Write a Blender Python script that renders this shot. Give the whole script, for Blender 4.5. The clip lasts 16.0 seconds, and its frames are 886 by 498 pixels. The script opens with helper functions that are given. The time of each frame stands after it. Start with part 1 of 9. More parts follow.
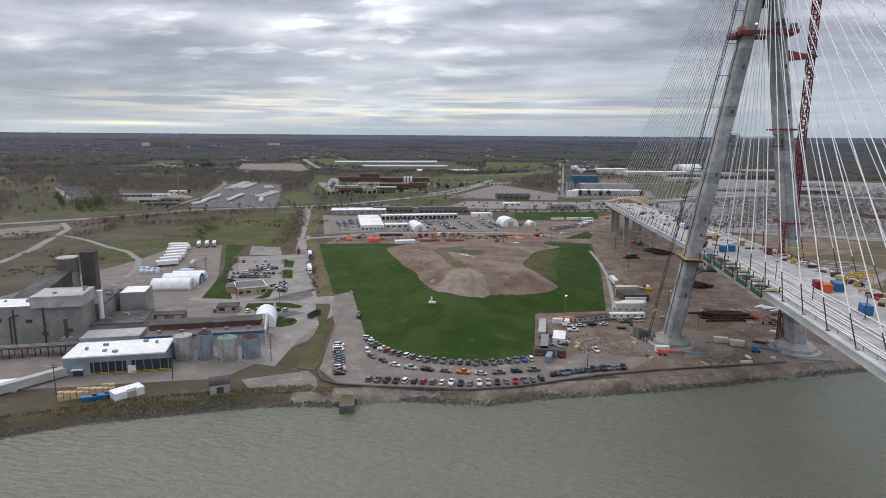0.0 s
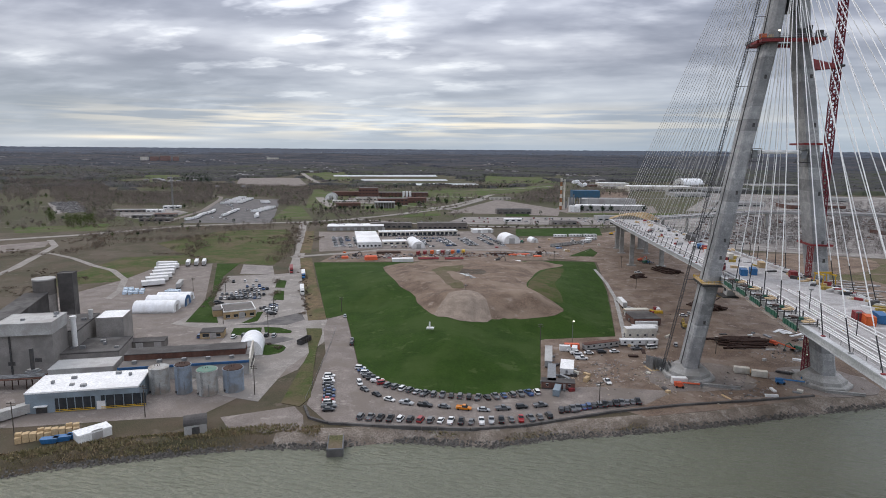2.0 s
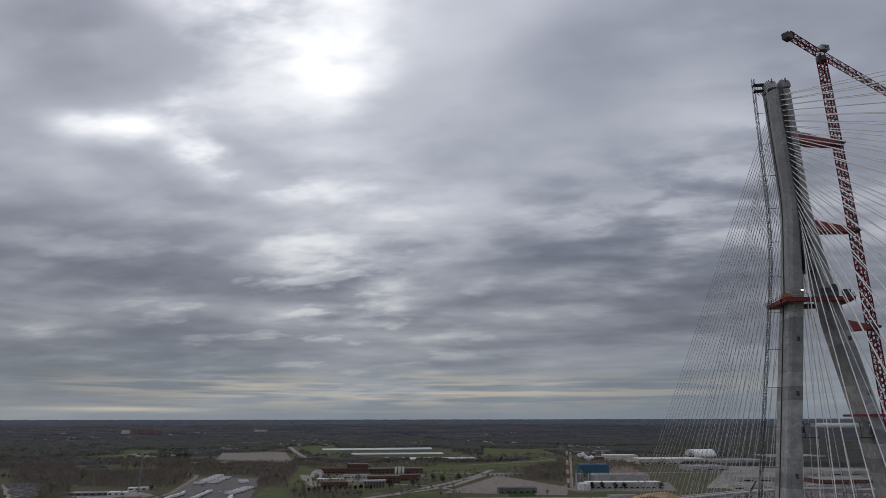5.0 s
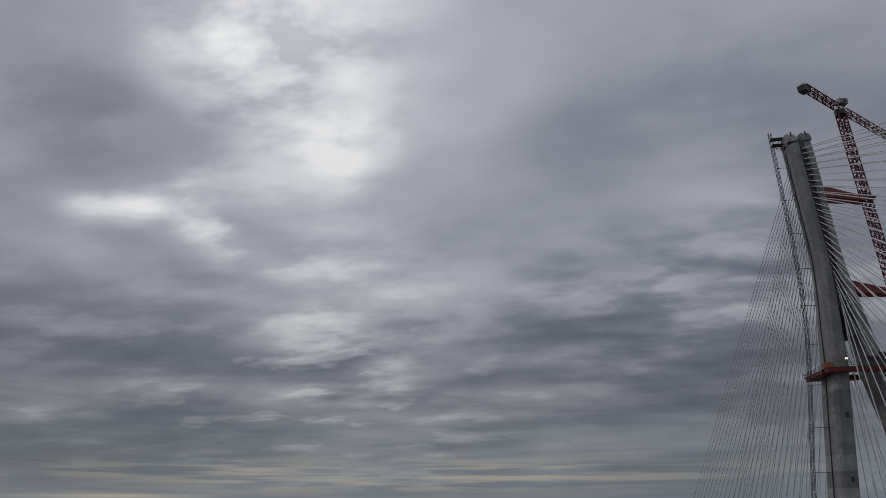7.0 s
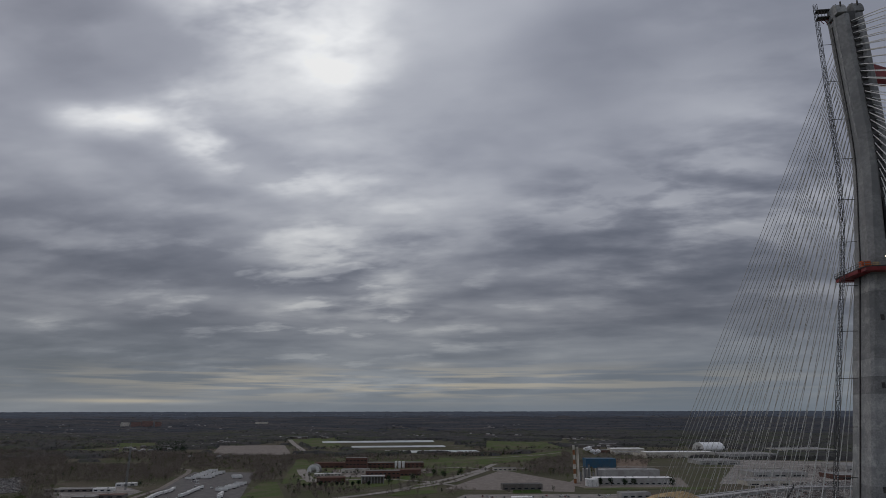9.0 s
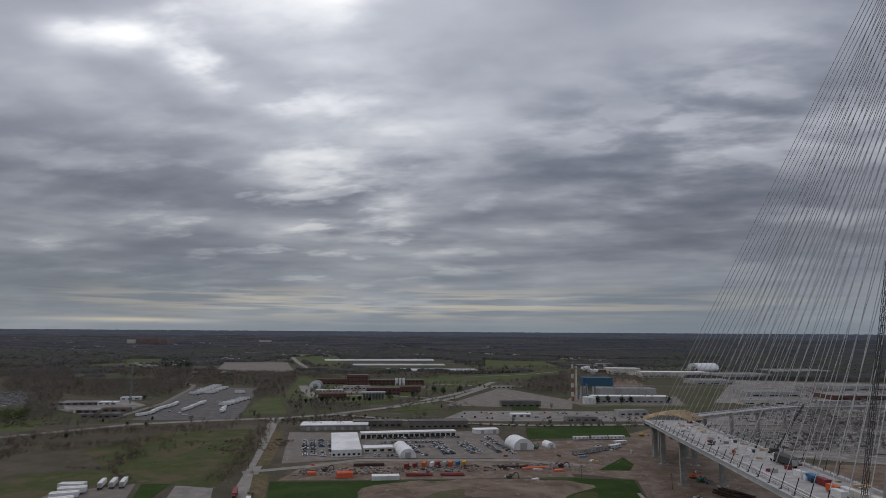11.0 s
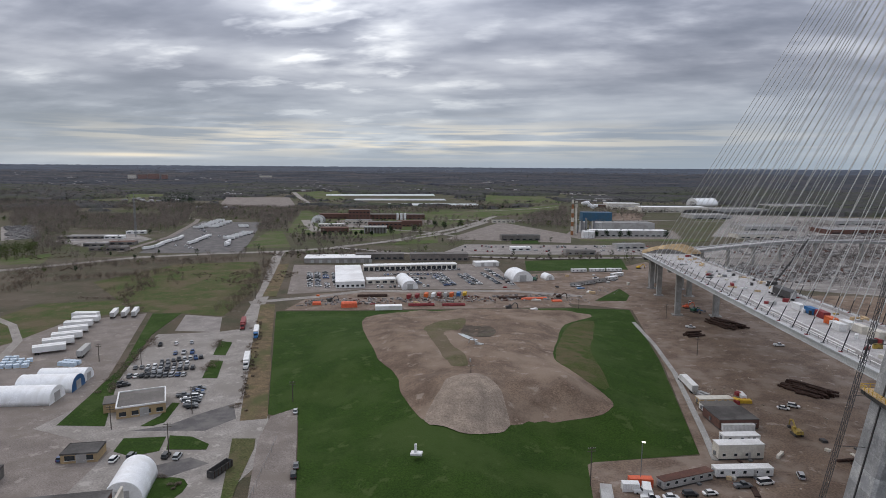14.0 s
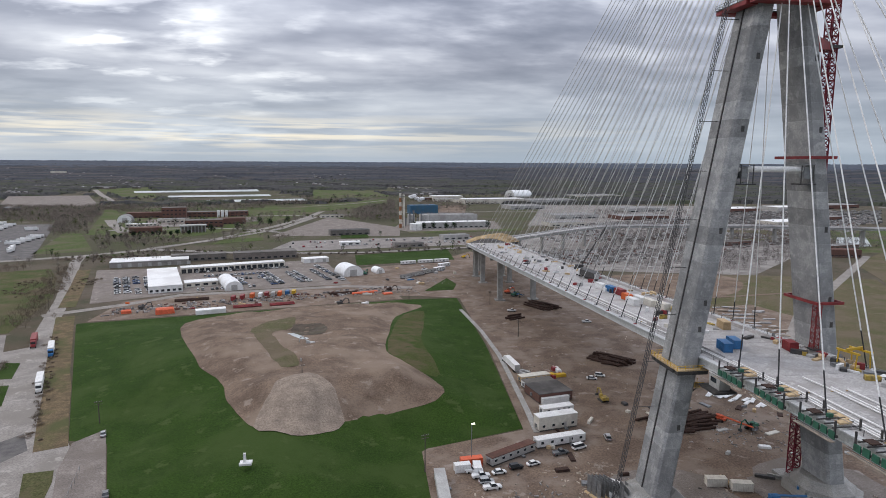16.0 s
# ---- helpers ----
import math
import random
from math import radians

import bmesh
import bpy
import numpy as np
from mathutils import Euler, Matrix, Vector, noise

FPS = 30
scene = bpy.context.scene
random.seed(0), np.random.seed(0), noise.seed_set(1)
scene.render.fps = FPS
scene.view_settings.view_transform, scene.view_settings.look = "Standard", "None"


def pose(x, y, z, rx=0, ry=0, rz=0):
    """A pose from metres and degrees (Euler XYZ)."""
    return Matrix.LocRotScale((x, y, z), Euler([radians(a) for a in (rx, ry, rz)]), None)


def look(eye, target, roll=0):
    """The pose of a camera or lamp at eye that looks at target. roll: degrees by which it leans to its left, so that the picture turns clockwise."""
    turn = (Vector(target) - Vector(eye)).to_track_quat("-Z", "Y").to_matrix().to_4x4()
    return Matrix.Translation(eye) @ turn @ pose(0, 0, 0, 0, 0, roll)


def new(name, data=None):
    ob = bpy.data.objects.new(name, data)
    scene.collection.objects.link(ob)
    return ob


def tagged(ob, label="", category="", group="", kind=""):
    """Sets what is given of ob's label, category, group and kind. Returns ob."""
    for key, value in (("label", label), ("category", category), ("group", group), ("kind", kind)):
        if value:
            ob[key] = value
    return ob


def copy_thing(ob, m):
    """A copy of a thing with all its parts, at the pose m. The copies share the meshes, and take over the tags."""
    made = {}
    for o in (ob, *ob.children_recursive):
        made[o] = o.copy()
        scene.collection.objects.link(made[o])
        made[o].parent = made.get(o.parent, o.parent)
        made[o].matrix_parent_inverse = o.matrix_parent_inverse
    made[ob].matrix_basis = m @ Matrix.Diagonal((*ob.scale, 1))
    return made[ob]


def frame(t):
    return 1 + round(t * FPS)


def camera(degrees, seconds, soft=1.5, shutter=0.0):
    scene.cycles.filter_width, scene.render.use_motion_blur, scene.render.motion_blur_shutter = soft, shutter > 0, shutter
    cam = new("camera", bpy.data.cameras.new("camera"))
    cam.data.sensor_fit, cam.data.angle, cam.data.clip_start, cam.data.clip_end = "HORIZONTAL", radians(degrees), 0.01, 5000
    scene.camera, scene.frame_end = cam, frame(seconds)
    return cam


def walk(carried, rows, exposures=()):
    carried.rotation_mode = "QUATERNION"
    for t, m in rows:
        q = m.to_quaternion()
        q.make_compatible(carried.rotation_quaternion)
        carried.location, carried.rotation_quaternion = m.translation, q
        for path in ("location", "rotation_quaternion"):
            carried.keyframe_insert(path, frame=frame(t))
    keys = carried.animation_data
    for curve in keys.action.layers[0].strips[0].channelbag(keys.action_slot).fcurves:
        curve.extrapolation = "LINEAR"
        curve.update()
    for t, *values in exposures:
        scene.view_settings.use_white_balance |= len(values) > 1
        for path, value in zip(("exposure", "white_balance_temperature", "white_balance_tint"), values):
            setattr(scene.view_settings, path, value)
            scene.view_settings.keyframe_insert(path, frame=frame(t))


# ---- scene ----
cam = camera(71.5, 16.0, soft=0.9)
PATH = [
    (0, (3.839, -21.519, 92.809), (3.566, -19.571, 92.45), 0.4),
    (0.5, (3.346, -16.682, 92.967), (3.073, -14.734, 92.607), 0.4),
    (1, (2.585, -11.756, 93.129), (2.313, -9.807, 92.769), 0.4),
    (1.5, (1.952, -6.771, 93.162), (1.68, -4.82, 92.813), 0.4),
    (2, (1.349, -1.624, 93.151), (1.076, 0.332, 92.836), 0.4),
    (2.5, (0.76, 3.52, 93.432), (0.487, 5.483, 93.162), 0.3),
    (3, (0.186, 8.731, 93.802), (-0.089, 10.708, 93.688), 0.2),
    (3.5, (-0.345, 13.903, 94.197), (-0.619, 15.883, 94.248), 0.1),
    (4, (-1.15, 18.95, 94.456), (-1.419, 20.92, 94.669), -0.2),
    (4.5, (-2.068, 24.762, 94.844), (-2.332, 26.708, 95.22), -0.1),
    (5, (-3.115, 30.444, 95.289), (-3.369, 32.354, 95.826), -0.1),
    (7.3, (-4.43, 54.049, 97.042), (-4.684, 55.875, 97.818), -0.3),
    (7.5, (-4.595, 56.267, 97.089), (-4.85, 58.102, 97.841), -0.3),
    (8, (-5.153, 62.072, 97.193), (-5.41, 63.938, 97.867), -0.2),
    (8.5, (-5.926, 67.736, 97.201), (-6.186, 69.629, 97.793), -0.1),
    (9, (-6.623, 73.097, 97.05), (-6.886, 75.012, 97.563), -0.1),
    (11.3, (-10.524, 96.199, 95.335), (-10.796, 98.169, 95.55), 0.3),
    (11.5, (-10.872, 97.847, 95.301), (-11.142, 99.821, 95.474), 0.1),
    (12, (-11.682, 100.874, 95.282), (-11.952, 102.855, 95.35), 0.2),
    (12.5, (-11.932, 103.102, 95.164), (-12.203, 105.084, 95.127), 0.3),
    (13, (-11.891, 104.484, 95.098), (-12.162, 106.462, 94.967), 0.3),
    (13.5, (-12.085, 104.968, 94.91), (-12.355, 106.94, 94.706), 0.4),
    (14, (-12.248, 105.5, 94.84), (-12.518, 107.465, 94.58), 0.4),
    (14.5, (-12.246, 105.963, 94.811), (-12.515, 107.925, 94.532), 0.3),
    (15, (-12.126, 106.348, 94.782), (-12.349, 108.316, 94.503), 0.4),
    (15.5, (-11.903, 106.671, 94.812), (-11.946, 108.651, 94.533), 0.4),
    (16, (-11.228, 106.891, 94.636), (-10.953, 108.852, 94.361), 0.3),
]
EXPOSURES = [(0, -0.08), (2.2, -0.09), (3.5, -0.45), (4.5, -1.0), (5.2, -1.27), (7.3, -1.72), (9.0, -1.58), (11.3, -1.14), (12.5, -0.78), (13.5, -0.48), (14.5, -0.25), (15.2, -0.13), (16, -0.13)]
walk(cam, [(t, look(eye, target, roll)) for t, eye, target, roll in PATH], EXPOSURES)

# ---------------------------------------------------------------- sky and sun
SUN_AZ, SUN_EL = -0.95, 0.70          # radians, clockwise from +y; the bright part of the cloud


def build_world():
    world = bpy.data.worlds.new("overcast")
    scene.world = world
    world.use_nodes = True
    nt = world.node_tree
    nt.nodes.clear()

    def node(kind, **kw):
        n = nt.nodes.new(kind)
        for k, v in kw.items():
            if k == "op":
                n.operation = v
        return n

    def m(op, a, b=None, c=None, clamp=False):
        n = nt.nodes.new("ShaderNodeMath")
        n.operation = op
        n.use_clamp = clamp
        for i, v in enumerate((a, b, c)):
            if v is None:
                continue
            if isinstance(v, (int, float)):
                n.inputs[i].default_value = v
            else:
                nt.links.new(v, n.inputs[i])
        return n.outputs[0]

    tc = nt.nodes.new("ShaderNodeTexCoord")
    sep = nt.nodes.new("ShaderNodeSeparateXYZ")
    nt.links.new(tc.outputs["Generated"], sep.inputs[0])
    x, y, z = sep.outputs
    zc = m("MAXIMUM", z, 0.0)
    den = m("ADD", zc, 0.20)
    px, py = m("DIVIDE", x, den), m("DIVIDE", y, den)
    comb = nt.nodes.new("ShaderNodeCombineXYZ")
    nt.links.new(px, comb.inputs[0])
    nt.links.new(py, comb.inputs[1])

    def noise_tex(vec, scale, detail, rough, distort, offset=0.0):
        n = nt.nodes.new("ShaderNodeTexNoise")
        n.inputs["Scale"].default_value = scale
        n.inputs["Detail"].default_value = detail
        n.inputs["Roughness"].default_value = rough
        n.inputs["Distortion"].default_value = distort
        if offset:
            mp = nt.nodes.new("ShaderNodeMapping")
            mp.inputs["Location"].default_value = (offset, offset * 0.7, offset * 0.3)
            nt.links.new(vec, mp.inputs["Vector"])
            vec = mp.outputs[0]
        nt.links.new(vec, n.inputs["Vector"])
        return n.outputs["Fac"]

    az = m("ARCTAN2", x, y)
    el = m("ARCSINE", z)

    def ease(v, a, b):
        n = nt.nodes.new("ShaderNodeMapRange")
        n.interpolation_type = "SMOOTHSTEP"
        n.inputs[1].default_value, n.inputs[2].default_value = a, b
        nt.links.new(v, n.inputs[0])
        return n.outputs[0]

    def streaks(ka, ke, detail, offset):
        c = nt.nodes.new("ShaderNodeCombineXYZ")
        nt.links.new(m("MULTIPLY", az, ka), c.inputs[0])
        nt.links.new(m("MULTIPLY", el, ke), c.inputs[1])
        return noise_tex(c.outputs[0], 1.0, detail, 0.5, 0.25, offset)

    # rolls of cloud lie across the view: long in x, short in y
    rolls = nt.nodes.new("ShaderNodeCombineXYZ")
    nt.links.new(m("MULTIPLY", px, 0.76), rolls.inputs[0])
    nt.links.new(m("MULTIPLY", py, 1.25), rolls.inputs[1])
    n1 = noise_tex(rolls.outputs[0], 2.1, 3.8, 0.45, 0.0, 3.1)
    n2 = noise_tex(comb.outputs[0], 0.75, 3.0, 0.5, 0.2, 11.7)
    n3 = noise_tex(rolls.outputs[0], 5.2, 3.2, 0.46, 0.0, 5.3)
    # the rolls stand out low over the horizon and smooth out overhead
    calm = ease(el, 0.26, 0.50)
    rough1, rough3 = m("SUBTRACT", 0.50, m("MULTIPLY", calm, 0.22)), m("SUBTRACT", 0.20, m("MULTIPLY", calm, 0.14))
    high = m("ADD", m("MULTIPLY", m("SUBTRACT", n1, 0.5), rough1), m("MULTIPLY", m("SUBTRACT", n3, 0.5), rough3))
    high = m("ADD", m("ADD", high, m("MULTIPLY", m("SUBTRACT", n2, 0.5), 0.30)), 0.505)
    flat = m("ADD", m("ADD", m("MULTIPLY", streaks(3.2, 20.0, 5.0, 2.2), 0.62), m("MULTIPLY", streaks(8.0, 60.0, 4.0, 9.1), 0.22)), 0.09)
    up = ease(el, 0.05, 0.26)
    val = m("ADD", m("MULTIPLY", high, up), m("MULTIPLY", flat, m("SUBTRACT", 1.0, up)))

    wob_a = m("MULTIPLY", m("SUBTRACT", noise_tex(comb.outputs[0], 2.3, 3.5, 0.5, 0.3, 7.7), 0.5), 0.20)
    wob_e = m("MULTIPLY", m("SUBTRACT", noise_tex(comb.outputs[0], 2.3, 3.5, 0.5, 0.3, 17.7), 0.5), 0.09)
    wscale = m("MULTIPLY", zc, 2.0, clamp=True)
    aw, ew = m("ADD", az, m("MULTIPLY", wob_a, wscale)), m("ADD", el, m("MULTIPLY", wob_e, wscale))
    ragged = m("ADD", m("MULTIPLY", m("SUBTRACT", noise_tex(rolls.outputs[0], 4.8, 4.5, 0.52, 0.1, 31.0), 0.40, clamp=True), 4.5), 0.25)
    # thin and thick places of the cloud sheet: azimuth, elevation, half width, half height, how thin
    for a, e, sa, se, amp in CLOUDS + THICK:
        u = m("DIVIDE", m("SUBTRACT", aw, a), sa * 1.4)
        v = m("DIVIDE", m("SUBTRACT", ew, e), se * 1.4)
        r2 = m("ADD", m("MULTIPLY", u, u), m("MULTIPLY", v, v))
        g = m("MULTIPLY", m("EXPONENT", m("MULTIPLY", r2, -1.0)), amp * 0.9)
        g = m("MULTIPLY", g, ragged)
        val = m("ADD", val, g)

    # small bright breaks between the rolls, towards the thin part of the sheet
    gap = m("MULTIPLY", m("SUBTRACT", noise_tex(rolls.outputs[0], 4.4, 4.6, 0.5, 0.0, 43.0), 0.545), 9.0, clamp=True)
    near = m("EXPONENT", m("MULTIPLY", m("ADD", m("POWER", m("DIVIDE", m("ADD", az, 0.33), 0.30), 2.0), m("POWER", m("DIVIDE", m("SUBTRACT", el, 0.16), 0.13), 2.0)), -1.0))
    val = m("ADD", val, m("MULTIPLY", m("MULTIPLY", gap, near), 0.17))

    ramp = nt.nodes.new("ShaderNodeValToRGB")
    ramp.color_ramp.interpolation = "B_SPLINE"
    while len(ramp.color_ramp.elements) < 5:
        ramp.color_ramp.elements.new(0.5)
    for el_, (pos, col) in zip(ramp.color_ramp.elements, CLOUD_RAMP):
        el_.position, el_.color = pos, (*col, 1)
    nt.links.new(val, ramp.inputs[0])

    sky = nt.nodes.new("ShaderNodeTexSky")
    sky.sky_type = "NISHITA"
    sky.sun_disc = False
    sky.sun_elevation, sky.sun_rotation = SUN_EL, SUN_AZ
    dim = nt.nodes.new("ShaderNodeVectorMath")
    dim.operation = "SCALE"
    dim.inputs[3].default_value = 0.10
    nt.links.new(sky.outputs[0], dim.inputs[0])

    # low on the horizon the sheet ends in a slate-blue band of far air
    low = m("SUBTRACT", 1.0, m("DIVIDE", zc, 0.15, clamp=True))
    low = m("MULTIPLY", m("POWER", low, 1.25), 0.82)
    mixlow = nt.nodes.new("ShaderNodeMixRGB")
    mixlow.inputs[2].default_value = (0.36, 0.44, 0.53, 1)
    nt.links.new(low, mixlow.inputs[0])
    nt.links.new(ramp.outputs[0], mixlow.inputs[1])
    # cream light through the last breaks above the horizon
    band = m("MULTIPLY", m("EXPONENT", m("MULTIPLY", m("POWER", m("DIVIDE", m("SUBTRACT", el, 0.045), 0.022), 2.0), -1.0)),
             m("MULTIPLY", m("MULTIPLY", m("SUBTRACT", streaks(5.0, 110.0, 6.0, 23.0), 0.45), 7.0, clamp=True), m("EXPONENT", m("MULTIPLY", m("POWER", m("DIVIDE", m("ADD", az, 0.20), 0.42), 2.0), -1.0))))
    strip = m("EXPONENT", m("MULTIPLY", m("ADD", m("POWER", m("DIVIDE", m("ADD", az, 0.60), 0.085), 2.0), m("POWER", m("DIVIDE", m("SUBTRACT", el, 0.0165), 0.0026), 2.0)), -1.0))
    band = m("ADD", band, strip)
    mixband = nt.nodes.new("ShaderNodeMixRGB")
    mixband.inputs[2].default_value = (0.98, 0.88, 0.70, 1)
    nt.links.new(m("MULTIPLY", band, 0.8, clamp=True), mixband.inputs[0])
    nt.links.new(mixlow.outputs[0], mixband.inputs[1])

    cover = nt.nodes.new("ShaderNodeMixRGB")
    cover.inputs[0].default_value = 0.93
    nt.links.new(dim.outputs[0], cover.inputs[1])
    bright = nt.nodes.new("ShaderNodeVectorMath")
    bright.operation = "SCALE"
    nt.links.new(m("ADD", m("ADD", m("MULTIPLY", ease(el, 0.08, 0.44), 1.00), m("MULTIPLY", ease(el, 0.48, 0.80), 0.25)), 1.0), bright.inputs[3])
    nt.links.new(mixband.outputs[0], bright.inputs[0])
    nt.links.new(bright.outputs[0], cover.inputs[2])
    bg = nt.nodes.new("ShaderNodeBackground")
    bg.inputs["Strength"].default_value = 1.28
    nt.links.new(cover.outputs[0], bg.inputs["Color"])
    out = nt.nodes.new("ShaderNodeOutputWorld")
    nt.links.new(bg.outputs[0], out.inputs["Surface"])


CLOUDS = [
    (-0.50, 0.63, 0.13, 0.10, 0.30), (-0.60, 0.70, 0.10, 0.07, 0.16), (-0.35, 0.56, 0.06, 0.05, 0.18), (-0.44, 0.76, 0.16, 0.08, 0.20),
    (-0.68, 0.413, 0.05, 0.014, 0.40), (-0.60, 0.455, 0.05, 0.03, 0.18), (-0.535, 0.395, 0.028, 0.018, 0.34), (-0.42, 0.362, 0.07, 0.016, 0.26),
    (-0.35, 0.258, 0.05, 0.024, 0.20), (-0.243, 0.182, 0.04, 0.02, 0.20), (-0.374, 0.155, 0.045, 0.010, 0.14), (-0.22, 0.131, 0.05, 0.010, 0.14),
    (-0.705, 0.118, 0.05, 0.010, 0.30), (-0.25, 0.04, 0.16, 0.012, 0.26), (-0.60, 0.015, 0.09, 0.003, 0.40),
]
THICK = [
    (-0.42, 0.315, 0.14, 0.035, -0.14), (0.29, 0.338, 0.14, 0.05, -0.10), (-0.71, 0.56, 0.12, 0.08, -0.12), (-0.08, 0.29, 0.16, 0.03, -0.08),
    (-0.65, 0.24, 0.20, 0.05, -0.12), (0.19, 0.55, 0.25, 0.14, -0.03), (0.45, 0.50, 0.20, 0.25, -0.04), (0.16, 0.27, 0.20, 0.08, -0.08), (-0.18, 0.235, 0.10, 0.05, 0.08), (-0.14, 0.13, 0.16, 0.03, 0.06), (-0.55, 0.30, 0.2, 0.03, 0.06), (-0.31, 0.30, 0.15, 0.07, 0.17), (0.02, 0.48, 0.22, 0.12, 0.04), (-0.68, 0.06, 0.25, 0.05, -0.14), (0.36, 0.24, 0.26, 0.10, -0.07),
]
CLOUD_RAMP = [(0.30, (0.164, 0.18, 0.230)), (0.44, (0.263, 0.28, 0.342)), (0.54, (0.43, 0.45, 0.517)), (0.66, (0.68, 0.70, 0.75)), (0.88, (1.08, 1.09, 1.10))]
build_world()

sun = new("sun", bpy.data.lights.new("sun", "SUN"))
sun.data.energy, sun.data.angle, sun.data.color = 0.9, radians(25), (1.0, 0.88, 0.74)
way_down = Vector((-math.sin(SUN_AZ) * math.cos(SUN_EL), -math.cos(SUN_AZ) * math.cos(SUN_EL), -math.sin(SUN_EL)))
sun.matrix_world = Matrix.Translation((0, 0, 400)) @ way_down.to_track_quat("-Z", "Y").to_matrix().to_4x4()

import collections

from mathutils.geometry import tessellate_polygon

# ---------------------------------------------------------------- materials
def mat(name, c1, c2=None, size=2.0, rough=0.85, metal=0.0, bump=0.15, fine=12.0, rand=0.0, island=0.0, stain=None, stain_size=25.0, spec=0.3, cut=0.5, glow=None, patch=None, patch_size=5.0, speck=1.0, deep=1.0):
    """Two-scale procedural surface. size: metres of the coarse pattern; fine: how many times finer the grain is."""
    ma = bpy.data.materials.new(name)
    ma.use_nodes = True
    nt = ma.node_tree
    bs = nt.nodes["Principled BSDF"]
    bs.inputs["Roughness"].default_value = rough
    bs.inputs["Metallic"].default_value = metal
    bs.inputs["Specular IOR Level"].default_value = spec
    c2 = c2 or tuple(v * 0.72 for v in c1)
    tc = nt.nodes.new("ShaderNodeTexCoord")
    place = nt.nodes.new("ShaderNodeMapping")
    place.inputs["Scale"].default_value = (1.0, deep, 1.0)
    nt.links.new(tc.outputs["Object"], place.inputs["Vector"])

    def tex(scale, detail=4.0, r=0.55):
        n = nt.nodes.new("ShaderNodeTexNoise")
        n.inputs["Scale"].default_value, n.inputs["Detail"].default_value, n.inputs["Roughness"].default_value = scale, detail, r
        nt.links.new(place.outputs[0], n.inputs["Vector"])
        return n.outputs["Fac"]

    def mix(kind, fac, a, b):
        n = nt.nodes.new("ShaderNodeMixRGB")
        n.blend_type = kind
        for i, v in enumerate((fac, a, b)):
            if isinstance(v, (int, float)):
                n.inputs[i].default_value = v
            elif isinstance(v, tuple):
                n.inputs[i].default_value = (*v, 1)
            else:
                nt.links.new(v, n.inputs[i])
        return n.outputs[0]

    def ramp(v, lo, hi, a=0.0, b=1.0):
        n = nt.nodes.new("ShaderNodeMapRange")
        n.inputs[1].default_value, n.inputs[2].default_value, n.inputs[3].default_value, n.inputs[4].default_value = lo, hi, a, b
        nt.links.new(v, n.inputs[0])
        return n.outputs[0]

    coarse, grain = tex(1.0 / size), tex(fine / size, 3.0)
    col = mix("MIX", ramp(coarse, cut - 0.12, cut + 0.12), c1, c2)
    col = mix("MULTIPLY", 1.0, col, mix("MIX", ramp(grain, 0.3, 0.7), (1 - 0.20 * speck,) * 3, (1 + 0.16 * speck,) * 3))
    if stain:
        col = mix("MIX", ramp(tex(1.0 / stain_size, 5.0, 0.6), 0.48, 0.62, 0.0, 0.85), col, stain)
    if patch:
        col = mix("MIX", ramp(tex(1.0 / patch_size, 6.0, 0.65), 0.585, 0.64, 0.0, 0.8), col, patch)
    if rand:
        oi = nt.nodes.new("ShaderNodeObjectInfo")
        v = ramp(oi.outputs["Random"], 0, 1, 1 - rand, 1 + rand)
        col = mix("MULTIPLY", 1.0, col, v)
    if island:
        ge = nt.nodes.new("ShaderNodeNewGeometry")
        v = ramp(ge.outputs["Random Per Island"], 0, 1, 1 - island, 1 + island)
        col = mix("MULTIPLY", 1.0, col, v)
    nt.links.new(col, bs.inputs["Base Color"])
    if bump:
        bp = nt.nodes.new("ShaderNodeBump")
        bp.inputs["Strength"].default_value, bp.inputs["Distance"].default_value = bump, min(0.3, 0.4 * size / fine)
        nt.links.new(grain, bp.inputs["Height"])
        nt.links.new(bp.outputs[0], bs.inputs["Normal"])
    if glow:
        bs.inputs["Emission Color"].default_value = (*glow, 1)
        bs.inputs["Emission Strength"].default_value = 3.0
    return ma


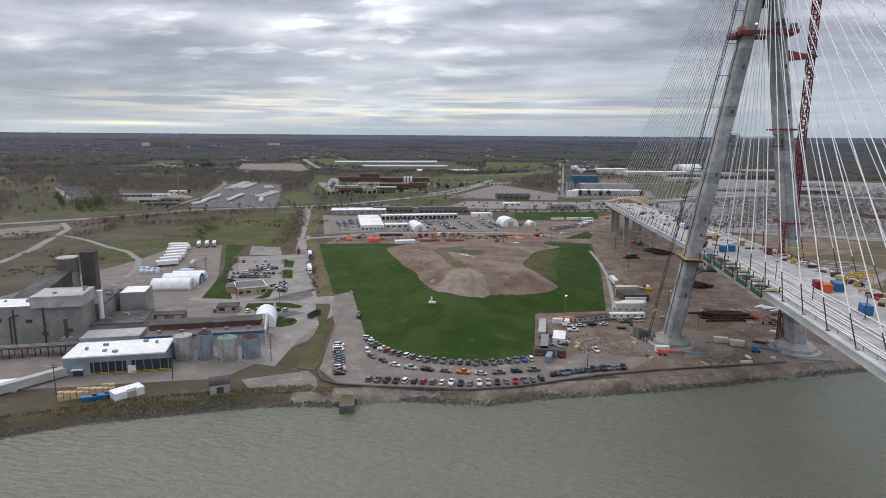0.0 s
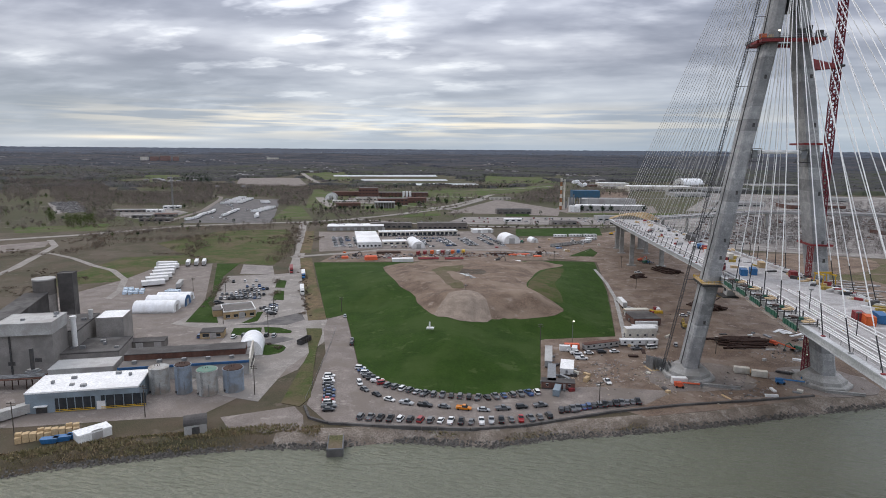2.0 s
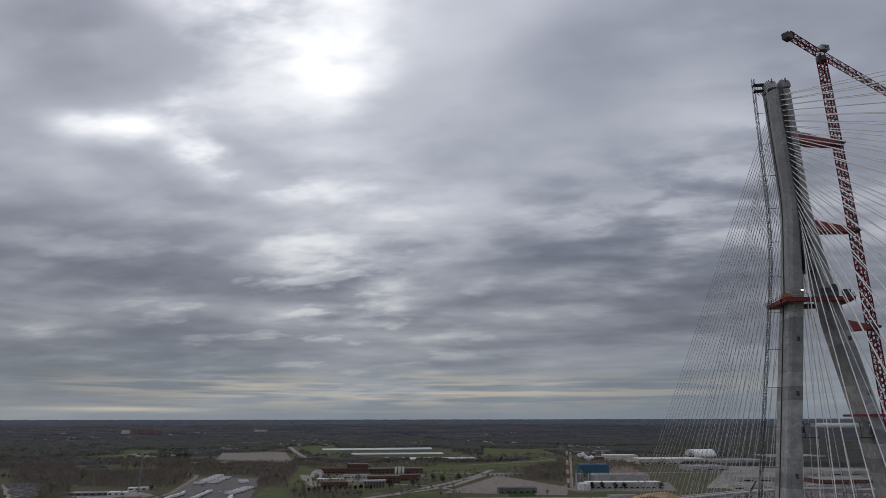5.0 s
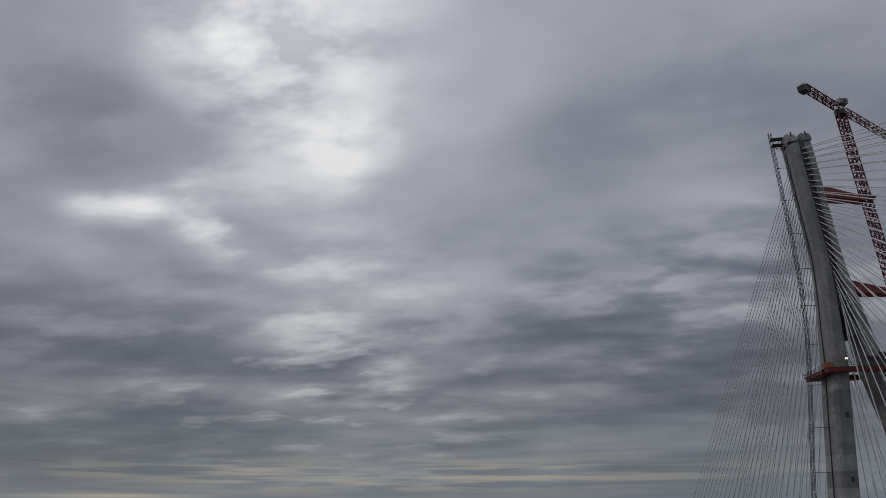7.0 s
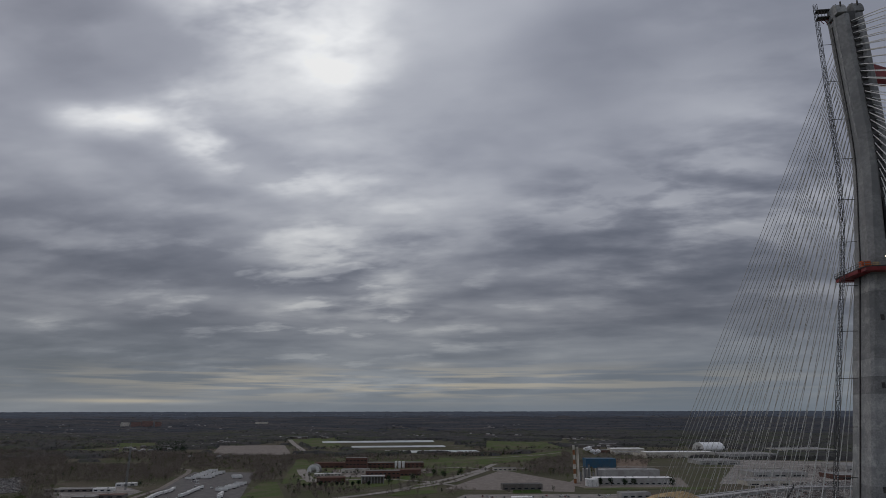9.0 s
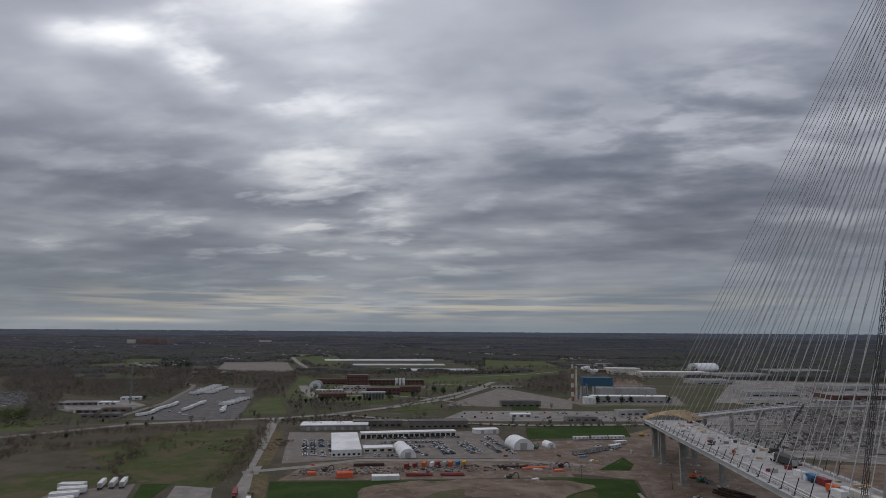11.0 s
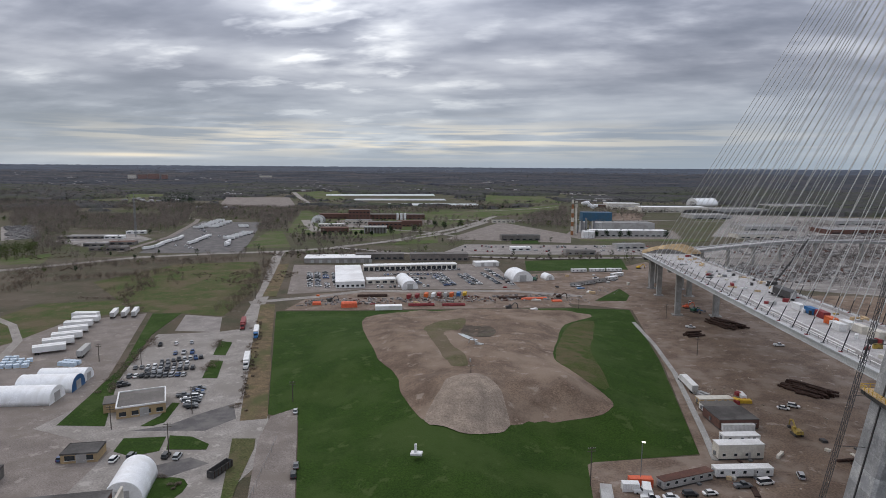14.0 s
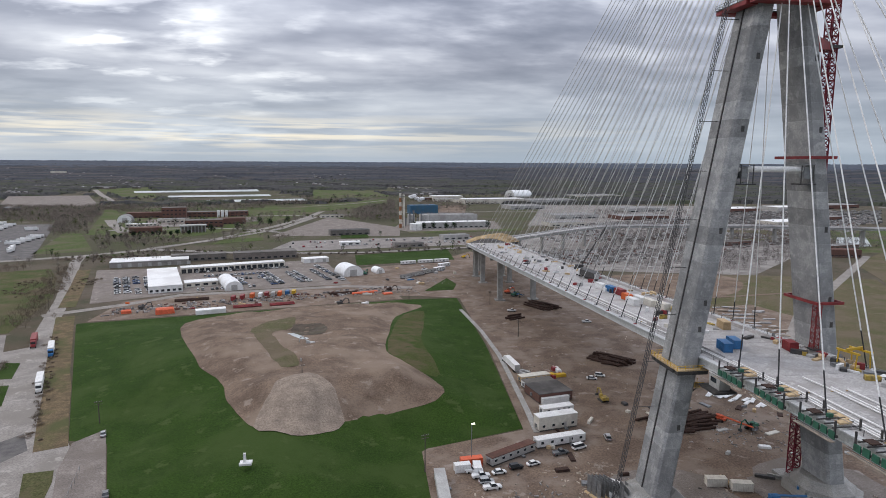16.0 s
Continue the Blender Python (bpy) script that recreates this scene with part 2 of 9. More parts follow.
M = dict(
    land=mat("rough_land", (0.081, 0.062, 0.040), (0.053, 0.050, 0.026), 18, 0.95, bump=0.5, fine=40, stain=(0.099, 0.078, 0.057), stain_size=48, patch=(0.120, 0.096, 0.072), patch_size=9, speck=2.0),
    woodfloor=mat("woodland_floor", (0.074, 0.080, 0.042), (0.112, 0.094, 0.074), 60, 0.95, bump=0.6, fine=30, stain=(0.072, 0.072, 0.046), stain_size=120, spec=0.05, patch=(0.150, 0.132, 0.112), patch_size=40, speck=1.8),
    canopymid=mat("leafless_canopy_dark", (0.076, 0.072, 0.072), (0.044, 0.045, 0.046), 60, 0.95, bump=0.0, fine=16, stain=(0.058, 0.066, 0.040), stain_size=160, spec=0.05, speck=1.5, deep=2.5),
    # distance haze is put into these two far-woods colours as a blue tint
    horizonwood_haze=mat("haze_blue_horizon_woods", (0.092, 0.106, 0.132), (0.062, 0.074, 0.096), 260, 0.95, bump=0.0, fine=10, stain=(0.075, 0.080, 0.095), stain_size=700, spec=0.05, speck=1.0, deep=4.0),
    farwood_haze=mat("haze_tinted_far_woods", (0.058, 0.061, 0.072), (0.034, 0.039, 0.049), 160, 0.95, bump=0.0, fine=20, stain=(0.092, 0.083, 0.079), stain_size=360, patch=(0.036, 0.040, 0.043), patch_size=240, spec=0.05, speck=0.8, deep=4.0),
    junkfloor=mat("grey_yard_floor", (0.225, 0.205, 0.19), (0.145, 0.130, 0.120), 14, 0.95, bump=0.4, fine=12, stain=(0.29, 0.27, 0.25), stain_size=40, patch=(0.42, 0.40, 0.38), patch_size=16, speck=2.0, deep=1.8),
    bank=mat("bank_rubble", (0.171, 0.140, 0.114), (0.223, 0.190, 0.159), 4, 0.95, bump=0.7, fine=8, stain=(0.109, 0.088, 0.066), stain_size=9, patch=(0.279, 0.250, 0.222), patch_size=3, speck=2.2),
    dirtdark=mat("dark_soil", (0.088, 0.068, 0.050), (0.060, 0.047, 0.036), 5, 0.95, bump=0.6, fine=16, stain=(0.075, 0.072, 0.042), stain_size=9, patch=(0.125, 0.098, 0.075), patch_size=3, speck=1.5),
    dirt=mat("bare_dirt", (0.179, 0.127, 0.091), (0.113, 0.078, 0.056), 11, 0.95, bump=0.7, fine=18, stain=(0.221, 0.167, 0.126), stain_size=30, patch=(0.254, 0.205, 0.167), patch_size=6, speck=1.9),
    damp=mat("damp_dirt", (0.157, 0.112, 0.080), (0.122, 0.087, 0.062), 5, 0.93, bump=0.5, fine=8, stain=(0.197, 0.150, 0.118), stain_size=5, speck=1.8),
    yard=mat("packed_dirt_yard", (0.179, 0.129, 0.095), (0.125, 0.088, 0.065), 11, 0.93, bump=0.5, fine=16, stain=(0.219, 0.173, 0.141), stain_size=15, patch=(0.270, 0.225, 0.191), patch_size=6.5, speck=1.9),
    gravel=mat("grey_gravel", (0.226, 0.196, 0.175), (0.172, 0.147, 0.131), 9, 0.95, bump=0.4, fine=20, stain=(0.163, 0.138, 0.118), stain_size=16, patch=(0.289, 0.256, 0.229), patch_size=7, speck=1.6),
    lawn=mat("mown_grass", (0.029, 0.058, 0.009), (0.024, 0.049, 0.008), 13, 0.95, bump=0.7, fine=26, stain=(0.042, 0.068, 0.017), stain_size=30, spec=0.1, patch=(0.055, 0.079, 0.024), patch_size=8, speck=2.0),
    grassthin=mat("thin_sown_grass", (0.050, 0.068, 0.017), (0.074, 0.072, 0.030), 10, 0.95, bump=0.6, fine=18, stain=(0.098, 0.080, 0.046), stain_size=16, spec=0.1, patch=(0.034, 0.062, 0.011), patch_size=12, speck=1.8),
    field=mat("field_grass", (0.055, 0.079, 0.022), (0.084, 0.083, 0.038), 12, 0.95, bump=0.6, fine=18, stain=(0.116, 0.090, 0.058), stain_size=28, spec=0.1, patch=(0.129, 0.105, 0.069), patch_size=9, speck=2.0),
    fieldolive=mat("thin_olive_grass", (0.092, 0.092, 0.044), (0.119, 0.099, 0.060), 14, 0.95, bump=0.4, fine=22, stain=(0.136, 0.107, 0.075), stain_size=30, spec=0.1, patch=(0.158, 0.128, 0.092), patch_size=8, speck=2.0),
    dry=mat("dry_grass", (0.170, 0.125, 0.075), (0.115, 0.088, 0.055), 4, 0.95, bump=0.5, fine=10, stain=(0.075, 0.085, 0.035), stain_size=22, spec=0.1, speck=2.0),
    sand=mat("pale_sand", (0.275, 0.222, 0.176), (0.205, 0.163, 0.13), 5, 0.95, bump=0.4, fine=8, speck=1.8),
    asphalt=mat("worn_asphalt", (0.264, 0.238, 0.221), (0.214, 0.194, 0.179), 9, 0.9, bump=0.15, fine=14, stain=(0.169, 0.151, 0.140), stain_size=14, patch=(0.300, 0.277, 0.255), patch_size=6, speck=1.3),
    asphaltdark=mat("dark_asphalt", (0.118, 0.110, 0.108), (0.085, 0.080, 0.080), 6, 0.9, bump=0.15, fine=14, stain=(0.150, 0.140, 0.132), stain_size=9),
    road=mat("dusty_road", (0.285, 0.261, 0.238), (0.221, 0.201, 0.183), 7, 0.9, bump=0.2, fine=12, stain=(0.206, 0.185, 0.165), stain_size=20, patch=(0.363, 0.337, 0.307), patch_size=5, speck=1.5),
    water=None,
    rock=mat("riprap_stone", (0.135, 0.125, 0.112), (0.08, 0.074, 0.068), 0.9, 0.9, bump=0.6, fine=5, island=0.35),
    concrete=mat("cast_concrete", (0.36, 0.362, 0.36), (0.255, 0.26, 0.262), 3.4, 0.85, bump=0.2, fine=9, rand=0.22, stain=(0.235, 0.24, 0.245), stain_size=3.2, patch=(0.41, 0.41, 0.405), patch_size=3.0, speck=1.2),
    shaftconcrete=mat("upper_shaft_concrete", (0.33, 0.332, 0.33), (0.27, 0.273, 0.275), 9, 0.85, bump=0.12, fine=9, rand=0.05, stain=(0.24, 0.244, 0.248), stain_size=7, speck=1.0),
    # dark concrete of the dock, also the painted shade of the pylon's anchor chamber
    concretedark=mat("dock_and_shade_concrete", (0.15, 0.152, 0.155), (0.10, 0.102, 0.105), 2.6, 0.85, bump=0.15, fine=12, stain=(0.08, 0.08, 0.08), stain_size=4),
    yellowdull=mat("worn_yellow_paint", (0.42, 0.30, 0.06), (0.27, 0.20, 0.06), 1.2, 0.65, bump=0.08, stain=(0.10, 0.08, 0.06), stain_size=2),
    pedestal=mat("pedestal_concrete", (0.36, 0.355, 0.34), (0.29, 0.285, 0.27), 3.5, 0.85, bump=0.15, stain=(0.24, 0.23, 0.21), stain_size=8, speck=1.5),
    deckslab=mat("deck_concrete", (0.43, 0.415, 0.41), (0.355, 0.345, 0.34), 5, 0.85, bump=0.1, rand=0.06, stain=(0.30, 0.285, 0.275), stain_size=9, patch=(0.50, 0.485, 0.475), patch_size=3, speck=1.4),
    girder=mat("pale_steel", (0.50, 0.51, 0.51), (0.43, 0.44, 0.44), 6, 0.6, 0.0, bump=0.05, rand=0.05),
    cable=mat("white_sheath", (0.78, 0.78, 0.77), (0.70, 0.70, 0.69), 4, 0.45, bump=0.0),
    sleeve=mat("black_sleeve", (0.035, 0.035, 0.037), None, 2, 0.6, bump=0.0),
    redsteel=mat("red_paint", (0.25, 0.036, 0.038), (0.17, 0.028, 0.030), 2, 0.55, bump=0.05),
    redwhite=mat("crane_red", (0.22, 0.03, 0.045), (0.15, 0.024, 0.035), 1.5, 0.5, bump=0.05),
    darksteel=mat("dark_steel", (0.055, 0.055, 0.058), (0.085, 0.08, 0.075), 1.2, 0.6, 0.3, bump=0.05),
    mastgrey=mat("weathered_mast_steel", (0.085, 0.088, 0.092), (0.06, 0.062, 0.065), 1.0, 0.6, 0.3, bump=0.05),
    galv=mat("galvanised_steel", (0.26, 0.27, 0.275), (0.19, 0.195, 0.2), 1.0, 0.5, 0.5, bump=0.05),
    rust=mat("rusty_steel", (0.062, 0.034, 0.025), (0.034, 0.021, 0.017), 0.8, 0.9, 0.1, bump=0.3, island=0.3),
    yellow=mat("yellow_paint", (0.60, 0.38, 0.03), (0.48, 0.30, 0.03), 1.5, 0.55, bump=0.05),
    green=mat("green_formwork", (0.035, 0.13, 0.085), (0.03, 0.09, 0.06), 1.5, 0.6, bump=0.05),
    timber=mat("raw_timber", (0.52, 0.39, 0.23), (0.42, 0.30, 0.17), 0.7, 0.85, bump=0.15, island=0.2),
    palewood=mat("pale_offcuts", (0.36, 0.30, 0.24), (0.26, 0.22, 0.18), 1.0, 0.9, bump=0.1, island=0.5),
    white=mat("white_cladding", (0.74, 0.74, 0.73), (0.66, 0.66, 0.65), 3, 0.6, bump=0.03, stain=(0.55, 0.54, 0.52), stain_size=9),
    roofwhite=mat("white_membrane_roof", (0.80, 0.80, 0.79), (0.73, 0.73, 0.72), 8, 0.7, bump=0.03, stain=(0.62, 0.61, 0.60), stain_size=22),
    fabric=mat("white_fabric", (0.80, 0.81, 0.82), (0.74, 0.75, 0.76), 3, 0.6, bump=0.03, stain=(0.66, 0.66, 0.65), stain_size=7),
    cream=mat("cream_cladding", (0.62, 0.59, 0.52), (0.54, 0.51, 0.45), 2, 0.65, bump=0.04, stain=(0.42, 0.38, 0.33), stain_size=7),
    grey=mat("grey_metal_siding", (0.279, 0.262, 0.245), (0.238, 0.222, 0.208), 4, 0.65, bump=0.05, stain=(0.174, 0.165, 0.154), stain_size=12),
    greylight=mat("light_grey_siding", (0.414, 0.410, 0.396), (0.352, 0.350, 0.338), 4, 0.65, bump=0.05, stain=(0.290, 0.275, 0.261), stain_size=10),
    bluegrey=mat("blue_grey_siding", (0.225, 0.275, 0.315), (0.195, 0.24, 0.275), 3, 0.6, bump=0.05, stain=(0.165, 0.195, 0.215), stain_size=8),
    darkroof=mat("dark_roof_felt", (0.062, 0.058, 0.056), (0.09, 0.084, 0.08), 6, 0.9, bump=0.1, stain=(0.125, 0.12, 0.115), stain_size=14),
    tarroof=mat("flat_roof_tar", (0.140, 0.128, 0.118), (0.109, 0.100, 0.092), 5, 0.9, bump=0.1, stain=(0.186, 0.172, 0.159), stain_size=10),
    brownroof=mat("rusty_roof", (0.115, 0.052, 0.038), (0.085, 0.045, 0.035), 3, 0.9, bump=0.1, stain=(0.145, 0.085, 0.065), stain_size=8),
    brick=mat("tan_brick", (0.40, 0.295, 0.165), (0.335, 0.245, 0.135), 1.2, 0.85, bump=0.1, stain=(0.29, 0.215, 0.13), stain_size=6),
    redbrick=mat("red_brick", (0.150, 0.078, 0.060), (0.112, 0.062, 0.050), 1.5, 0.85, bump=0.1, stain=(0.115, 0.06, 0.05), stain_size=10),
    redtower=mat("tower_brick", (0.25, 0.160, 0.140), (0.20, 0.13, 0.115), 4, 0.85, bump=0.1, stain=(0.20, 0.13, 0.11), stain_size=12),
    blue=mat("blue_paint", (0.035, 0.15, 0.34), (0.03, 0.115, 0.26), 1.5, 0.5, bump=0.04),
    bluestrip=mat("blue_trim", (0.03, 0.10, 0.23), (0.025, 0.08, 0.18), 3, 0.55, bump=0.04),
    orange=mat("orange_paint", (0.62, 0.13, 0.035), (0.52, 0.11, 0.03), 1.5, 0.6, bump=0.04),
    tank=mat("tank_paint", (0.40, 0.40, 0.385), (0.33, 0.33, 0.315), 3, 0.6, bump=0.05, stain=(0.23, 0.19, 0.155), stain_size=5),
    tankblue=mat("blue_grey_tank_paint", (0.245, 0.29, 0.345), (0.21, 0.25, 0.30), 3, 0.6, bump=0.05, stain=(0.19, 0.185, 0.18), stain_size=6),
    tankgreen=mat("green_tank_top", (0.10, 0.22, 0.165), (0.15, 0.21, 0.17), 2, 0.7, bump=0.05),
    glass=mat("dark_glazing", (0.022, 0.027, 0.032), (0.035, 0.04, 0.045), 2, 0.12, bump=0.0, spec=0.5),
    rubber=mat("rubber", (0.018, 0.018, 0.018), None, 0.5, 0.9, bump=0.0),
    lampglass=mat("lamp_lens", (0.75, 0.75, 0.72), None, 0.5, 0.2, bump=0.0, spec=0.5),
    redlens=mat("red_lens", (0.35, 0.02, 0.02), None, 0.5, 0.25, bump=0.0, spec=0.5),
    lamp=mat("lit_lamp", (0.9, 0.88, 0.8), None, 0.5, 0.3, bump=0.0, glow=(1.0, 0.93, 0.78)),
    wood=mat("weathered_pole", (0.10, 0.085, 0.07), (0.075, 0.065, 0.055), 0.8, 0.9, bump=0.2),
    brush=mat("bare_brush", (0.200, 0.158, 0.122), (0.128, 0.104, 0.082), 14, 0.95, bump=0.0, island=0.3, spec=0.1),
    thicket=mat("grey_thicket", (0.205, 0.185, 0.175), (0.150, 0.135, 0.128), 20, 0.95, bump=0.0, island=0.35, spec=0.1),
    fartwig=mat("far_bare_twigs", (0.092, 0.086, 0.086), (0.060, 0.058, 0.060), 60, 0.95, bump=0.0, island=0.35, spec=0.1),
    ochre=mat("ochre_chimney_paint", (0.30, 0.135, 0.065), (0.22, 0.10, 0.05), 3, 0.8, bump=0.05),
    dullblue=mat("dull_blue_cladding", (0.045, 0.125, 0.215), (0.038, 0.105, 0.18), 5, 0.6, bump=0.05, stain=(0.055, 0.115, 0.165), stain_size=9),
    grassfar=mat("spring_meadow", (0.070, 0.098, 0.030), (0.092, 0.100, 0.046), 30, 0.95, bump=0.3, fine=14, stain=(0.115, 0.100, 0.066), stain_size=60, spec=0.1, patch=(0.055, 0.085, 0.022), patch_size=22, speck=1.6),
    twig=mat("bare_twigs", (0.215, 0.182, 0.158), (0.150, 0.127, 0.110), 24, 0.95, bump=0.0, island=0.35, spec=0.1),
    leaf=mat("spring_leaves", (0.060, 0.088, 0.026), (0.085, 0.100, 0.034), 5, 0.9, bump=0.0, island=0.35, spec=0.1),
    conifer=mat("conifer_needles", (0.018, 0.036, 0.018), (0.028, 0.046, 0.022), 4, 0.95, bump=0.0, island=0.3, spec=0.1),
    reed=mat("dry_reeds", (0.26, 0.20, 0.125), (0.155, 0.145, 0.07), 3, 0.95, bump=0.0, island=0.35, spec=0.1),
    pond=mat("settling_basin", (0.50, 0.53, 0.53), (0.42, 0.45, 0.45), 40, 0.5, bump=0.02),
    plastic=mat("wrapped_pallets", (0.55, 0.63, 0.70), (0.42, 0.52, 0.62), 1.0, 0.4, bump=0.1),
    tarp=mat("orange_tarp", (0.66, 0.13, 0.06), (0.55, 0.11, 0.05), 1.5, 0.6, bump=0.1),
    junk=mat("mixed_scrap", (0.17, 0.155, 0.145), (0.27, 0.255, 0.245), 3, 0.85, bump=0.2, island=0.55),
    roofs=mat("mixed_roofs", (0.24, 0.235, 0.23), (0.17, 0.165, 0.16), 12, 0.85, bump=0.0, island=0.6),
    walls=mat("mixed_walls", (0.19, 0.165, 0.15), (0.14, 0.125, 0.115), 8, 0.85, bump=0.0, island=0.4),
)


def water_mat():
    ma = bpy.data.materials.new("river_water")
    ma.use_nodes = True
    nt = ma.node_tree
    bs = nt.nodes["Principled BSDF"]
    bs.inputs["Roughness"].default_value = 0.3
    bs.inputs["IOR"].default_value = 1.33
    tc = nt.nodes.new("ShaderNodeTexCoord")

    def tex(scale, stretch, detail=5.0):
        mp = nt.nodes.new("ShaderNodeMapping")
        mp.inputs["Scale"].default_value = (scale * stretch, scale, 1)
        mp.inputs["Rotation"].default_value = (0, 0, radians(22))
        nt.links.new(tc.outputs["Object"], mp.inputs["Vector"])
        n = nt.nodes.new("ShaderNodeTexNoise")
        n.inputs["Scale"].default_value, n.inputs["Detail"].default_value = 1.0, detail
        nt.links.new(mp.outputs[0], n.inputs["Vector"])
        return n.outputs["Fac"]

    mx = nt.nodes.new("ShaderNodeMixRGB")
    mx.inputs[1].default_value, mx.inputs[2].default_value = (0.112, 0.118, 0.082, 1), (0.160, 0.166, 0.124, 1)
    nt.links.new(tex(0.02, 0.5), mx.inputs[0])
    nt.links.new(mx.outputs[0], bs.inputs["Base Color"])
    add = nt.nodes.new("ShaderNodeMath")
    add.operation = "ADD"
    nt.links.new(tex(0.55, 0.45, 6.0), add.inputs[0])
    nt.links.new(tex(0.12, 0.40, 5.0), add.inputs[1])
    bp = nt.nodes.new("ShaderNodeBump")
    bp.inputs["Strength"].default_value, bp.inputs["Distance"].default_value = 1.0, 1.3
    nt.links.new(add.outputs[0], bp.inputs["Height"])
    nt.links.new(bp.outputs[0], bs.inputs["Normal"])
    return ma


M["water"] = water_mat()


# ---------------------------------------------------------------- mesh helpers
class Mesh:
    """Collects vertices and faces; every piece is a closed solid."""

    def __init__(self):
        self.v, self.f, self.s = [], [], []

    def add(self, verts, faces, smooth=False):
        n = len(self.v)
        self.v += [tuple(p) for p in verts]
        self.f += [tuple(n + i for i in face) for face in faces]
        self.s += [smooth] * len(faces)
        return self

    def box(self, cx, cy, z0, sx, sy, sz, turn=0.0, taper=1.0):
        c, s = math.cos(turn), math.sin(turn)
        pts = []
        for z, k in ((z0, 1.0), (z0 + sz, taper)):
            for dx, dy in ((-1, -1), (1, -1), (1, 1), (-1, 1)):
                a, b = dx * sx * k / 2, dy * sy * k / 2
                pts.append((cx + a * c - b * s, cy + a * s + b * c, z))
        return self.add(pts, [(3, 2, 1, 0), (4, 5, 6, 7), (0, 1, 5, 4), (1, 2, 6, 5), (2, 3, 7, 6), (3, 0, 4, 7)])

    def prism(self, poly, z0, z1):
        if sum(a[0] * b[1] - b[0] * a[1] for a, b in zip(poly, poly[1:] + poly[:1])) < 0:
            poly = poly[::-1]
        n = len(poly)
        pts = [(x, y, z0) for x, y in poly] + [(x, y, z1) for x, y in poly]
        caps = [tuple(range(n))] if n < 5 else tessellate_polygon([[Vector((x, y, 0)) for x, y in poly]])
        fs = []
        for t in caps:
            area = sum(poly[a][0] * poly[b][1] - poly[b][0] * poly[a][1] for a, b in zip(t, tuple(t[1:]) + tuple(t[:1])))
            t = tuple(t) if area > 0 else tuple(t)[::-1]
            fs += [t[::-1], tuple(n + i for i in t)]
        return self.add(pts, fs + [(i, (i + 1) % n, n + (i + 1) % n, n + i) for i in range(n)])

    def loft(self, rings, smooth=False, caps=True):
        n = len(rings[0])
        pts = [p for r in rings for p in r]
        fs = [(k * n + i, k * n + (i + 1) % n, (k + 1) * n + (i + 1) % n, (k + 1) * n + i) for k in range(len(rings) - 1) for i in range(n)]
        self.add(pts, fs, smooth)
        if caps:
            self.add(rings[0], [tuple(range(n))[::-1]])
            self.add(rings[-1], [tuple(range(n))])
        return self

    def rod(self, p, q, r, n=6, r2=None, smooth=True):
        p, q = Vector(p), Vector(q)
        d = (q - p).normalized()
        a = d.cross(Vector((0, 0, 1)) if abs(d.z) < 0.95 else Vector((1, 0, 0))).normalized()
        b = d.cross(a)
        rings = []
        for o, rr in ((p, r), (q, r if r2 is None else r2)):
            rings.append([o + (a * math.cos(2 * math.pi * i / n) + b * math.sin(2 * math.pi * i / n)) * rr for i in range(n)][::-1])
        return self.loft(rings, smooth and n > 4)

    def beam(self, p, q, w):
        return self.rod(p, q, w * 0.7071, 4, smooth=False)

    def cyl(self, cx, cy, z0, r, h, n=24, r2=None):
        r2 = r if r2 is None else r2
        rings = [[(cx + rr * math.cos(2 * math.pi * i / n), cy + rr * math.sin(2 * math.pi * i / n), z) for i in range(n)] for z, rr in ((z0, r), (z0 + h, r2))]
        return self.loft(rings, True)

    def done(self, name):
        me = bpy.data.meshes.new(name)
        me.from_pydata(self.v, [], self.f)
        me.polygons.foreach_set("use_smooth", self.s)
        me.update()
        return me


def part(name, mesh, material, parent, label=""):
    """One mesh object under a thing or under a part."""
    me = mesh.done(name) if isinstance(mesh, Mesh) else mesh
    if not me.materials:
        me.materials.append(material if not isinstance(material, str) else M[material])
    ob = new(name, me)
    ob.parent = parent
    return tagged(ob, label)


def thing(name, label, category, x=0.0, y=0.0, z=0.0, turn=0.0, group="", kind=""):
    ob = new(name)
    ob.empty_display_size = 0.5
    ob.matrix_basis = pose(x, y, z, 0, 0, math.degrees(turn))
    return tagged(ob, label, category, group, kind)


def solid(name, mesh, material, label, category, group="", kind=""):
    """A thing made of one mesh."""
    me = mesh.done(name)
    me.materials.append(M[material])
    return tagged(new(name, me), label, category, group, kind)


TH = radians(20)                      # the streets and plots are turned this far from the axes
RX, RY = (math.cos(TH), math.sin(TH)), (-math.sin(TH), math.cos(TH))


def plot(u, v, ox=0.0, oy=0.0):
    return (ox + u * RX[0] + v * RY[0], oy + u * RX[1] + v * RY[1])


def smooth(a, b, v):
    u = max(0.0, min(1.0, (v - a) / (b - a)))
    return u * u * (3 - 2 * u)


def edge_depth(x, y, poly):
    """How far a point lies inside a polygon (negative outside)."""
    d, inside = 1e9, False
    for (ax, ay), (bx, by) in zip(poly, poly[1:] + poly[:1]):
        if (ay > y) != (by > y) and x < (bx - ax) * (y - ay) / (by - ay) + ax:
            inside = not inside
        u = max(0.0, min(1.0, ((x - ax) * (bx - ax) + (y - ay) * (by - ay)) / ((bx - ax) ** 2 + (by - ay) ** 2)))
        d = min(d, math.hypot(x - ax - u * (bx - ax), y - ay - u * (by - ay)))
    return d if inside else -d

# ---------------------------------------------------------------- ground, river bank, river
SHORE = [(-5200, -2300), (-400, 30), (-161, 140), (-142, 153), (-117, 163), (-88, 175), (-62, 179), (-43, 187), (-22, 187.5), (-7, 188.5), (9, 196), (41, 206), (75, 218), (112, 234), (149, 248), (400, 345), (5200, 2300)]


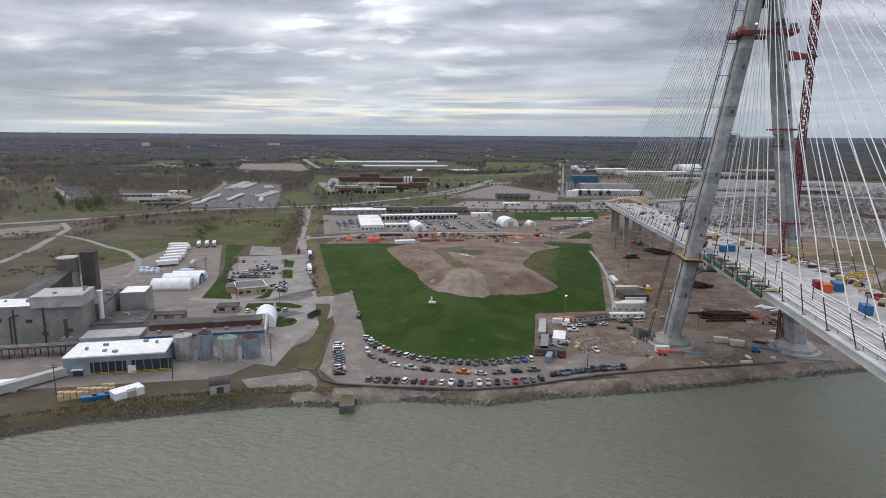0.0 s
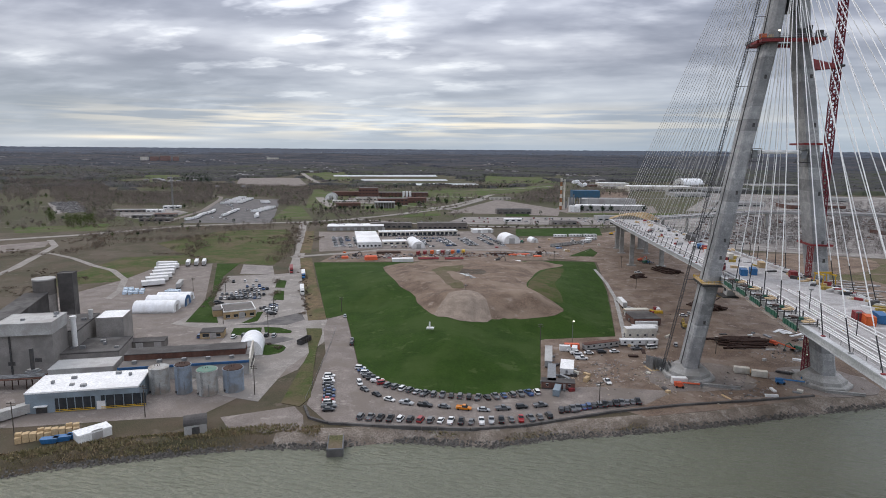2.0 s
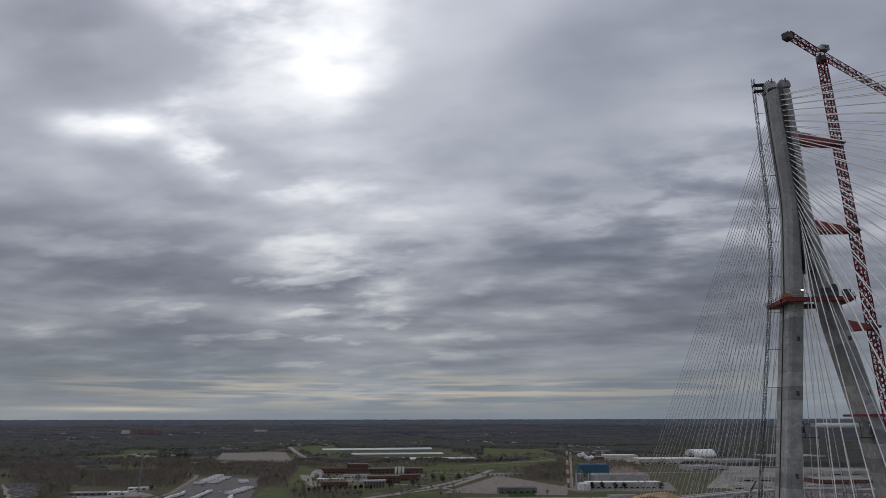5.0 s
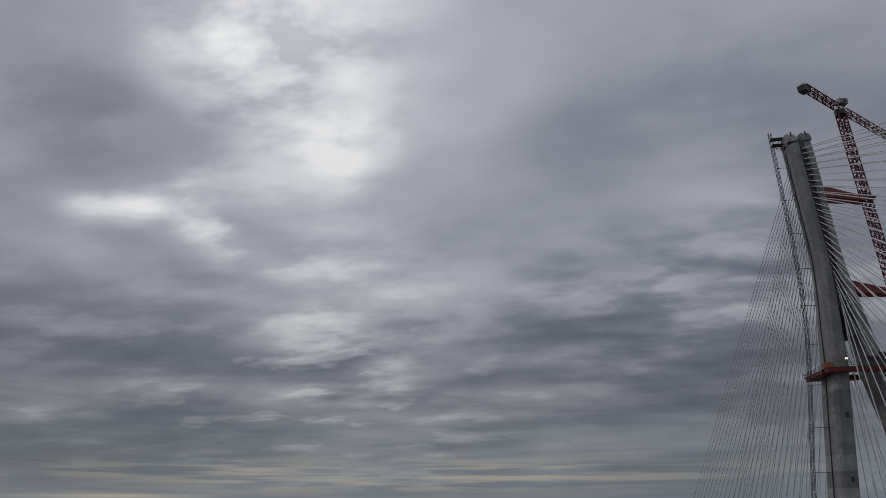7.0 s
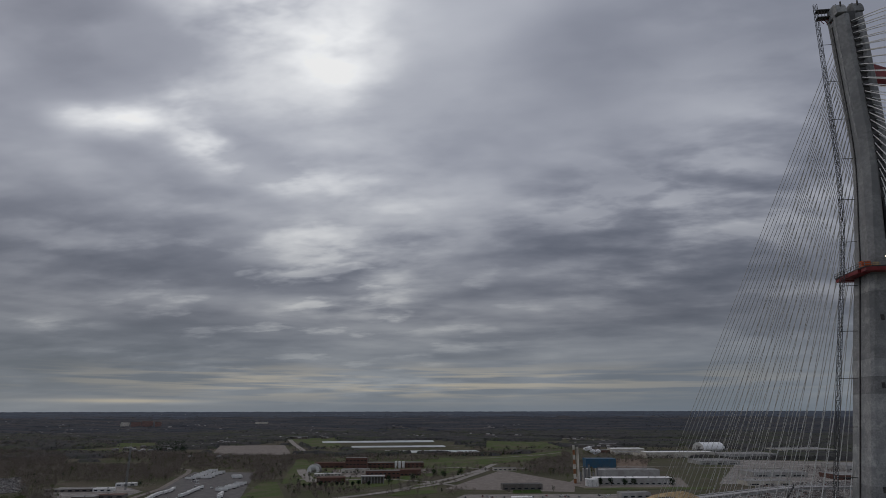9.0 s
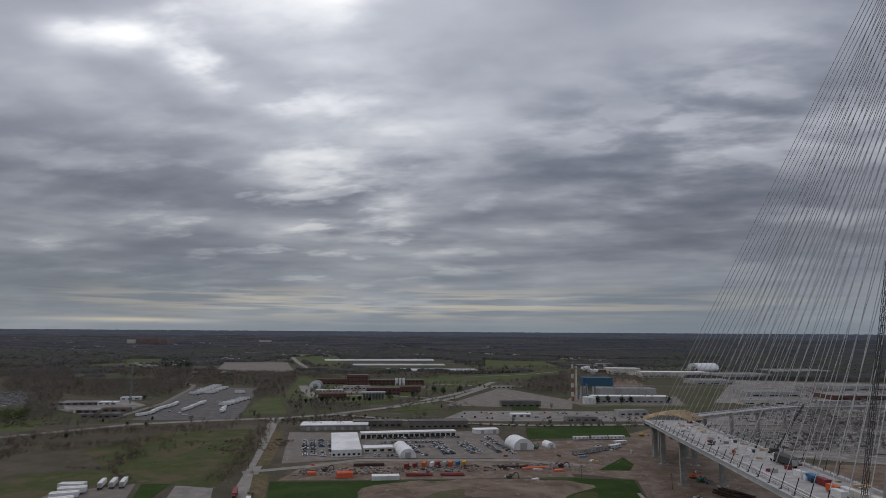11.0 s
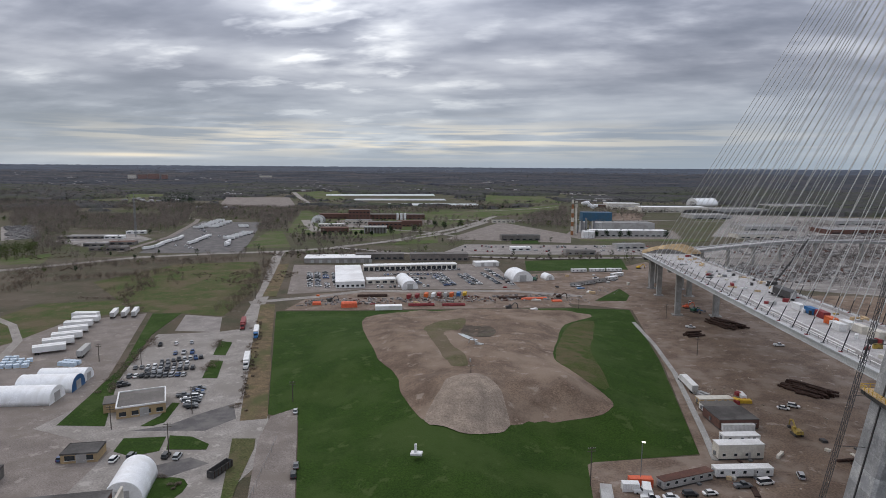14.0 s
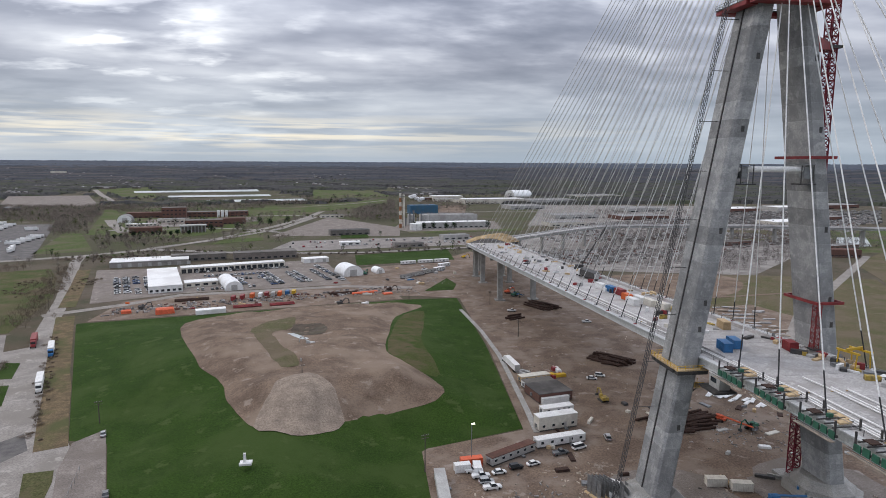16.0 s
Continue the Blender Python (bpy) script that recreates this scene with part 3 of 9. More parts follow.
def shore(x):
    for (ax, ay), (bx, by) in zip(SHORE, SHORE[1:]):
        if x <= bx:
            return ay + (by - ay) * (x - ax) / (bx - ax)
    return SHORE[-1][1]


def rise(x, y):
    """The far country climbs slowly towards the horizon."""
    d = math.hypot(x, y)
    return 95.0 * max(0.0, (d - 1500) / 3400) ** 1.6 if d > 1500 else 0.0


LAWN = [(-176, 486), (-110, 322), (-101, 331), (-72, 253), (-55, 232), (-36, 225), (-14, 225), (8, 235), (9, 300), (47, 312), (55, 415), (58, 530), (22, 529), (-111, 499)]
MOUND = [(-112, 475), (-83, 381), (-65, 349), (-59, 330), (-47, 306), (-38, 300), (-31, 297), (-22, 303), (-15, 313), (0, 321), (17, 329), (22, 339), (18, 349), (6, 369), (1, 383), (4, 416), (11, 471), (30, 509), (-24, 519), (-76, 502)]


def rounded(poly, n=4, rough=0.7):
    """The outline with its corners rounded off and a little uneven."""
    out = []
    m_ = len(poly)
    for i in range(m_):
        p0, p1, p2, p3 = (Vector((*poly[(i + k - 1) % m_], 0)) for k in range(4))
        for k in range(n):
            u = k / n
            q = 0.5 * (2 * p1 + (p2 - p0) * u + (2 * p0 - 5 * p1 + 4 * p2 - p3) * u * u + (3 * p1 - p0 - 3 * p2 + p3) * u ** 3)
            out.append((q.x + rough * noise.noise((q.x * 0.3, q.y * 0.3, 2.0)), q.y + rough * noise.noise((q.x * 0.3, q.y * 0.3, 7.0))))
    return out


MOUND = rounded(MOUND)


def hill(x, y):
    d = edge_depth(x, y, LAWN)
    return 9.5 * smooth(0, 48, d) * (1 - 0.85 * smooth(370, 500, y)) if d > 0 else 0.0


def build_ground():
    xs = [-4850, -4300, -3700, -3100, -2500, -2000, -1600, -1200, -900, -700, -550, -420] + [-340 + 10 * i for i in range(60)] + [300, 360, 450, 560, 700, 900, 1200, 1600, 2100, 2700, 3300, 4000, 4600, 4850]
    mesh, rows = Mesh(), []
    for x in xs:
        far = math.sqrt(max(4890.0 ** 2 - x * x, 600.0 ** 2))
        s, col = shore(x), []
        wig = 1.2 * noise.noise((x * 0.05, 3.0, 0.0)) if abs(x) < 400 else 0
        for v, z in ((-14, -7.0), (0, -3.1), (2.2, -1.9), (4.6, -0.35), (7.5, 0.0)):
            col.append((x, s + v + wig, z + 0.2 * noise.noise((x * 0.2, v, 1.0))))
        for k in range(1, 46):
            y = s + 7.5 + wig + (max(far - s, 300) - 7.5) * (k / 45) ** 2.6
            col.append((x, y, rise(x, y) - 0.02))
        rows.append(col)
    n = len(rows[0])
    mesh.add([p for c in rows for p in c], [(i * n + k, (i + 1) * n + k, (i + 1) * n + k + 1, i * n + k + 1) for i in range(len(rows) - 1) for k in range(n - 1)], True)
    return solid("ground", mesh, "land", "brown and green open land reaching the horizon", "ground", kind="structure")


build_ground()


def bank_strip(x0, x1):
    """Rubble slope between the river wall and the water, laid over the bank."""
    g, n = Mesh(), 0
    xs = [-340 + 10 * i for i in range(60) if x0 <= -340 + 10 * i <= x1]
    for x in xs:
        wig = 1.2 * noise.noise((x * 0.05, 3.0, 0.0))
        for v, z in ((0, -3.1), (2.2, -1.9), (4.6, -0.35), (7.5, 0.0), (8.6, 0.0)):
            g.v.append((x, shore(x) + v + wig, z + (0.2 * noise.noise((x * 0.2, v, 1.0)) if v < 8 else 0.0) + 0.05))
    for i in range(len(xs) - 1):
        for k in range(4):
            a = i * 5 + k
            g.f.append((a, a + 5, a + 6, a + 1))
            g.s.append(True)
    solid("bank_rubble", g, "bank", "grey-brown rubble slope along the river lot", "river bank", kind="structure")


bank_strip(-80, 200)
river = Mesh()
river.add([(-4900, -4800, -3), (4900, -4800, -3), (4900, 2400, -3), (-4900, 2400, -3)], [(0, 1, 2, 3)])
solid("water", river, "water", "grey-green river with small ripples", "river", kind="structure")


def sheet(name, poly, material, label, category="ground", top=0.06, kind="structure"):
    return solid(name, Mesh().prism(poly, -0.5, top), material, label, category, kind=kind)


def strip(pts, w):
    """Outline of a band of width w along a line of points."""
    left, right = [], []
    for i, (x, y) in enumerate(pts):
        ax, ay = pts[max(i - 1, 0)]
        bx, by = pts[min(i + 1, len(pts) - 1)]
        d = math.hypot(bx - ax, by - ay)
        nx, ny = -(by - ay) / d * w / 2, (bx - ax) / d * w / 2
        left.append((x + nx, y + ny))
        right.append((x - nx, y - ny))
    return left + right[::-1]


def hill_sheet(name, poly, extra, material, label, cell=5.0, lift=0.0, skirt=True):
    """A grass or soil surface draped over the fill; its cells are clipped to the outline."""
    x0, x1 = min(p[0] for p in poly), max(p[0] for p in poly)
    y0, y1 = min(p[1] for p in poly), max(p[1] for p in poly)
    nx, ny = int((x1 - x0) / cell) + 1, int((y1 - y0) / cell) + 1
    idx, mesh = {}, Mesh()
    for j in range(ny + 1):
        for i in range(nx + 1):
            x, y = x0 + i * cell, y0 + j * cell
            d = edge_depth(x, y, poly)
            if d < -cell * 1.5:
                continue
            if d < 0:
                # pull outer points in to the outline
                best = None
                for (ax, ay), (bx, by) in zip(poly, poly[1:] + poly[:1]):
                    u = max(0.0, min(1.0, ((x - ax) * (bx - ax) + (y - ay) * (by - ay)) / ((bx - ax) ** 2 + (by - ay) ** 2)))
                    qx, qy = ax + u * (bx - ax), ay + u * (by - ay)
                    if best is None or math.hypot(x - qx, y - qy) < best[0]:
                        best = (math.hypot(x - qx, y - qy), qx, qy)
                _, x, y = best
                d = 0.0
            idx[i, j] = len(mesh.v)
            mesh.v.append((x, y, hill(x, y) + lift + extra(x, y, d)))
    for j in range(ny):
        for i in range(nx):
            q = [(i, j), (i + 1, j), (i + 1, j + 1), (i, j + 1)]
            if all(k in idx for k in q):
                pts = [mesh.v[idx[k]] for k in q]
                area = sum(a[0] * b[1] - b[0] * a[1] for a, b in zip(pts, pts[1:] + pts[:1])) / 2
                if area > 0.05:
                    mesh.f.append(tuple(idx[k] for k in q))
                    mesh.s.append(True)
    return solid(name, mesh, material, label, "grass" if material == "lawn" else "ground", kind="structure")


def mound_extra(x, y, d):
    r = 0.9 * noise.noise((x * 0.05, y * 0.05, 0)) + 0.35 * noise.noise((x * 0.22, y * 0.22, 5))
    cone = max(0.0, 1 - math.hypot((x + 31) / 15, (y - 320) / 22))
    ridge = math.exp(-(((y - 340 - 0.10 * x) / 10) ** 2)) * smooth(-70, -50, x) * (1 - smooth(5, 20, x))
    pit = math.exp(-(((x + 38) / 13) ** 2 + ((y - 425) / 24) ** 2))
    gully = math.exp(-(((x + 52 - 0.12 * (y - 340)) / 5) ** 2)) * smooth(300, 330, y) * (1 - smooth(380, 410, y))
    return smooth(0, 15, d) * (3.0 + 1.5 * r + 3.4 * cone + 1.6 * ridge - 2.2 * pit - 1.4 * gully) + 0.08


hill_sheet("lawn_hill", LAWN, lambda x, y, d: 0.15 * noise.noise((x * 0.1, y * 0.1, 9)) * smooth(0, 8, d) + 0.04, "lawn", "wide mown green lawn on a raised fill", 6.0)
hill_sheet("soil_mound", MOUND, mound_extra, "dirt", "flattened brown soil heap on the lawn", 3.0)
TONGUE = [(-46, 305), (-38, 299), (-31, 296.5), (-22, 302), (-17, 312), (-22, 330), (-32, 340), (-41, 331)]
hill_sheet("sand_spill", rounded(TONGUE, 4, 1.2), lambda x, y, d: mound_extra(x, y, edge_depth(x, y, MOUND)) + 0.15 + 0.3 * smooth(0, 5, d) + 0.32 * math.sin(17 * math.atan2(x + 31, 344 - y)) * smooth(0, 6, d), "sand", "pale sand spilling down the front of the heap", 1.5)

INNER = [(-66, 436), (-58, 456), (-48, 462), (-46, 440), (-54, 415), (-46, 390), (-36, 360), (-42, 356), (-54, 385), (-64, 415)]
hill_sheet("weed_patch", rounded(INNER, 4, 2.0), lambda x, y, d: mound_extra(x, y, edge_depth(x, y, MOUND)) + 0.12, "fieldolive", "thin weeds on the soil heap", 3.0)
OLIVE = [(2, 384), (6, 369), (18, 351), (23, 362), (20, 400), (26, 450), (30, 490), (14, 470), (5, 416)]
hill_sheet("bare_grass", rounded(OLIVE, 4, 1.5), lambda x, y, d: 0.10 + 0.1 * smooth(0, 4, d), "grassthin", "thin olive grass beside the soil heap", 4.0)
PIT = [(-46, 441), (-38, 444), (-31, 440), (-27, 426), (-29, 413), (-36, 410), (-42, 414), (-46, 428)]
hill_sheet("dug_pit", rounded(PIT, 4, 2.0), lambda x, y, d: mound_extra(x, y, edge_depth(x, y, MOUND)) + 0.14, "dirtdark", "dark hollow dug into the soil heap", 1.5)
PUDDLE = [(-47, 417), (-44, 408), (-38, 400), (-35, 402), (-40, 410), (-44, 420)]
hill_sheet("puddle", PUDDLE, lambda x, y, d: mound_extra(x, y, edge_depth(x, y, MOUND)) + 0.18, "pond", "pale shallow puddle on the soil heap", 1.5)



# plots and roads
MAIN = [(-112, 305), (-122, 318), (-145, 374), (-181, 456), (-215, 560), (-245, 640), (-275, 722), (-288, 766)]
sheet("road_main", strip(MAIN, 9.5), "road", "dusty pale two-lane road with worn edges", "road", 0.12)
sheet("road_cross", strip([(-620, 470), (-540, 545), (-483, 600), (-414, 697), (-342, 742), (-287, 766), (-235, 812), (-184, 898), (-130, 1063), (-96, 1207), (-60, 1500)], 12), "road", "pale road crossing behind the plots", "road", 0.10)
sheet("road_access", strip([(-205, 508), (-165, 535), (-138, 561), (-69, 573), (-21, 581), (30, 570)], 8), "road", "pale access road along the parking lot", "road", 0.14)
sheet("parking_main", [(-190, 540), (-238, 676), (-140, 690), (-77, 710), (-46, 722), (-16, 590), (-69, 580), (-138, 568)], "gravel", "large grey gravel parking lot", "parking lot", 0.09)
sheet("parking_office", [(-184, 328), (-219, 420), (-187, 431), (-150, 358), (-133, 322), (-150, 305)], "asphalt", "grey parking lot beside the office", "parking lot", 0.08)
sheet("yard_trailer", [(-256, 467), (-198, 350), (-180, 297), (-150, 290), (-100, 300), (-95, 240), (-112, 190), (-135, 183), (-180, 168), (-260, 150), (-300, 260), (-286, 395), (-290, 440)], "gravel", "pale concrete yard around the plant", "yard", 0.05)
sheet("yard_apron", [(-150, 290), (-118, 316), (-103, 312), (-96, 285), (-100, 240), (-97, 205), (-112, 208), (-135, 215)], "road", "pale paved apron by the gate", "yard", 0.10)
sheet("fenced_plot", [(-214, 430), (-229, 467), (-203, 465), (-187, 431)], "asphalt", "empty fenced paved plot", "yard", 0.09)
sheet("grass_strip", [(-252, 467), (-202, 366), (-182, 300), (-164, 302), (-190, 345), (-222, 420), (-234, 470)], "lawn", "green grass strip beside the yard", "grass", 0.14)
sheet("road_junction", [(-188, 296), (-186, 330), (-219, 421), (-187, 432), (-178, 440), (-170, 440), (-140, 372), (-108, 318), (-100, 300), (-98, 262), (-112, 240), (-150, 286)], "road", "worn pale concrete road junction by the gate", "road", 0.085)
sheet("grass_island", [(-150.7, 293.6), (-136.9, 297.3), (-132.8, 286.7), (-139.7, 281.6), (-147.6, 284)], "lawn", "small green grass island", "grass", 0.20)
sheet("grass_island_gate", [(-131.1, 288.0), (-136.2, 298.4), (-127.8, 298.6), (-119, 294), (-117.9, 289.9)], "lawn", "small green grass island by the gate", "grass", 0.20)
sheet("grass_island_round", [(-121.1, 256.3), (-124.9, 265.8), (-122.5, 269.9), (-118, 270.9), (-114.3, 270.4), (-111.4, 267.5), (-110.6, 263), (-111.4, 259), (-115.3, 255.4)], "lawn", "rounded green grass island", "grass", 0.20)
sheet("grass_island_office", [(-151.4, 304.0), (-147, 305), (-144.6, 308.8), (-149.6, 327.3), (-152.8, 327.0), (-149.8, 314)], "lawn", "green grass island in front of the office", "grass", 0.20)
sheet("grass_patch_a", [(-168.8, 389.7), (-177.6, 413.6), (-169.7, 412.2), (-162.2, 389.8)], "lawn", "green grass patch beside the road", "grass", 0.20)
sheet("grass_patch_b", [(-156.1, 356.2), (-165.6, 381.1), (-158.9, 381.2), (-149.4, 357.2)], "lawn", "green grass patch beside the road", "grass", 0.20)
sheet("asphalt_patch", [(-152, 300), (-126, 304), (-120, 316), (-128, 330), (-136, 318), (-142, 306)], "asphaltdark", "dark asphalt patch in the junction", "road", 0.13)
sheet("asphalt_apron", [(-134, 272), (-120, 284), (-112, 281), (-122, 268), (-128, 264)], "asphaltdark", "dark asphalt drive by the shelter", "road", 0.13)
sheet("gravel_bank", [(-104, 190), (-82, 203), (-76, 196), (-72, 186), (-84, 181), (-98, 183)], "gravel", "pale gravel clearing on the bank", "ground", 0.10)
sheet("field_green", [(-300, 500), (-262, 470), (-236, 470), (-204, 468), (-222, 560), (-255, 640), (-282, 690), (-350, 660), (-365, 560)], "field", "rough green field with brown patches", "field", 0.04)
sheet("field_front", [(-330, 360), (-284, 392), (-292, 440), (-270, 470), (-300, 500), (-345, 480)], "field", "rough green field edge", "field", 0.03)
sheet("verge_dry", strip([(-113, 316), (-123, 340), (-137, 375), (-146, 395), (-172, 460), (-190, 505)], 10), "dry", "dry brown roadside grass", "verge", 0.16)
sheet("verge_dry_far", strip([(-200, 530), (-226, 610), (-250, 680)], 10), "dry", "dry brown roadside grass", "verge", 0.16)
sheet("gravel_lot", [(-108, 320), (-101, 330), (-72, 252), (-55, 231), (-36, 224), (-14, 224), (8, 234), (30, 240), (60, 240), (48, 226), (33, 217), (3, 201), (-16, 195), (-43, 193), (-66, 192), (-78, 205), (-90, 262), (-104, 300)], "gravel", "brown gravel lot behind the river wall", "parking lot", 0.13)
sheet("grass_ditch", [(-113.2, 299.3), (-105.1, 300.5), (-102.3, 293.3), (-96.5, 268.4), (-88, 240), (-79, 212), (-80, 203), (-88, 205), (-94, 240), (-98, 262)], "field", "green ditch beside the lot", "grass", 0.22)
sheet("yard_bridge", [(8, 236), (9, 300), (47, 311), (56, 415), (60, 530), (30, 540), (-30, 545), (-40, 600), (-20, 660), (60, 690), (110, 760), (180, 560), (190, 400), (215, 300), (190, 272), (149, 256), (112, 241), (75, 225), (45, 214), (30, 222), (48, 228)], "yard", "brown packed-dirt construction yard", "yard", 0.07)
sheet("yard_front", [(-170, 545), (-135, 562), (-69, 573), (-21, 580), (10, 570), (20, 532), (-111, 502), (-172, 490)], "yard", "muddy works strip beside the lawn", "yard", 0.055)
sheet("grass_plot", [(-12, 680), (-14, 745), (88, 778), (84, 705)], "lawn", "green grass plot behind the yard", "grass", 0.12)
sheet("grass_plot_small", [(38, 556), (62, 606), (66, 580), (60, 558)], "lawn", "small green grass plot", "grass", 0.16)
sheet("earth_bank", [(215, 300), (190, 400), (180, 470), (176, 560), (210, 600), (330, 590), (420, 560), (330, 420), (290, 330)], "fieldolive", "thin olive grass and brown earth beyond the bridge", "ground", 0.05)
sheet("earth_heap_pad", rounded([(180, 500), (176, 565), (212, 604), (300, 592), (285, 540), (235, 505)], 3, 2.0), "dirt", "bare tan earth with tracks beyond the bridge", "ground", 0.11)
sheet("earth_strip", [(168, 380), (166, 470), (255, 486), (262, 450), (228, 395)], "yard", "trodden grey-brown storage strip beyond the bridge", "yard", 0.13)
sheet("road_beyond", strip([(180, 330), (215, 395), (268, 455), (330, 510), (420, 590), (520, 680)], 7), "road", "pale service road beyond the bridge", "road", 0.17)
sheet("road_beyond_side", strip([(170, 505), (260, 512), (340, 522)], 4), "damp", "dark wheel track over the earth", "road", 0.16)
sheet("field_far_bank", [(300, 345), (335, 420), (425, 562), (470, 640), (640, 760), (760, 640), (500, 400)], "fieldolive", "olive grass field beyond the bridge", "field", 0.09)
sheet("dirt_track", strip([(-378, 369), (-398, 424), (-450, 527), (-485, 562)], 6), "road", "pale dirt track through the field", "road", 0.05)
sheet("dirt_track_side", strip([(-390, 405), (-420, 464), (-424, 489), (-386, 470), (-345, 442), (-316, 426), (-286, 397), (-267, 365), (-258, 341)], 4.5), "road", "pale curving dirt track through the field", "road", 0.07)
sheet("gravel_pad", [(-514, 510), (-470, 470), (-455, 520), (-480, 556)], "gravel", "pale gravel pad", "yard", 0.06)

# ---------------------------------------------------------------- the bridge
TX, TY = 96.2, 259.0                   # middle of the pylon
DECK_HALF = 17.6
HALF_DEEP = 5.5                        # half depth of a leg, along the bridge
DECK_END = 602


def deck_z(y):
    """Height of the deck's top."""
    return 45.6 - 0.042 * max(0.0, y - 223.0)


def leg_off(z):
    """Sideways distance of a leg's middle from the pylon's middle."""
    return max(27.2 - 0.158 * z, 2.45 + 3.0 * (1 - smooth(130, 176, z)))


def shaft_x(z):
    """Middle of the pylon at a height."""
    return TX + 0.7 * smooth(120, 190, z)


def leg_half(z):
    """Half width of a leg across the bridge."""
    return 2.8 - 0.5 * smooth(5, 110, z) - 0.68 * smooth(130, 185, z)


def leg_ring(side, z, sink=0.0):
    cx = shaft_x(z) + side * leg_off(z)
    up = smooth(105, 180, z)
    w, d = leg_half(z) - sink, HALF_DEEP - 0.9 * up - sink
    # the outer corners are cut back further on the upper shaft
    ax, ay = (0.7, 0.7) if side > 0 else (0.7 + 0.7 * up, 0.7 + 1.5 * up)
    bx, by = (0.7 + 0.7 * up, 0.7 + 1.5 * up) if side > 0 else (0.7, 0.7)
    pts = [(-w, -d + ay), (-w + ax, -d), (w - bx, -d), (w, -d + by), (w, d - by), (w - bx, d), (-w + ax, d), (-w, d - ay)]
    return [(cx + px, TY + py, z) for px, py in pts]


def build_pylon():
    py = thing("bridge_pylon", "tall grey concrete cable-stayed bridge pylon with two sloping legs", "bridge tower")
    for side in (-1, 1):
        z = 5.0
        while z < 216:
            z1 = min(z + 4.6, 218.0)
            joint = 0.05 if z < 134 else 0.015
            g = Mesh()
            g.loft([leg_ring(side, z), leg_ring(side, z + 0.08), leg_ring(side, z1 - 0.16), leg_ring(side, z1 - 0.12, joint), leg_ring(side, z1, joint)])
            part("concrete_lift", g, "concrete" if z < 134 else "shaftconcrete", py)
            z = z1
        # dark raised strip drawn for the shaded groove along the leg's outer face
        zs = [5 + 7.0 * i for i in range(31)]
        g = Mesh()
        g.loft([[(shaft_x(a) + side * (leg_off(a) + leg_half(a) + 0.05) + u * 0.2, TY + 0.5 + v * 0.2, a) for u, v in ((-1, -1), (1, -1), (1, 1), (-1, 1))] for a in zs])
        part("service_pipe", g, "darksteel", py, "dark strip standing in for the shaded groove up the leg")
        cx = TX + side * leg_off(5)
        g = Mesh()
        def oct_ring(r, z):
            return [(cx + r * 1.05 * math.cos(math.pi / 8 + k * math.pi / 4), TY + r * 1.1 * math.sin(math.pi / 8 + k * math.pi / 4), z) for k in range(8)]
        g.loft([oct_ring(10.2, -1), oct_ring(10.2, 1.3), oct_ring(10.0, 1.5), oct_ring(8.4, 1.55), oct_ring(8.3, 2.9), oct_ring(6.4, 4.2), oct_ring(5.8, 5.0)])
        part("pedestal", g, "pedestal", py, "broad octagonal concrete footing")
        # dark plates for the shade in recesses left by the climbing forms
        for zr in (24, 51, 58, 77, 103, 121):
            part("recess", Mesh().box(TX + side * leg_off(zr) + 0.6, TY - HALF_DEEP + 0.12, zr, 0.9, 0.3, 1.5), "darksteel", py)
    for side in (-1, 1):
        cx, w = shaft_x(218) + side * leg_off(218), leg_half(218)
        g = Mesh()
        g.loft([[(cx + sx * w * 0.94 * wf, TY + sy * 3.5 * df, 217.9 + dz) for sx, sy in ((-1, -1), (1, -1), (1, 1), (-1, 1))] for wf, df, dz in ((1.0, 1.0, 0.0), (1.0, 0.97, 1.2), (0.96, 0.86, 2.4), (0.9, 0.66, 3.4), (0.8, 0.36, 4.0), (0.6, 0.1, 4.2))])
        part("crown", g, "concrete", py, "rounded crown of the shaft")
        for k in range(3):
            part("lifting_eye", Mesh().box(cx, TY - 3.2 + 2.8 * k, 220.6 - 0.5 * abs(k - 1), 0.3, 0.5, 1.6 + 0.5 * (k == 1)), "darksteel", py)
        for k in range(2):
            part("shaft_rib", Mesh().box(cx + side * (w - 0.02), TY - 1.6 + 3.6 * k, 176, 0.3, 0.9, 41.5), "concrete", py)
    # anchor chamber recessed between the two shafts; darker concrete stands in for its shade
    part("anchor_core", Mesh().box(TX + 0.6, TY, 146, 3.0, 7.6, 71.6), "concretedark", py, "recessed anchor chamber with its shade put into dark concrete")
    for k in range(26):
        zt = 152 + 62.0 * (k / 25) ** 0.85
        for dy in (-3.9, 3.9):
            # dark boxes stand in for the shade inside each anchor pocket
            part("anchor_pocket", Mesh().box(shaft_x(zt), TY + dy, zt - 0.7, 2.2, 0.5, 1.1), "darksteel", py)
    # temporary strut and its collars
    zc = 93.6
    yf = TY - HALF_DEEP + 1.2
    part("strut_pipe", Mesh().rod((TX - leg_off(zc) + 1.5, yf, zc), (TX + leg_off(zc) - 1.5, yf, zc), 0.75, 12), "cable", py, "white steel pipe strut between the legs")
    for side in (-1, 1):
        x = TX + side * (leg_off(zc) - leg_half(zc) - 1.6)
        pl = part("strut_platform", Mesh().box(x, yf - 0.4, zc - 4.0, 4.6, 3.6, 0.35), "darksteel", py)
        part("upper_floor", Mesh().box(x, yf - 0.4, zc + 1.1, 3.6, 3.0, 0.25), "galv", pl)
        for sx in (-1.7, 1.7):
            part("hanger", Mesh().box(x + sx, yf - 1.6, zc - 3.7, 0.2, 0.2, 4.9), "darksteel", pl)
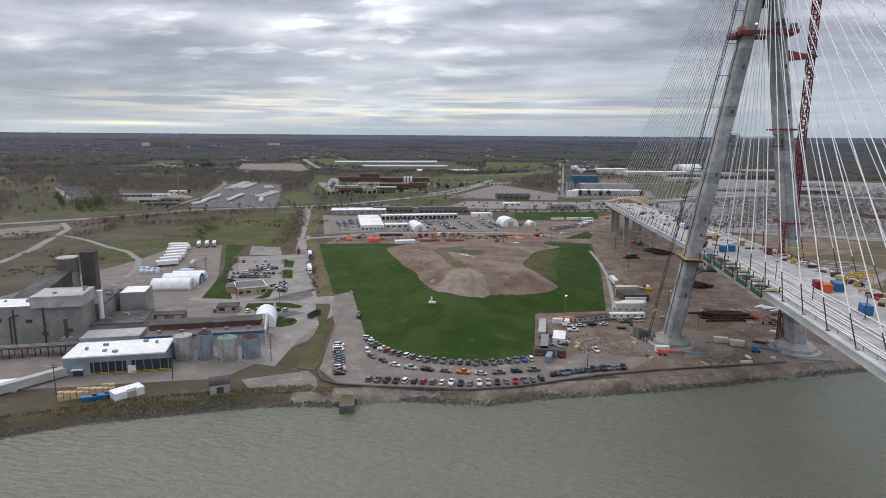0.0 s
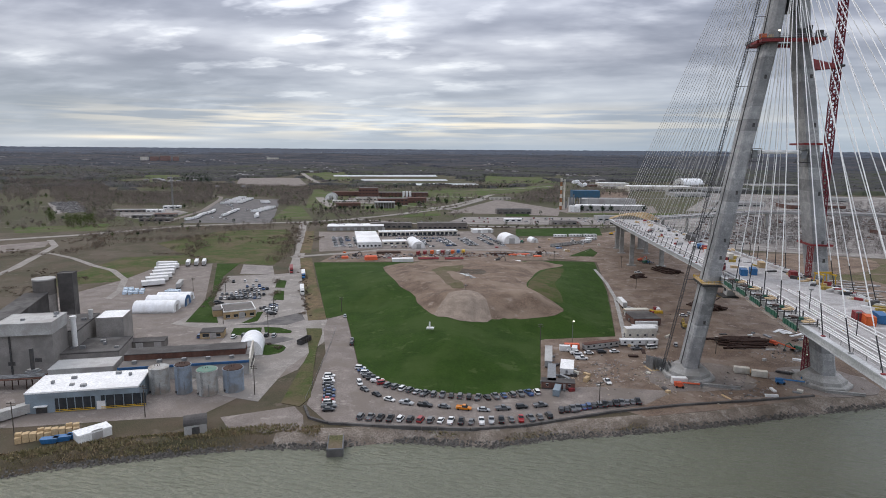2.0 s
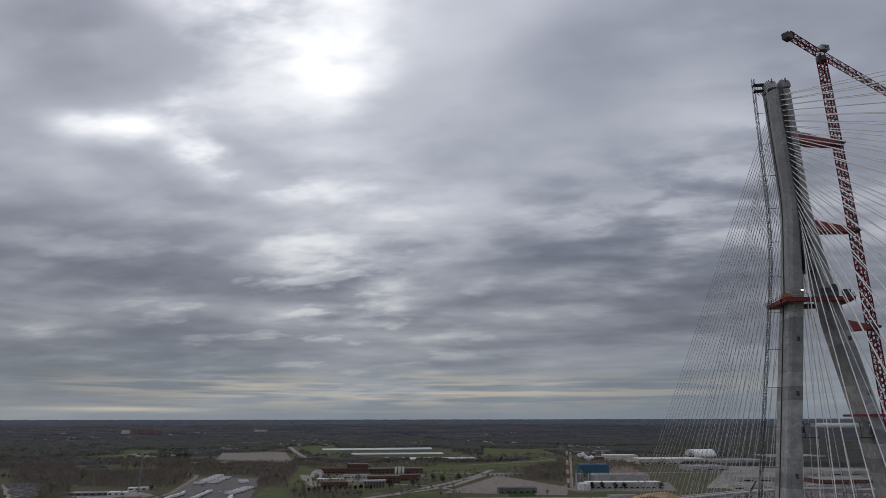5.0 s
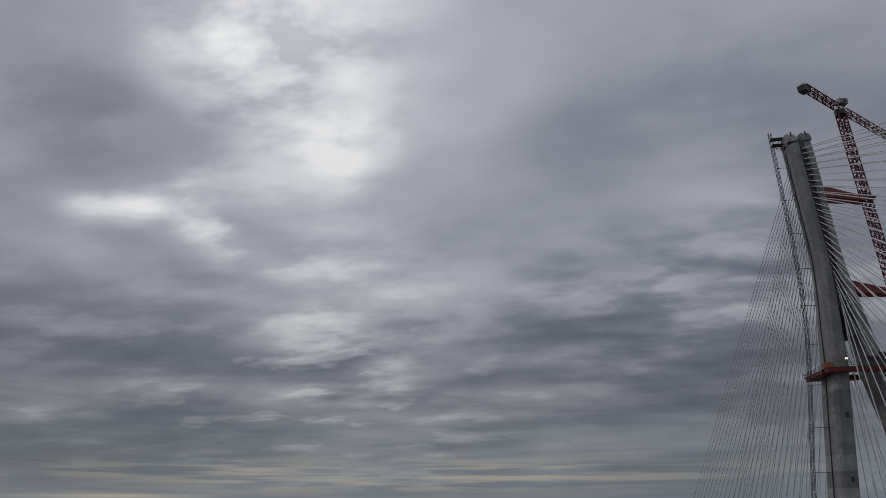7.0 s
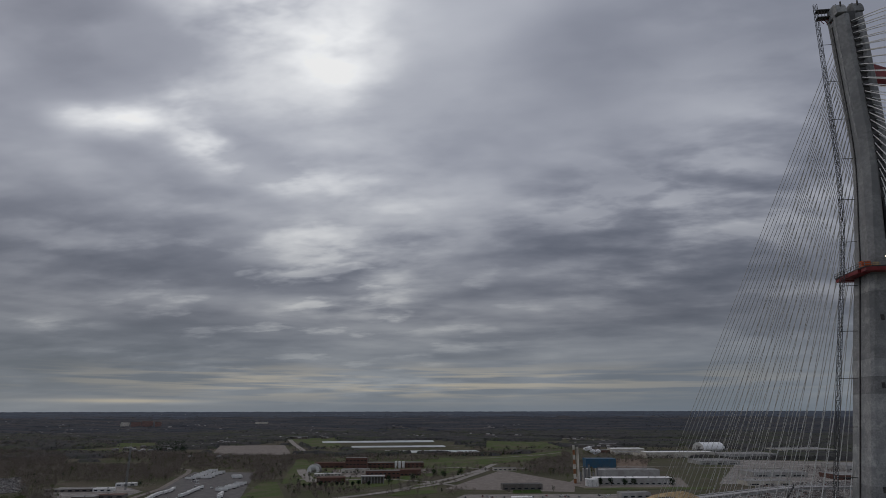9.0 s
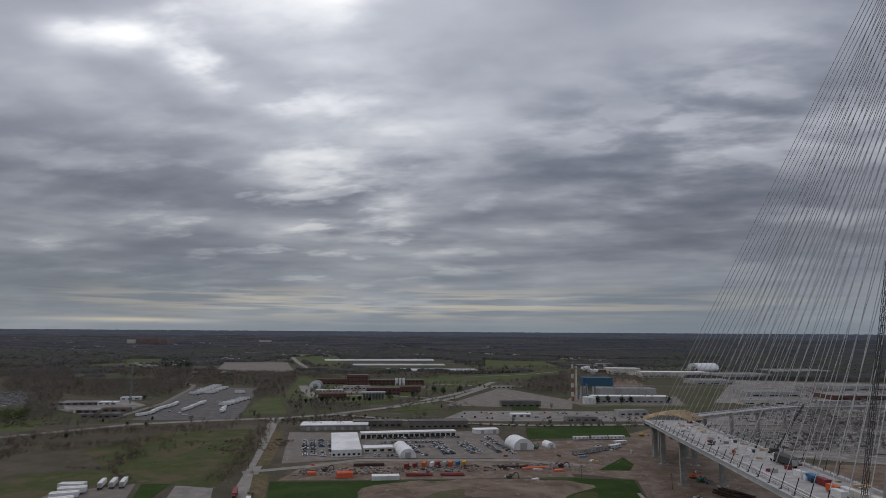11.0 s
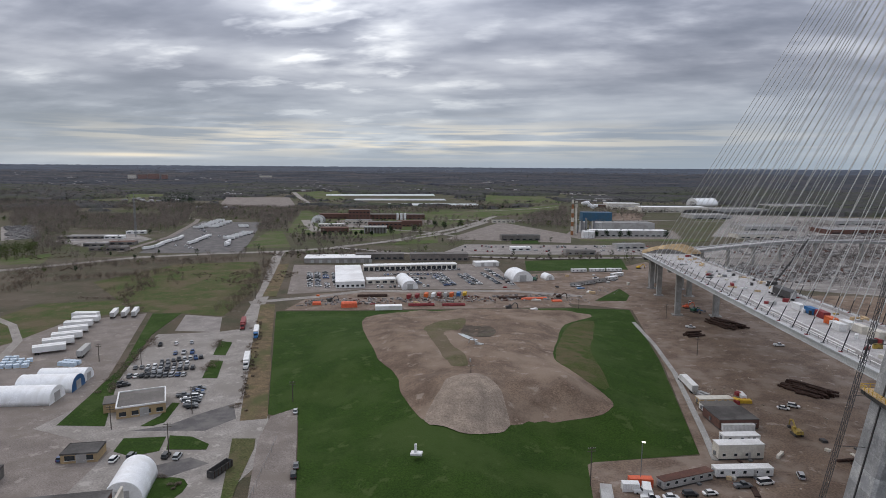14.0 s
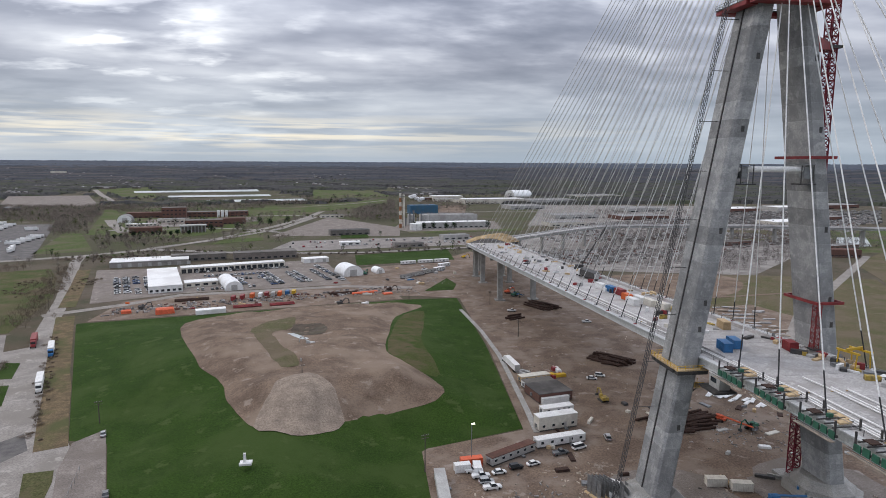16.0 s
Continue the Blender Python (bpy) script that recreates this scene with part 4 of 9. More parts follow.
        part("jack_box", Mesh().box(x + side * 0.4, yf, zc - 2.4, 1.8, 2.0, 3.0), "galv", pl)
    for zc, grow in ((96.3, 1.9), (57.5, 1.6)):
        cx = TX + leg_off(zc)
        w, d = leg_half(zc) + grow, HALF_DEEP + 0.7
        for yy in (-d, d):
            part("collar_beam", Mesh().box(cx, TY + yy, zc, 2 * w, 0.5, 0.75), "redsteel", py, "red collar beam round the leg")
        for xx in (-w + 0.3, w - 0.3):
            part("collar_beam", Mesh().box(cx + xx, TY, zc + 0.003, 0.5, 2 * d - 0.5, 0.744), "redsteel", py, "red collar beam round the leg")
    return py


build_pylon()


def platform(name, cx, cy, z, hx, hy, over, col, label, rail="yellow"):
    """Ring of planking round a leg with a fascia, brackets, posts and rails."""
    th = thing(name, label, "work platform", cx, cy, z)
    for dx, dy, sx, sy in ((0, -(hy + over / 2), 2 * (hx + over), over), (0, hy + over / 2, 2 * (hx + over), over), (-(hx + over / 2), 0, over, 2 * hy), (hx + over / 2, 0, over, 2 * hy)):
        part("deck_panel", Mesh().box(dx, dy, 0, sx, sy, 0.3), "timber" if rail == "yellow" else "darksteel", th)
        part("fascia", Mesh().box(dx * 1.02, dy * 1.02, -1.0, sx * 0.98, sy * 0.9, 0.98, 0), col, th)
    X, Y = hx + over, hy + over
    for a, b in (((-X, -Y), (X, -Y)), ((X, -Y), (X, Y)), ((X, Y), (-X, Y)), ((-X, Y), (-X, -Y))):
        L = math.hypot(b[0] - a[0], b[1] - a[1])
        k = max(2, int(L / 1.8))
        for i in range(k):
            px, qy = a[0] + (b[0] - a[0]) * i / k, a[1] + (b[1] - a[1]) * i / k
            part("rail_post", Mesh().box(px, qy, 0.3, 0.12, 0.12, 1.2), rail, th)
        for zz in (0.85, 1.45):
            part("guard_rail", Mesh().beam((a[0], a[1], zz), (b[0], b[1], zz), 0.1), rail, th)
    return th


platform("leg_platform", TX - leg_off(41), TY, 41.0, leg_half(41), HALF_DEEP, 1.7, "darksteel", "yellow-railed work platform round the concrete leg")
side_perch = thing("side_perch", "small yellow-railed perch on the inner side of the leg", "work platform", TX - leg_off(36) + leg_half(36) + 1.4, TY - 3.5, 35.6)
part("floor_panel", Mesh().box(0, 0, 0, 2.8, 3.6, 0.25), "timber", side_perch)
for dx, dy in ((-1.3, -1.7), (1.3, -1.7), (1.3, 1.7), (0, -1.7)):
    part("rail_post", Mesh().box(dx, dy, 0.25, 0.12, 0.12, 1.2), "yellow", side_perch)
part("guard_rail", Mesh().beam((-1.3, -1.7, 1.4), (1.3, -1.7, 1.4), 0.1), "yellow", side_perch)
part("bracket", Mesh().beam((-1.3, 0, -1.8), (1.2, 0, 0), 0.25), "darksteel", side_perch)
wide = platform("ring_platform", TX + 0.1, TY, 135.2, leg_off(135) + leg_half(135), HALF_DEEP, 3.2, "redsteel", "wide red steel work platform with railings round the pylon", "galv")
part("orange_crate", Mesh().box(-10.2, -6.6, 0.3, 2.2, 1.8, 1.6), "orange", wide, "orange crate")
part("orange_crate", Mesh().box(-7.6, -6.9, 0.3, 1.6, 1.5, 1.2), "timber", wide, "tan crate")
part("form_shutter", Mesh().box(9.4, -6.8, 0.3, 2.4, 1.2, 2.6), "darksteel", wide)
part("form_shutter", Mesh().box(10.6, -4.3, 0.3, 1.2, 2.4, 2.2), "darksteel", wide)
part("scaffold", Mesh().box(3.2, -6.8, 0.3, 3.0, 1.2, 3.2), "darksteel", wide)
part("scaffold", Mesh().box(5.9, -6.6, 0.3, 1.8, 1.2, 4.4), "darksteel", wide)
lampb = part("lamp_stand", Mesh().rod((-5, -7.9, 0.3), (-5, -7.9, 2.6), 0.09), "darksteel", wide)
part("lamp_head", Mesh().box(-5, -8.0, 2.6, 0.7, 0.3, 0.5), "lamp", lampb, "lit white work lamp")


# inclined hoist mast on the outer side of the near leg
def lattice(mesh, p, q, w, bay, r, cross=True):
    p, q = Vector(p), Vector(q)
    d = (q - p)
    L = d.length
    d.normalize()
    a = d.cross(Vector((0, 1, 0)) if abs(d.y) < 0.9 else Vector((1, 0, 0))).normalized()
    b = d.cross(a)
    cs = [(a * i + b * j) * w / 2 for i, j in ((-1, -1), (1, -1), (1, 1), (-1, 1))]
    n = max(1, round(L / bay))
    for c in cs:
        mesh.beam(p + c, q + c, r * 1.5)
    for k in range(n):
        o, o2 = p + d * (L * k / n), p + d * (L * (k + 1) / n)
        for i in range(4):
            c, e = cs[i], cs[(i + 1) % 4]
            mesh.beam(o + c, o + e, r)
            if cross:
                mesh.beam(o + (c if k % 2 else e), o2 + (e if k % 2 else c), r)


hoist = thing("hoist_mast", "dark inclined lattice hoist mast beside the concrete leg", "hoist")
zs = [1, 20, 40, 60, 80, 100, 120, 136, 150, 164, 178, 192, 206, 225]


def hoist_x(z):
    """The mast follows the leg's slope, then stands nearly upright beside the shaft."""
    return float(np.interp(z, (0, 100, 120, 140, 155, 170, 185, 225), (59.5, 77.4, 81.1, 84.9, 87.0, 88.2, 88.6, 89.7)))


for a, b in zip(zs, zs[1:]):
    g = Mesh()
    lattice(g, (hoist_x(a), TY + 2, a), (hoist_x(b), TY + 2, b), 0.9, 2.0, 0.065)
    part("mast_section", g, "mastgrey", hoist)
for z in range(28, 220, 13):
    g = Mesh()
    g.beam((hoist_x(z), TY + 2, z), (shaft_x(z) - leg_off(z) - leg_half(z) + 0.3, TY + 2, z), 0.13)
    part("wall_tie", g, "darksteel", hoist)
for zz in (219.4, 222.0):
    part("landing", Mesh().box(hoist_x(221) + 3.4, TY + 2, zz, 7.0, 2.2, 0.3), "darksteel", hoist, "dark railed landing at the top")
for k in range(8):
    part("landing_post", Mesh().box(hoist_x(221) + 0.2 + 0.9 * k, TY + 0.95, 219.7, 0.14, 0.14, 2.3), "darksteel", hoist)
for k in range(4):
    part("brace", Mesh().beam((hoist_x(221) + 0.6 + k * 1.2, TY + 2, 219.3), (hoist_x(221) + 1.8 + k * 1.2, TY + 2, 217.6), 0.2), "redsteel", hoist)


tr = thing("hoist_tower", "red lattice hoist tower standing beside the far leg", "hoist")
for za in (45.6, 51.6):
    g = Mesh()
    lattice(g, (TX + leg_off(52) - leg_half(52) - 2.6, TY - HALF_DEEP - 1.6, za), (TX + leg_off(52) - leg_half(52) - 2.6, TY - HALF_DEEP - 1.6, za + 6.0), 1.5, 1.5, 0.14)
    part("mast_section", g, "redsteel", tr)
part("base", Mesh().box(TX + leg_off(52) - leg_half(52) - 2.6, TY - HALF_DEEP - 1.6, 45.6, 2.4, 2.4, 0.4), "darksteel", tr)


# ------------------------------------------------ deck
def build_deck():
    br = thing("bridge_deck", "long pale concrete bridge deck on steel edge girders, still being built", "bridge deck")
    y, step = -170.0, 15.0
    while y < DECK_END:
        y1 = min(y + step, DECK_END)
        za, zb = deck_z(y), deck_z(y1)
        g = Mesh()
        h = DECK_HALF - 0.9
        g.add([(TX + sx * h, yy, zz) for yy, z in ((y + 0.06, za), (y1 - 0.06, zb)) for sx, zz in ((-1, z - 0.5), (1, z - 0.5), (1, z), (-1, z))],
              [(0, 1, 2, 3), (7, 6, 5, 4), (3, 2, 6, 7), (1, 0, 4, 5), (0, 3, 7, 4), (2, 1, 5, 6)])
        part("deck_slab", g, "deckslab", br)
        for sx in (-1, 1):
            x = TX + sx * (DECK_HALF - 0.25)
            g = Mesh()
            for dx, t0, t1, wd in ((0, -2.3, -0.1, 0.5), (0, -2.45, -2.2, 1.0), (sx * 0.15, -0.35, 0.05, 1.6)):
                g.add([(x + dx + s * wd / 2, yy, z + t) for yy, z in ((y + 0.03, za), (y1 - 0.03, zb)) for s, t in ((-1, t0), (1, t0), (1, t1), (-1, t1))],
                      [(0, 1, 2, 3), (7, 6, 5, 4), (3, 2, 6, 7), (1, 0, 4, 5), (0, 3, 7, 4), (2, 1, 5, 6)])
            part("edge_girder", g, "girder", br)
        g = Mesh()
        for k in range(3):
            yy = y + 2.5 + k * 5
            g.box(TX, yy, deck_z(yy) - 2.1, 2 * DECK_HALF - 2, 0.4, 1.6)
        part("floor_beams", g, "girder", br)
        y = y1
    return br


build_deck()

# pier rows under the landward deck
for y, cols in ((520, (87, 111)), (584, (88, 110)), (612, (88, 110))):
    top = deck_z(y) - 2.5
    th = thing("bridge_pier", "grey concrete bridge pier columns with a cap beam", "bridge pier", group="piers under the bridge deck")
    for x in cols:
        part("column", Mesh().box(x, y, -0.5, 3.4, 3.0, top - 1.6, 0), "pedestal", th)
        part("footing", Mesh().box(x, y, -0.5, 7, 6, 1.1), "pedestal", th)
    part("cap_beam", Mesh().box(TX, y, top - 2.2, 33, 3.2, 2.1), "pedestal", th)

# stay cables
N_STAY = 26
for side in (-1, 1):
    for n in range(N_STAY):
        for dirn, first, gap in ((1, 23.0, 11.3), (-1, 21.0, 14.2)):
            ya = TY + dirn * (first + gap * n)
            zt = 152 + 62.0 * (n / (N_STAY - 1)) ** 0.85
            p = Vector((TX + side * (DECK_HALF - 0.3), ya, deck_z(ya)))
            q = Vector((shaft_x(zt) + side * 0.8, TY + dirn * 4.2, zt))
            d = (q - p).normalized()
            th = tagged(new("stay_cable"), "white-sheathed steel stay cable running to the pylon", "stay cable", "stay cables of the bridge")
            th.matrix_basis = Matrix.Translation(p)
            L = (q - p).length
            split = 9.5 if dirn < 0 else 7.5
            part("sheath", Mesh().rod(d * split, q - p, 0.15 if dirn < 0 else 0.118, 6), "cable", th)
            part("lower_pipe", Mesh().rod((0, 0, -0.4), d * split, 0.16, 6), "sleeve", th, "black lower pipe")
            part("anchor_plate", Mesh().box(0, 0, -0.2, 0.9, 0.9, 0.5), "redsteel" if (n % 2) else "galv", th)


# ------------------------------------------------ tower crane beyond the far leg
def build_crane():
    cx, cy = 119.3, 267.0
    cr = thing("tower_crane", "tall red and white lattice tower crane tied to the pylon", "tower crane", cx, cy, 0)
    z, k = 0.0, 0
    while z < 234:
        z1 = min(z + 6.0, 234)
        g = Mesh()
        lattice(g, (0, 0, z), (0, 0, z1), 2.4, 2.0, 0.24)
        part("mast_section", g, "redwhite", cr)
        z, k = z1, k + 1
    part("base_block", Mesh().box(0, 0, -0.5, 8, 8, 1.7), "pedestal", cr)
    part("slewing_ring", Mesh().cyl(0, 0, 234, 1.9, 2.2, 16), "darksteel", cr)
    # the jib points away from the river, the counter-jib back
    a = radians(38)
    fx, fy = math.cos(a), math.sin(a)
    g = Mesh()
    lattice(g, (1.5 * fx, 1.5 * fy, 237.5), (64 * fx, 64 * fy, 237.5 - 3), 1.9, 3.0, 0.17)
    part("jib", g, "redwhite", cr)
    g = Mesh()
    lattice(g, (-1.5 * fx, -1.5 * fy, 237.5), (-22 * fx, -22 * fy, 239.0), 2.0, 2.5, 0.2)
    part("counter_jib", g, "redwhite", cr)
    part("counterweight", Mesh().box(-22.5 * fx, -22.5 * fy, 236.6, 3.4, 2.6, 2.4, a).box(-19.8 * fx, -19.8 * fy, 239.2, 2.4, 2.0, 1.2, a), "darksteel", cr)
    cab = part("machine_house", Mesh().box(0.8, -1.6, 238.0, 3.4, 2.2, 2.2, 0.3), "galv", cr)
    part("window", Mesh().box(1.5, -2.62, 238.6, 1.4, 0.12, 1.1, 0.3), "glass", cab)
    for z in (198, 163, 127):
        x1, y1 = shaft_x(z) + leg_off(z) + leg_half(z) - 0.2 - cx, TY - cy
        g = Mesh()
        g.loft([[(x1, y1 - 2.6, z - 2.6), (x1, y1 - 2.6, z + 1.6), (x1, y1 - 1.6, z + 1.6), (x1, y1 - 1.6, z - 2.6)],
                [(-1.4, -1.9, z - 0.9), (-1.4, -1.9, z + 0.7), (-1.4, -1.0, z + 0.7), (-1.4, -1.0, z - 0.9)]])
        part("tie_frame", g, "redsteel", cr, "red tie frame to the pylon")
        g = Mesh()
        g.loft([[(x1, y1 + 1.6, z - 2.6), (x1, y1 + 1.6, z + 1.6), (x1, y1 + 2.6, z + 1.6), (x1, y1 + 2.6, z - 2.6)],
                [(-1.4, 1.0, z - 0.9), (-1.4, 1.0, z + 0.7), (-1.4, 1.9, z + 0.7), (-1.4, 1.9, z - 0.9)]])
        part("tie_frame", g, "redsteel", cr, "red tie frame to the pylon")
        g = Mesh()
        for yy in (-1.9, 1.9):
            g.box(0, yy, z - 0.4, 4.2, 0.4, 0.8)
        for xx in (-1.9, 1.9):
            g.box(xx, 0, z - 0.4, 0.4, 4.2, 0.8)
        part("tie_collar", g, "darksteel", cr)
    return cr


build_crane()

# ---------------------------------------------------------------- vehicles
rng = random.Random(7)
PAINT = {n: mat(n + "_car_paint", c, tuple(v * 0.9 for v in c), 1.5, 0.28, 0.0, bump=0.0, spec=0.5) for n, c in dict(
    white=(0.72, 0.72, 0.71), silver=(0.40, 0.41, 0.42), grey=(0.13, 0.135, 0.14), black=(0.016, 0.017, 0.019), red=(0.32, 0.022, 0.025), blue=(0.03, 0.075, 0.19), orange=(0.62, 0.20, 0.012), green=(0.035, 0.06, 0.045)).items()}


def ring(x, hw, z0, z1, c=0.12):
    return [(x, -hw, z0 + c), (x, -hw + c, z0), (x, hw - c, z0), (x, hw, z0 + c), (x, hw, z1 - c), (x, hw - c, z1), (x, -hw + c, z1), (x, -hw, z1 - c)]


def build_car(style, colour, where, detail=True):
    L = {"sedan": 4.7, "suv": 4.7, "pickup": 5.7, "van": 5.3}[style]
    W = {"sedan": 0.91, "suv": 0.95, "pickup": 0.99, "van": 0.98}[style]
    h = L / 2
    name = {"sedan": "sedan", "suv": "suv", "pickup": "pickup_truck", "van": "van"}[style]
    word = {"sedan": "saloon car", "suv": "sport utility car", "pickup": "pickup truck", "van": "van"}[style]
    th = thing(name, f"{colour} {word} parked {where}", "car" if style in ("sedan", "suv") else ("pickup" if style == "pickup" else "van"), group="cars parked " + where)
    deckh = {"sedan": 0.92, "suv": 1.02, "pickup": 1.08, "van": 1.15}[style]
    roofh = {"sedan": 1.45, "suv": 1.72, "pickup": 1.82, "van": 2.05}[style]
    g = Mesh()
    g.loft([ring(-h, W * 0.86, 0.42, deckh - 0.12), ring(-h + 0.25, W, 0.30, deckh), ring(-h + 1.2, W, 0.27, deckh), ring(h - 1.5, W, 0.27, deckh), ring(h - 0.35, W * 0.97, 0.30, deckh - 0.14), ring(h, W * 0.84, 0.42, deckh - 0.30)])
    if style == "pickup":
        for s in (-1, 1):
            g.box(-h + 1.15, s * (W - 0.08), deckh - 0.02, 2.0, 0.12, 0.22)
    c0, c1, t0, t1 = {"sedan": (-1.75, 1.25, -1.05, 0.45), "suv": (-2.2, 1.25, -1.95, 0.55), "pickup": (-0.65, 1.45, -0.45, 0.70), "van": (-2.55, 1.9, -2.45, 1.05)}[style]
    g.box((t0 + t1) / 2, 0, roofh + 0.005, (t1 - t0) + 0.06, W * 1.5, 0.06)
    body = part("body", g, PAINT[colour], th)
    g = Mesh()
    g.add([(c0, -W * 0.92, deckh - 0.03), (c1, -W * 0.92, deckh - 0.03), (c1, W * 0.92, deckh - 0.03), (c0, W * 0.92, deckh - 0.03), (t0, -W * 0.74, roofh), (t1, -W * 0.74, roofh), (t1, W * 0.74, roofh), (t0, W * 0.74, roofh)],
          [(3, 2, 1, 0), (4, 5, 6, 7), (0, 1, 5, 4), (1, 2, 6, 5), (2, 3, 7, 6), (3, 0, 4, 7)])
    part("glasshouse", g, "glass", th)
    for x in (-h + 0.95, h - 0.95):
        if not detail:
            part("axle", Mesh().rod((x, -W - 0.02, 0.34), (x, W + 0.02, 0.34), 0.34, 10), "rubber", th)
            continue
        for s in (-1, 1):
            part("wheel", Mesh().rod((x, s * (W - 0.2), 0.34), (x, s * (W + 0.02), 0.34), 0.34, 10), "rubber", th)
    if detail:
        for s in (-1, 1):
            part("headlight", Mesh().box(h - 0.12, s * W * 0.66, deckh - 0.52, 0.22, 0.34, 0.16), "lampglass", body)
            part("tail_light", Mesh().box(-h + 0.06, s * W * 0.72, deckh - 0.36, 0.16, 0.26, 0.22), "redlens", body)
    return th


CARS = {}


def park(style, colour, x, y, turn, where, z=0.12, detail=True):
    m = pose(x, y, z, 0, 0, math.degrees(turn))
    key = (style, colour, where)
    if key not in CARS:
        CARS[key] = build_car(style, colour, where, detail)
        CARS[key].matrix_basis = m
        return CARS[key]
    return copy_thing(CARS[key], m)


def along(pts, n):
    """n places evenly along a line of points, with the line's heading."""
    seg = [math.dist(a, b) for a, b in zip(pts, pts[1:])]
    total, out = sum(seg), []
    for k in range(n):
        s = total * (k + 0.5) / n
        for (a, b), L in zip(zip(pts, pts[1:]), seg):
            if s <= L:
                u = s / L
                out.append((a[0] + (b[0] - a[0]) * u, a[1] + (b[1] - a[1]) * u, math.atan2(b[1] - a[1], b[0] - a[0])))
                break
            s -= L
    return out


def pick(dark=0.5):
    return rng.choice(["black", "grey", "black", "blue", "grey"]) if rng.random() < dark else rng.choice(["white", "silver", "white", "silver", "grey"])


RIVER = "on the gravel lot by the river"
STY = ["sedan", "suv", "suv", "pickup"]
row = ["white", "white", "white", "black", "grey", "blue", "black", "blue", "red", "white", "grey", "black"]
for (x, y, a), c in zip(along([(-79.5, 235), (-67.5, 199.5)], 12), row):
    park(rng.choice(["sedan", "suv", "pickup"]), c, x + rng.uniform(-0.4, 0.4), y, radians(14 + rng.uniform(-4, 4)), RIVER)
row = ["white", "blue", "white", "grey", "black", "white", "red", "grey", "grey", "white", "grey", "silver", "grey", "grey", "grey", "black", "grey", "black", "grey", "black", "grey", "blue", "grey", "grey", "blue", "white"]
for (x, y, a), c in zip(along([(-69.5, 246), (-62, 235), (-53, 227.5), (-36, 221), (-14, 220.5), (8, 230)], 26), row):
    park(rng.choice(STY), c, x, y, a + radians(90 + rng.uniform(-6, 6) - (30 if x < -55 else 0)), RIVER)
row = ["white", "grey", "black", "white", "silver", "black", "grey", "orange", "silver", "grey", "black", "grey"]
sty = ["suv", "sedan", "sedan", "sedan", "pickup", "pickup", "sedan", "pickup", "sedan", "pickup", "suv", "pickup"]
for (x, y, a), c, s in zip(along([(-66, 231), (-61, 222), (-49, 213.5), (-39, 210.5), (-12, 209.5), (11, 218)], 12), row, sty):
    park(s, c, x, y, a + radians(rng.uniform(-5, 5)), RIVER)
row = ["grey", "grey", "black", "black", "white", "black", "red", "grey", "white", "white", "black", "grey", "white", "silver", "black", "grey", "red", "grey", "grey", "black"]
for (x, y, a), c in zip(along([(-57, 197), (-43, 197.3), (-16, 199), (4, 205), (12, 209)], 20), row):
    park(rng.choice(["sedan", "suv", "pickup", "pickup"]), c, x, y, a + radians(82 + rng.uniform(-5, 5)), RIVER)
for (x, y, a) in along([(14, 213), (30, 221), (45, 226.5)], 15):
    park(rng.choice(["sedan", "suv", "pickup"]), rng.choice(["black", "black", "grey", "blue", "black"]), x, y, a + radians(70 + rng.uniform(-6, 6)), RIVER)
for x, y, c, s in ((-83.5, 283, "grey", "sedan"), (-82, 277, "black", "suv"), (-100, 325, "silver", "sedan")):
    park(s, c, x, y, radians(110), RIVER)

SITE = "on the dirt works yard"
for x, y, c, s, a in ((23.5, 283, "white", "pickup", 5), (25, 279.5, "white", "pickup", 5), (26, 276, "silver", "suv", 5), (27, 272.5, "white", "pickup", 8), (31, 281, "white", "sedan", 10), (37, 283.5, "black", "suv", 12), (43, 285, "white", "sedan", 15), (54, 291, "grey", "pickup", 15), (61.5, 294, "white", "van", 20),
                      (91, 358, "white", "sedan", -15), (96, 361, "white", "suv", -25), (125, 453, "white", "pickup", -5), (35, 245, "white", "pickup", -75), (74, 300, "silver", "suv", 80), (87, 486, "white", "pickup", -10), (105, 560, "white", "sedan", 60), (62, 640, "silver", "sedan", 30), (48, 648, "white", "pickup", 200), (30, 603, "white", "van", 30)):
    park(s, c, x, y, radians(a), SITE)

LOT = "on the lot beside the office"
for p, q, n in (((-188, 355.5), (-167, 364), 8), ((-189, 369), (-172, 380), 8), ((-151.5, 344), (-144, 327), 6)):
    for x, y, a in along([p, q], n):
        park(rng.choice(["sedan", "suv", "pickup"]), pick(0.6), x + 1.0, y + 4.6 if n == 8 else y, (a + radians(90)) if n == 8 else radians(25), LOT, 0.12, False)
for p, q, n in (((-195, 363), (-172, 374), 9), ((-190, 352), (-165, 359), 10), ((-208, 399), (-187, 409), 3), ((-190, 387), (-179, 392), 3), ((-187, 344), (-183, 340), 2), ((-153, 335), (-141, 322), 7)):
    for x, y, a in along([p, q], n):
        if rng.random() < 0.92:
            park(rng.choice(["sedan", "suv", "pickup"]), pick(0.55), x, y, (a + radians(90)) if n > 7 or n < 4 else radians(25), LOT)
for x, y, c in ((-160, 276, "blue"), (-143, 278, "white"), (-139, 281, "grey"), (-136, 279, "white"), (-128, 283, "black"), (-124, 283, "silver")):
    park("suv", c, x, y, radians(100), LOT)

BIG = "on the big gravel lot"


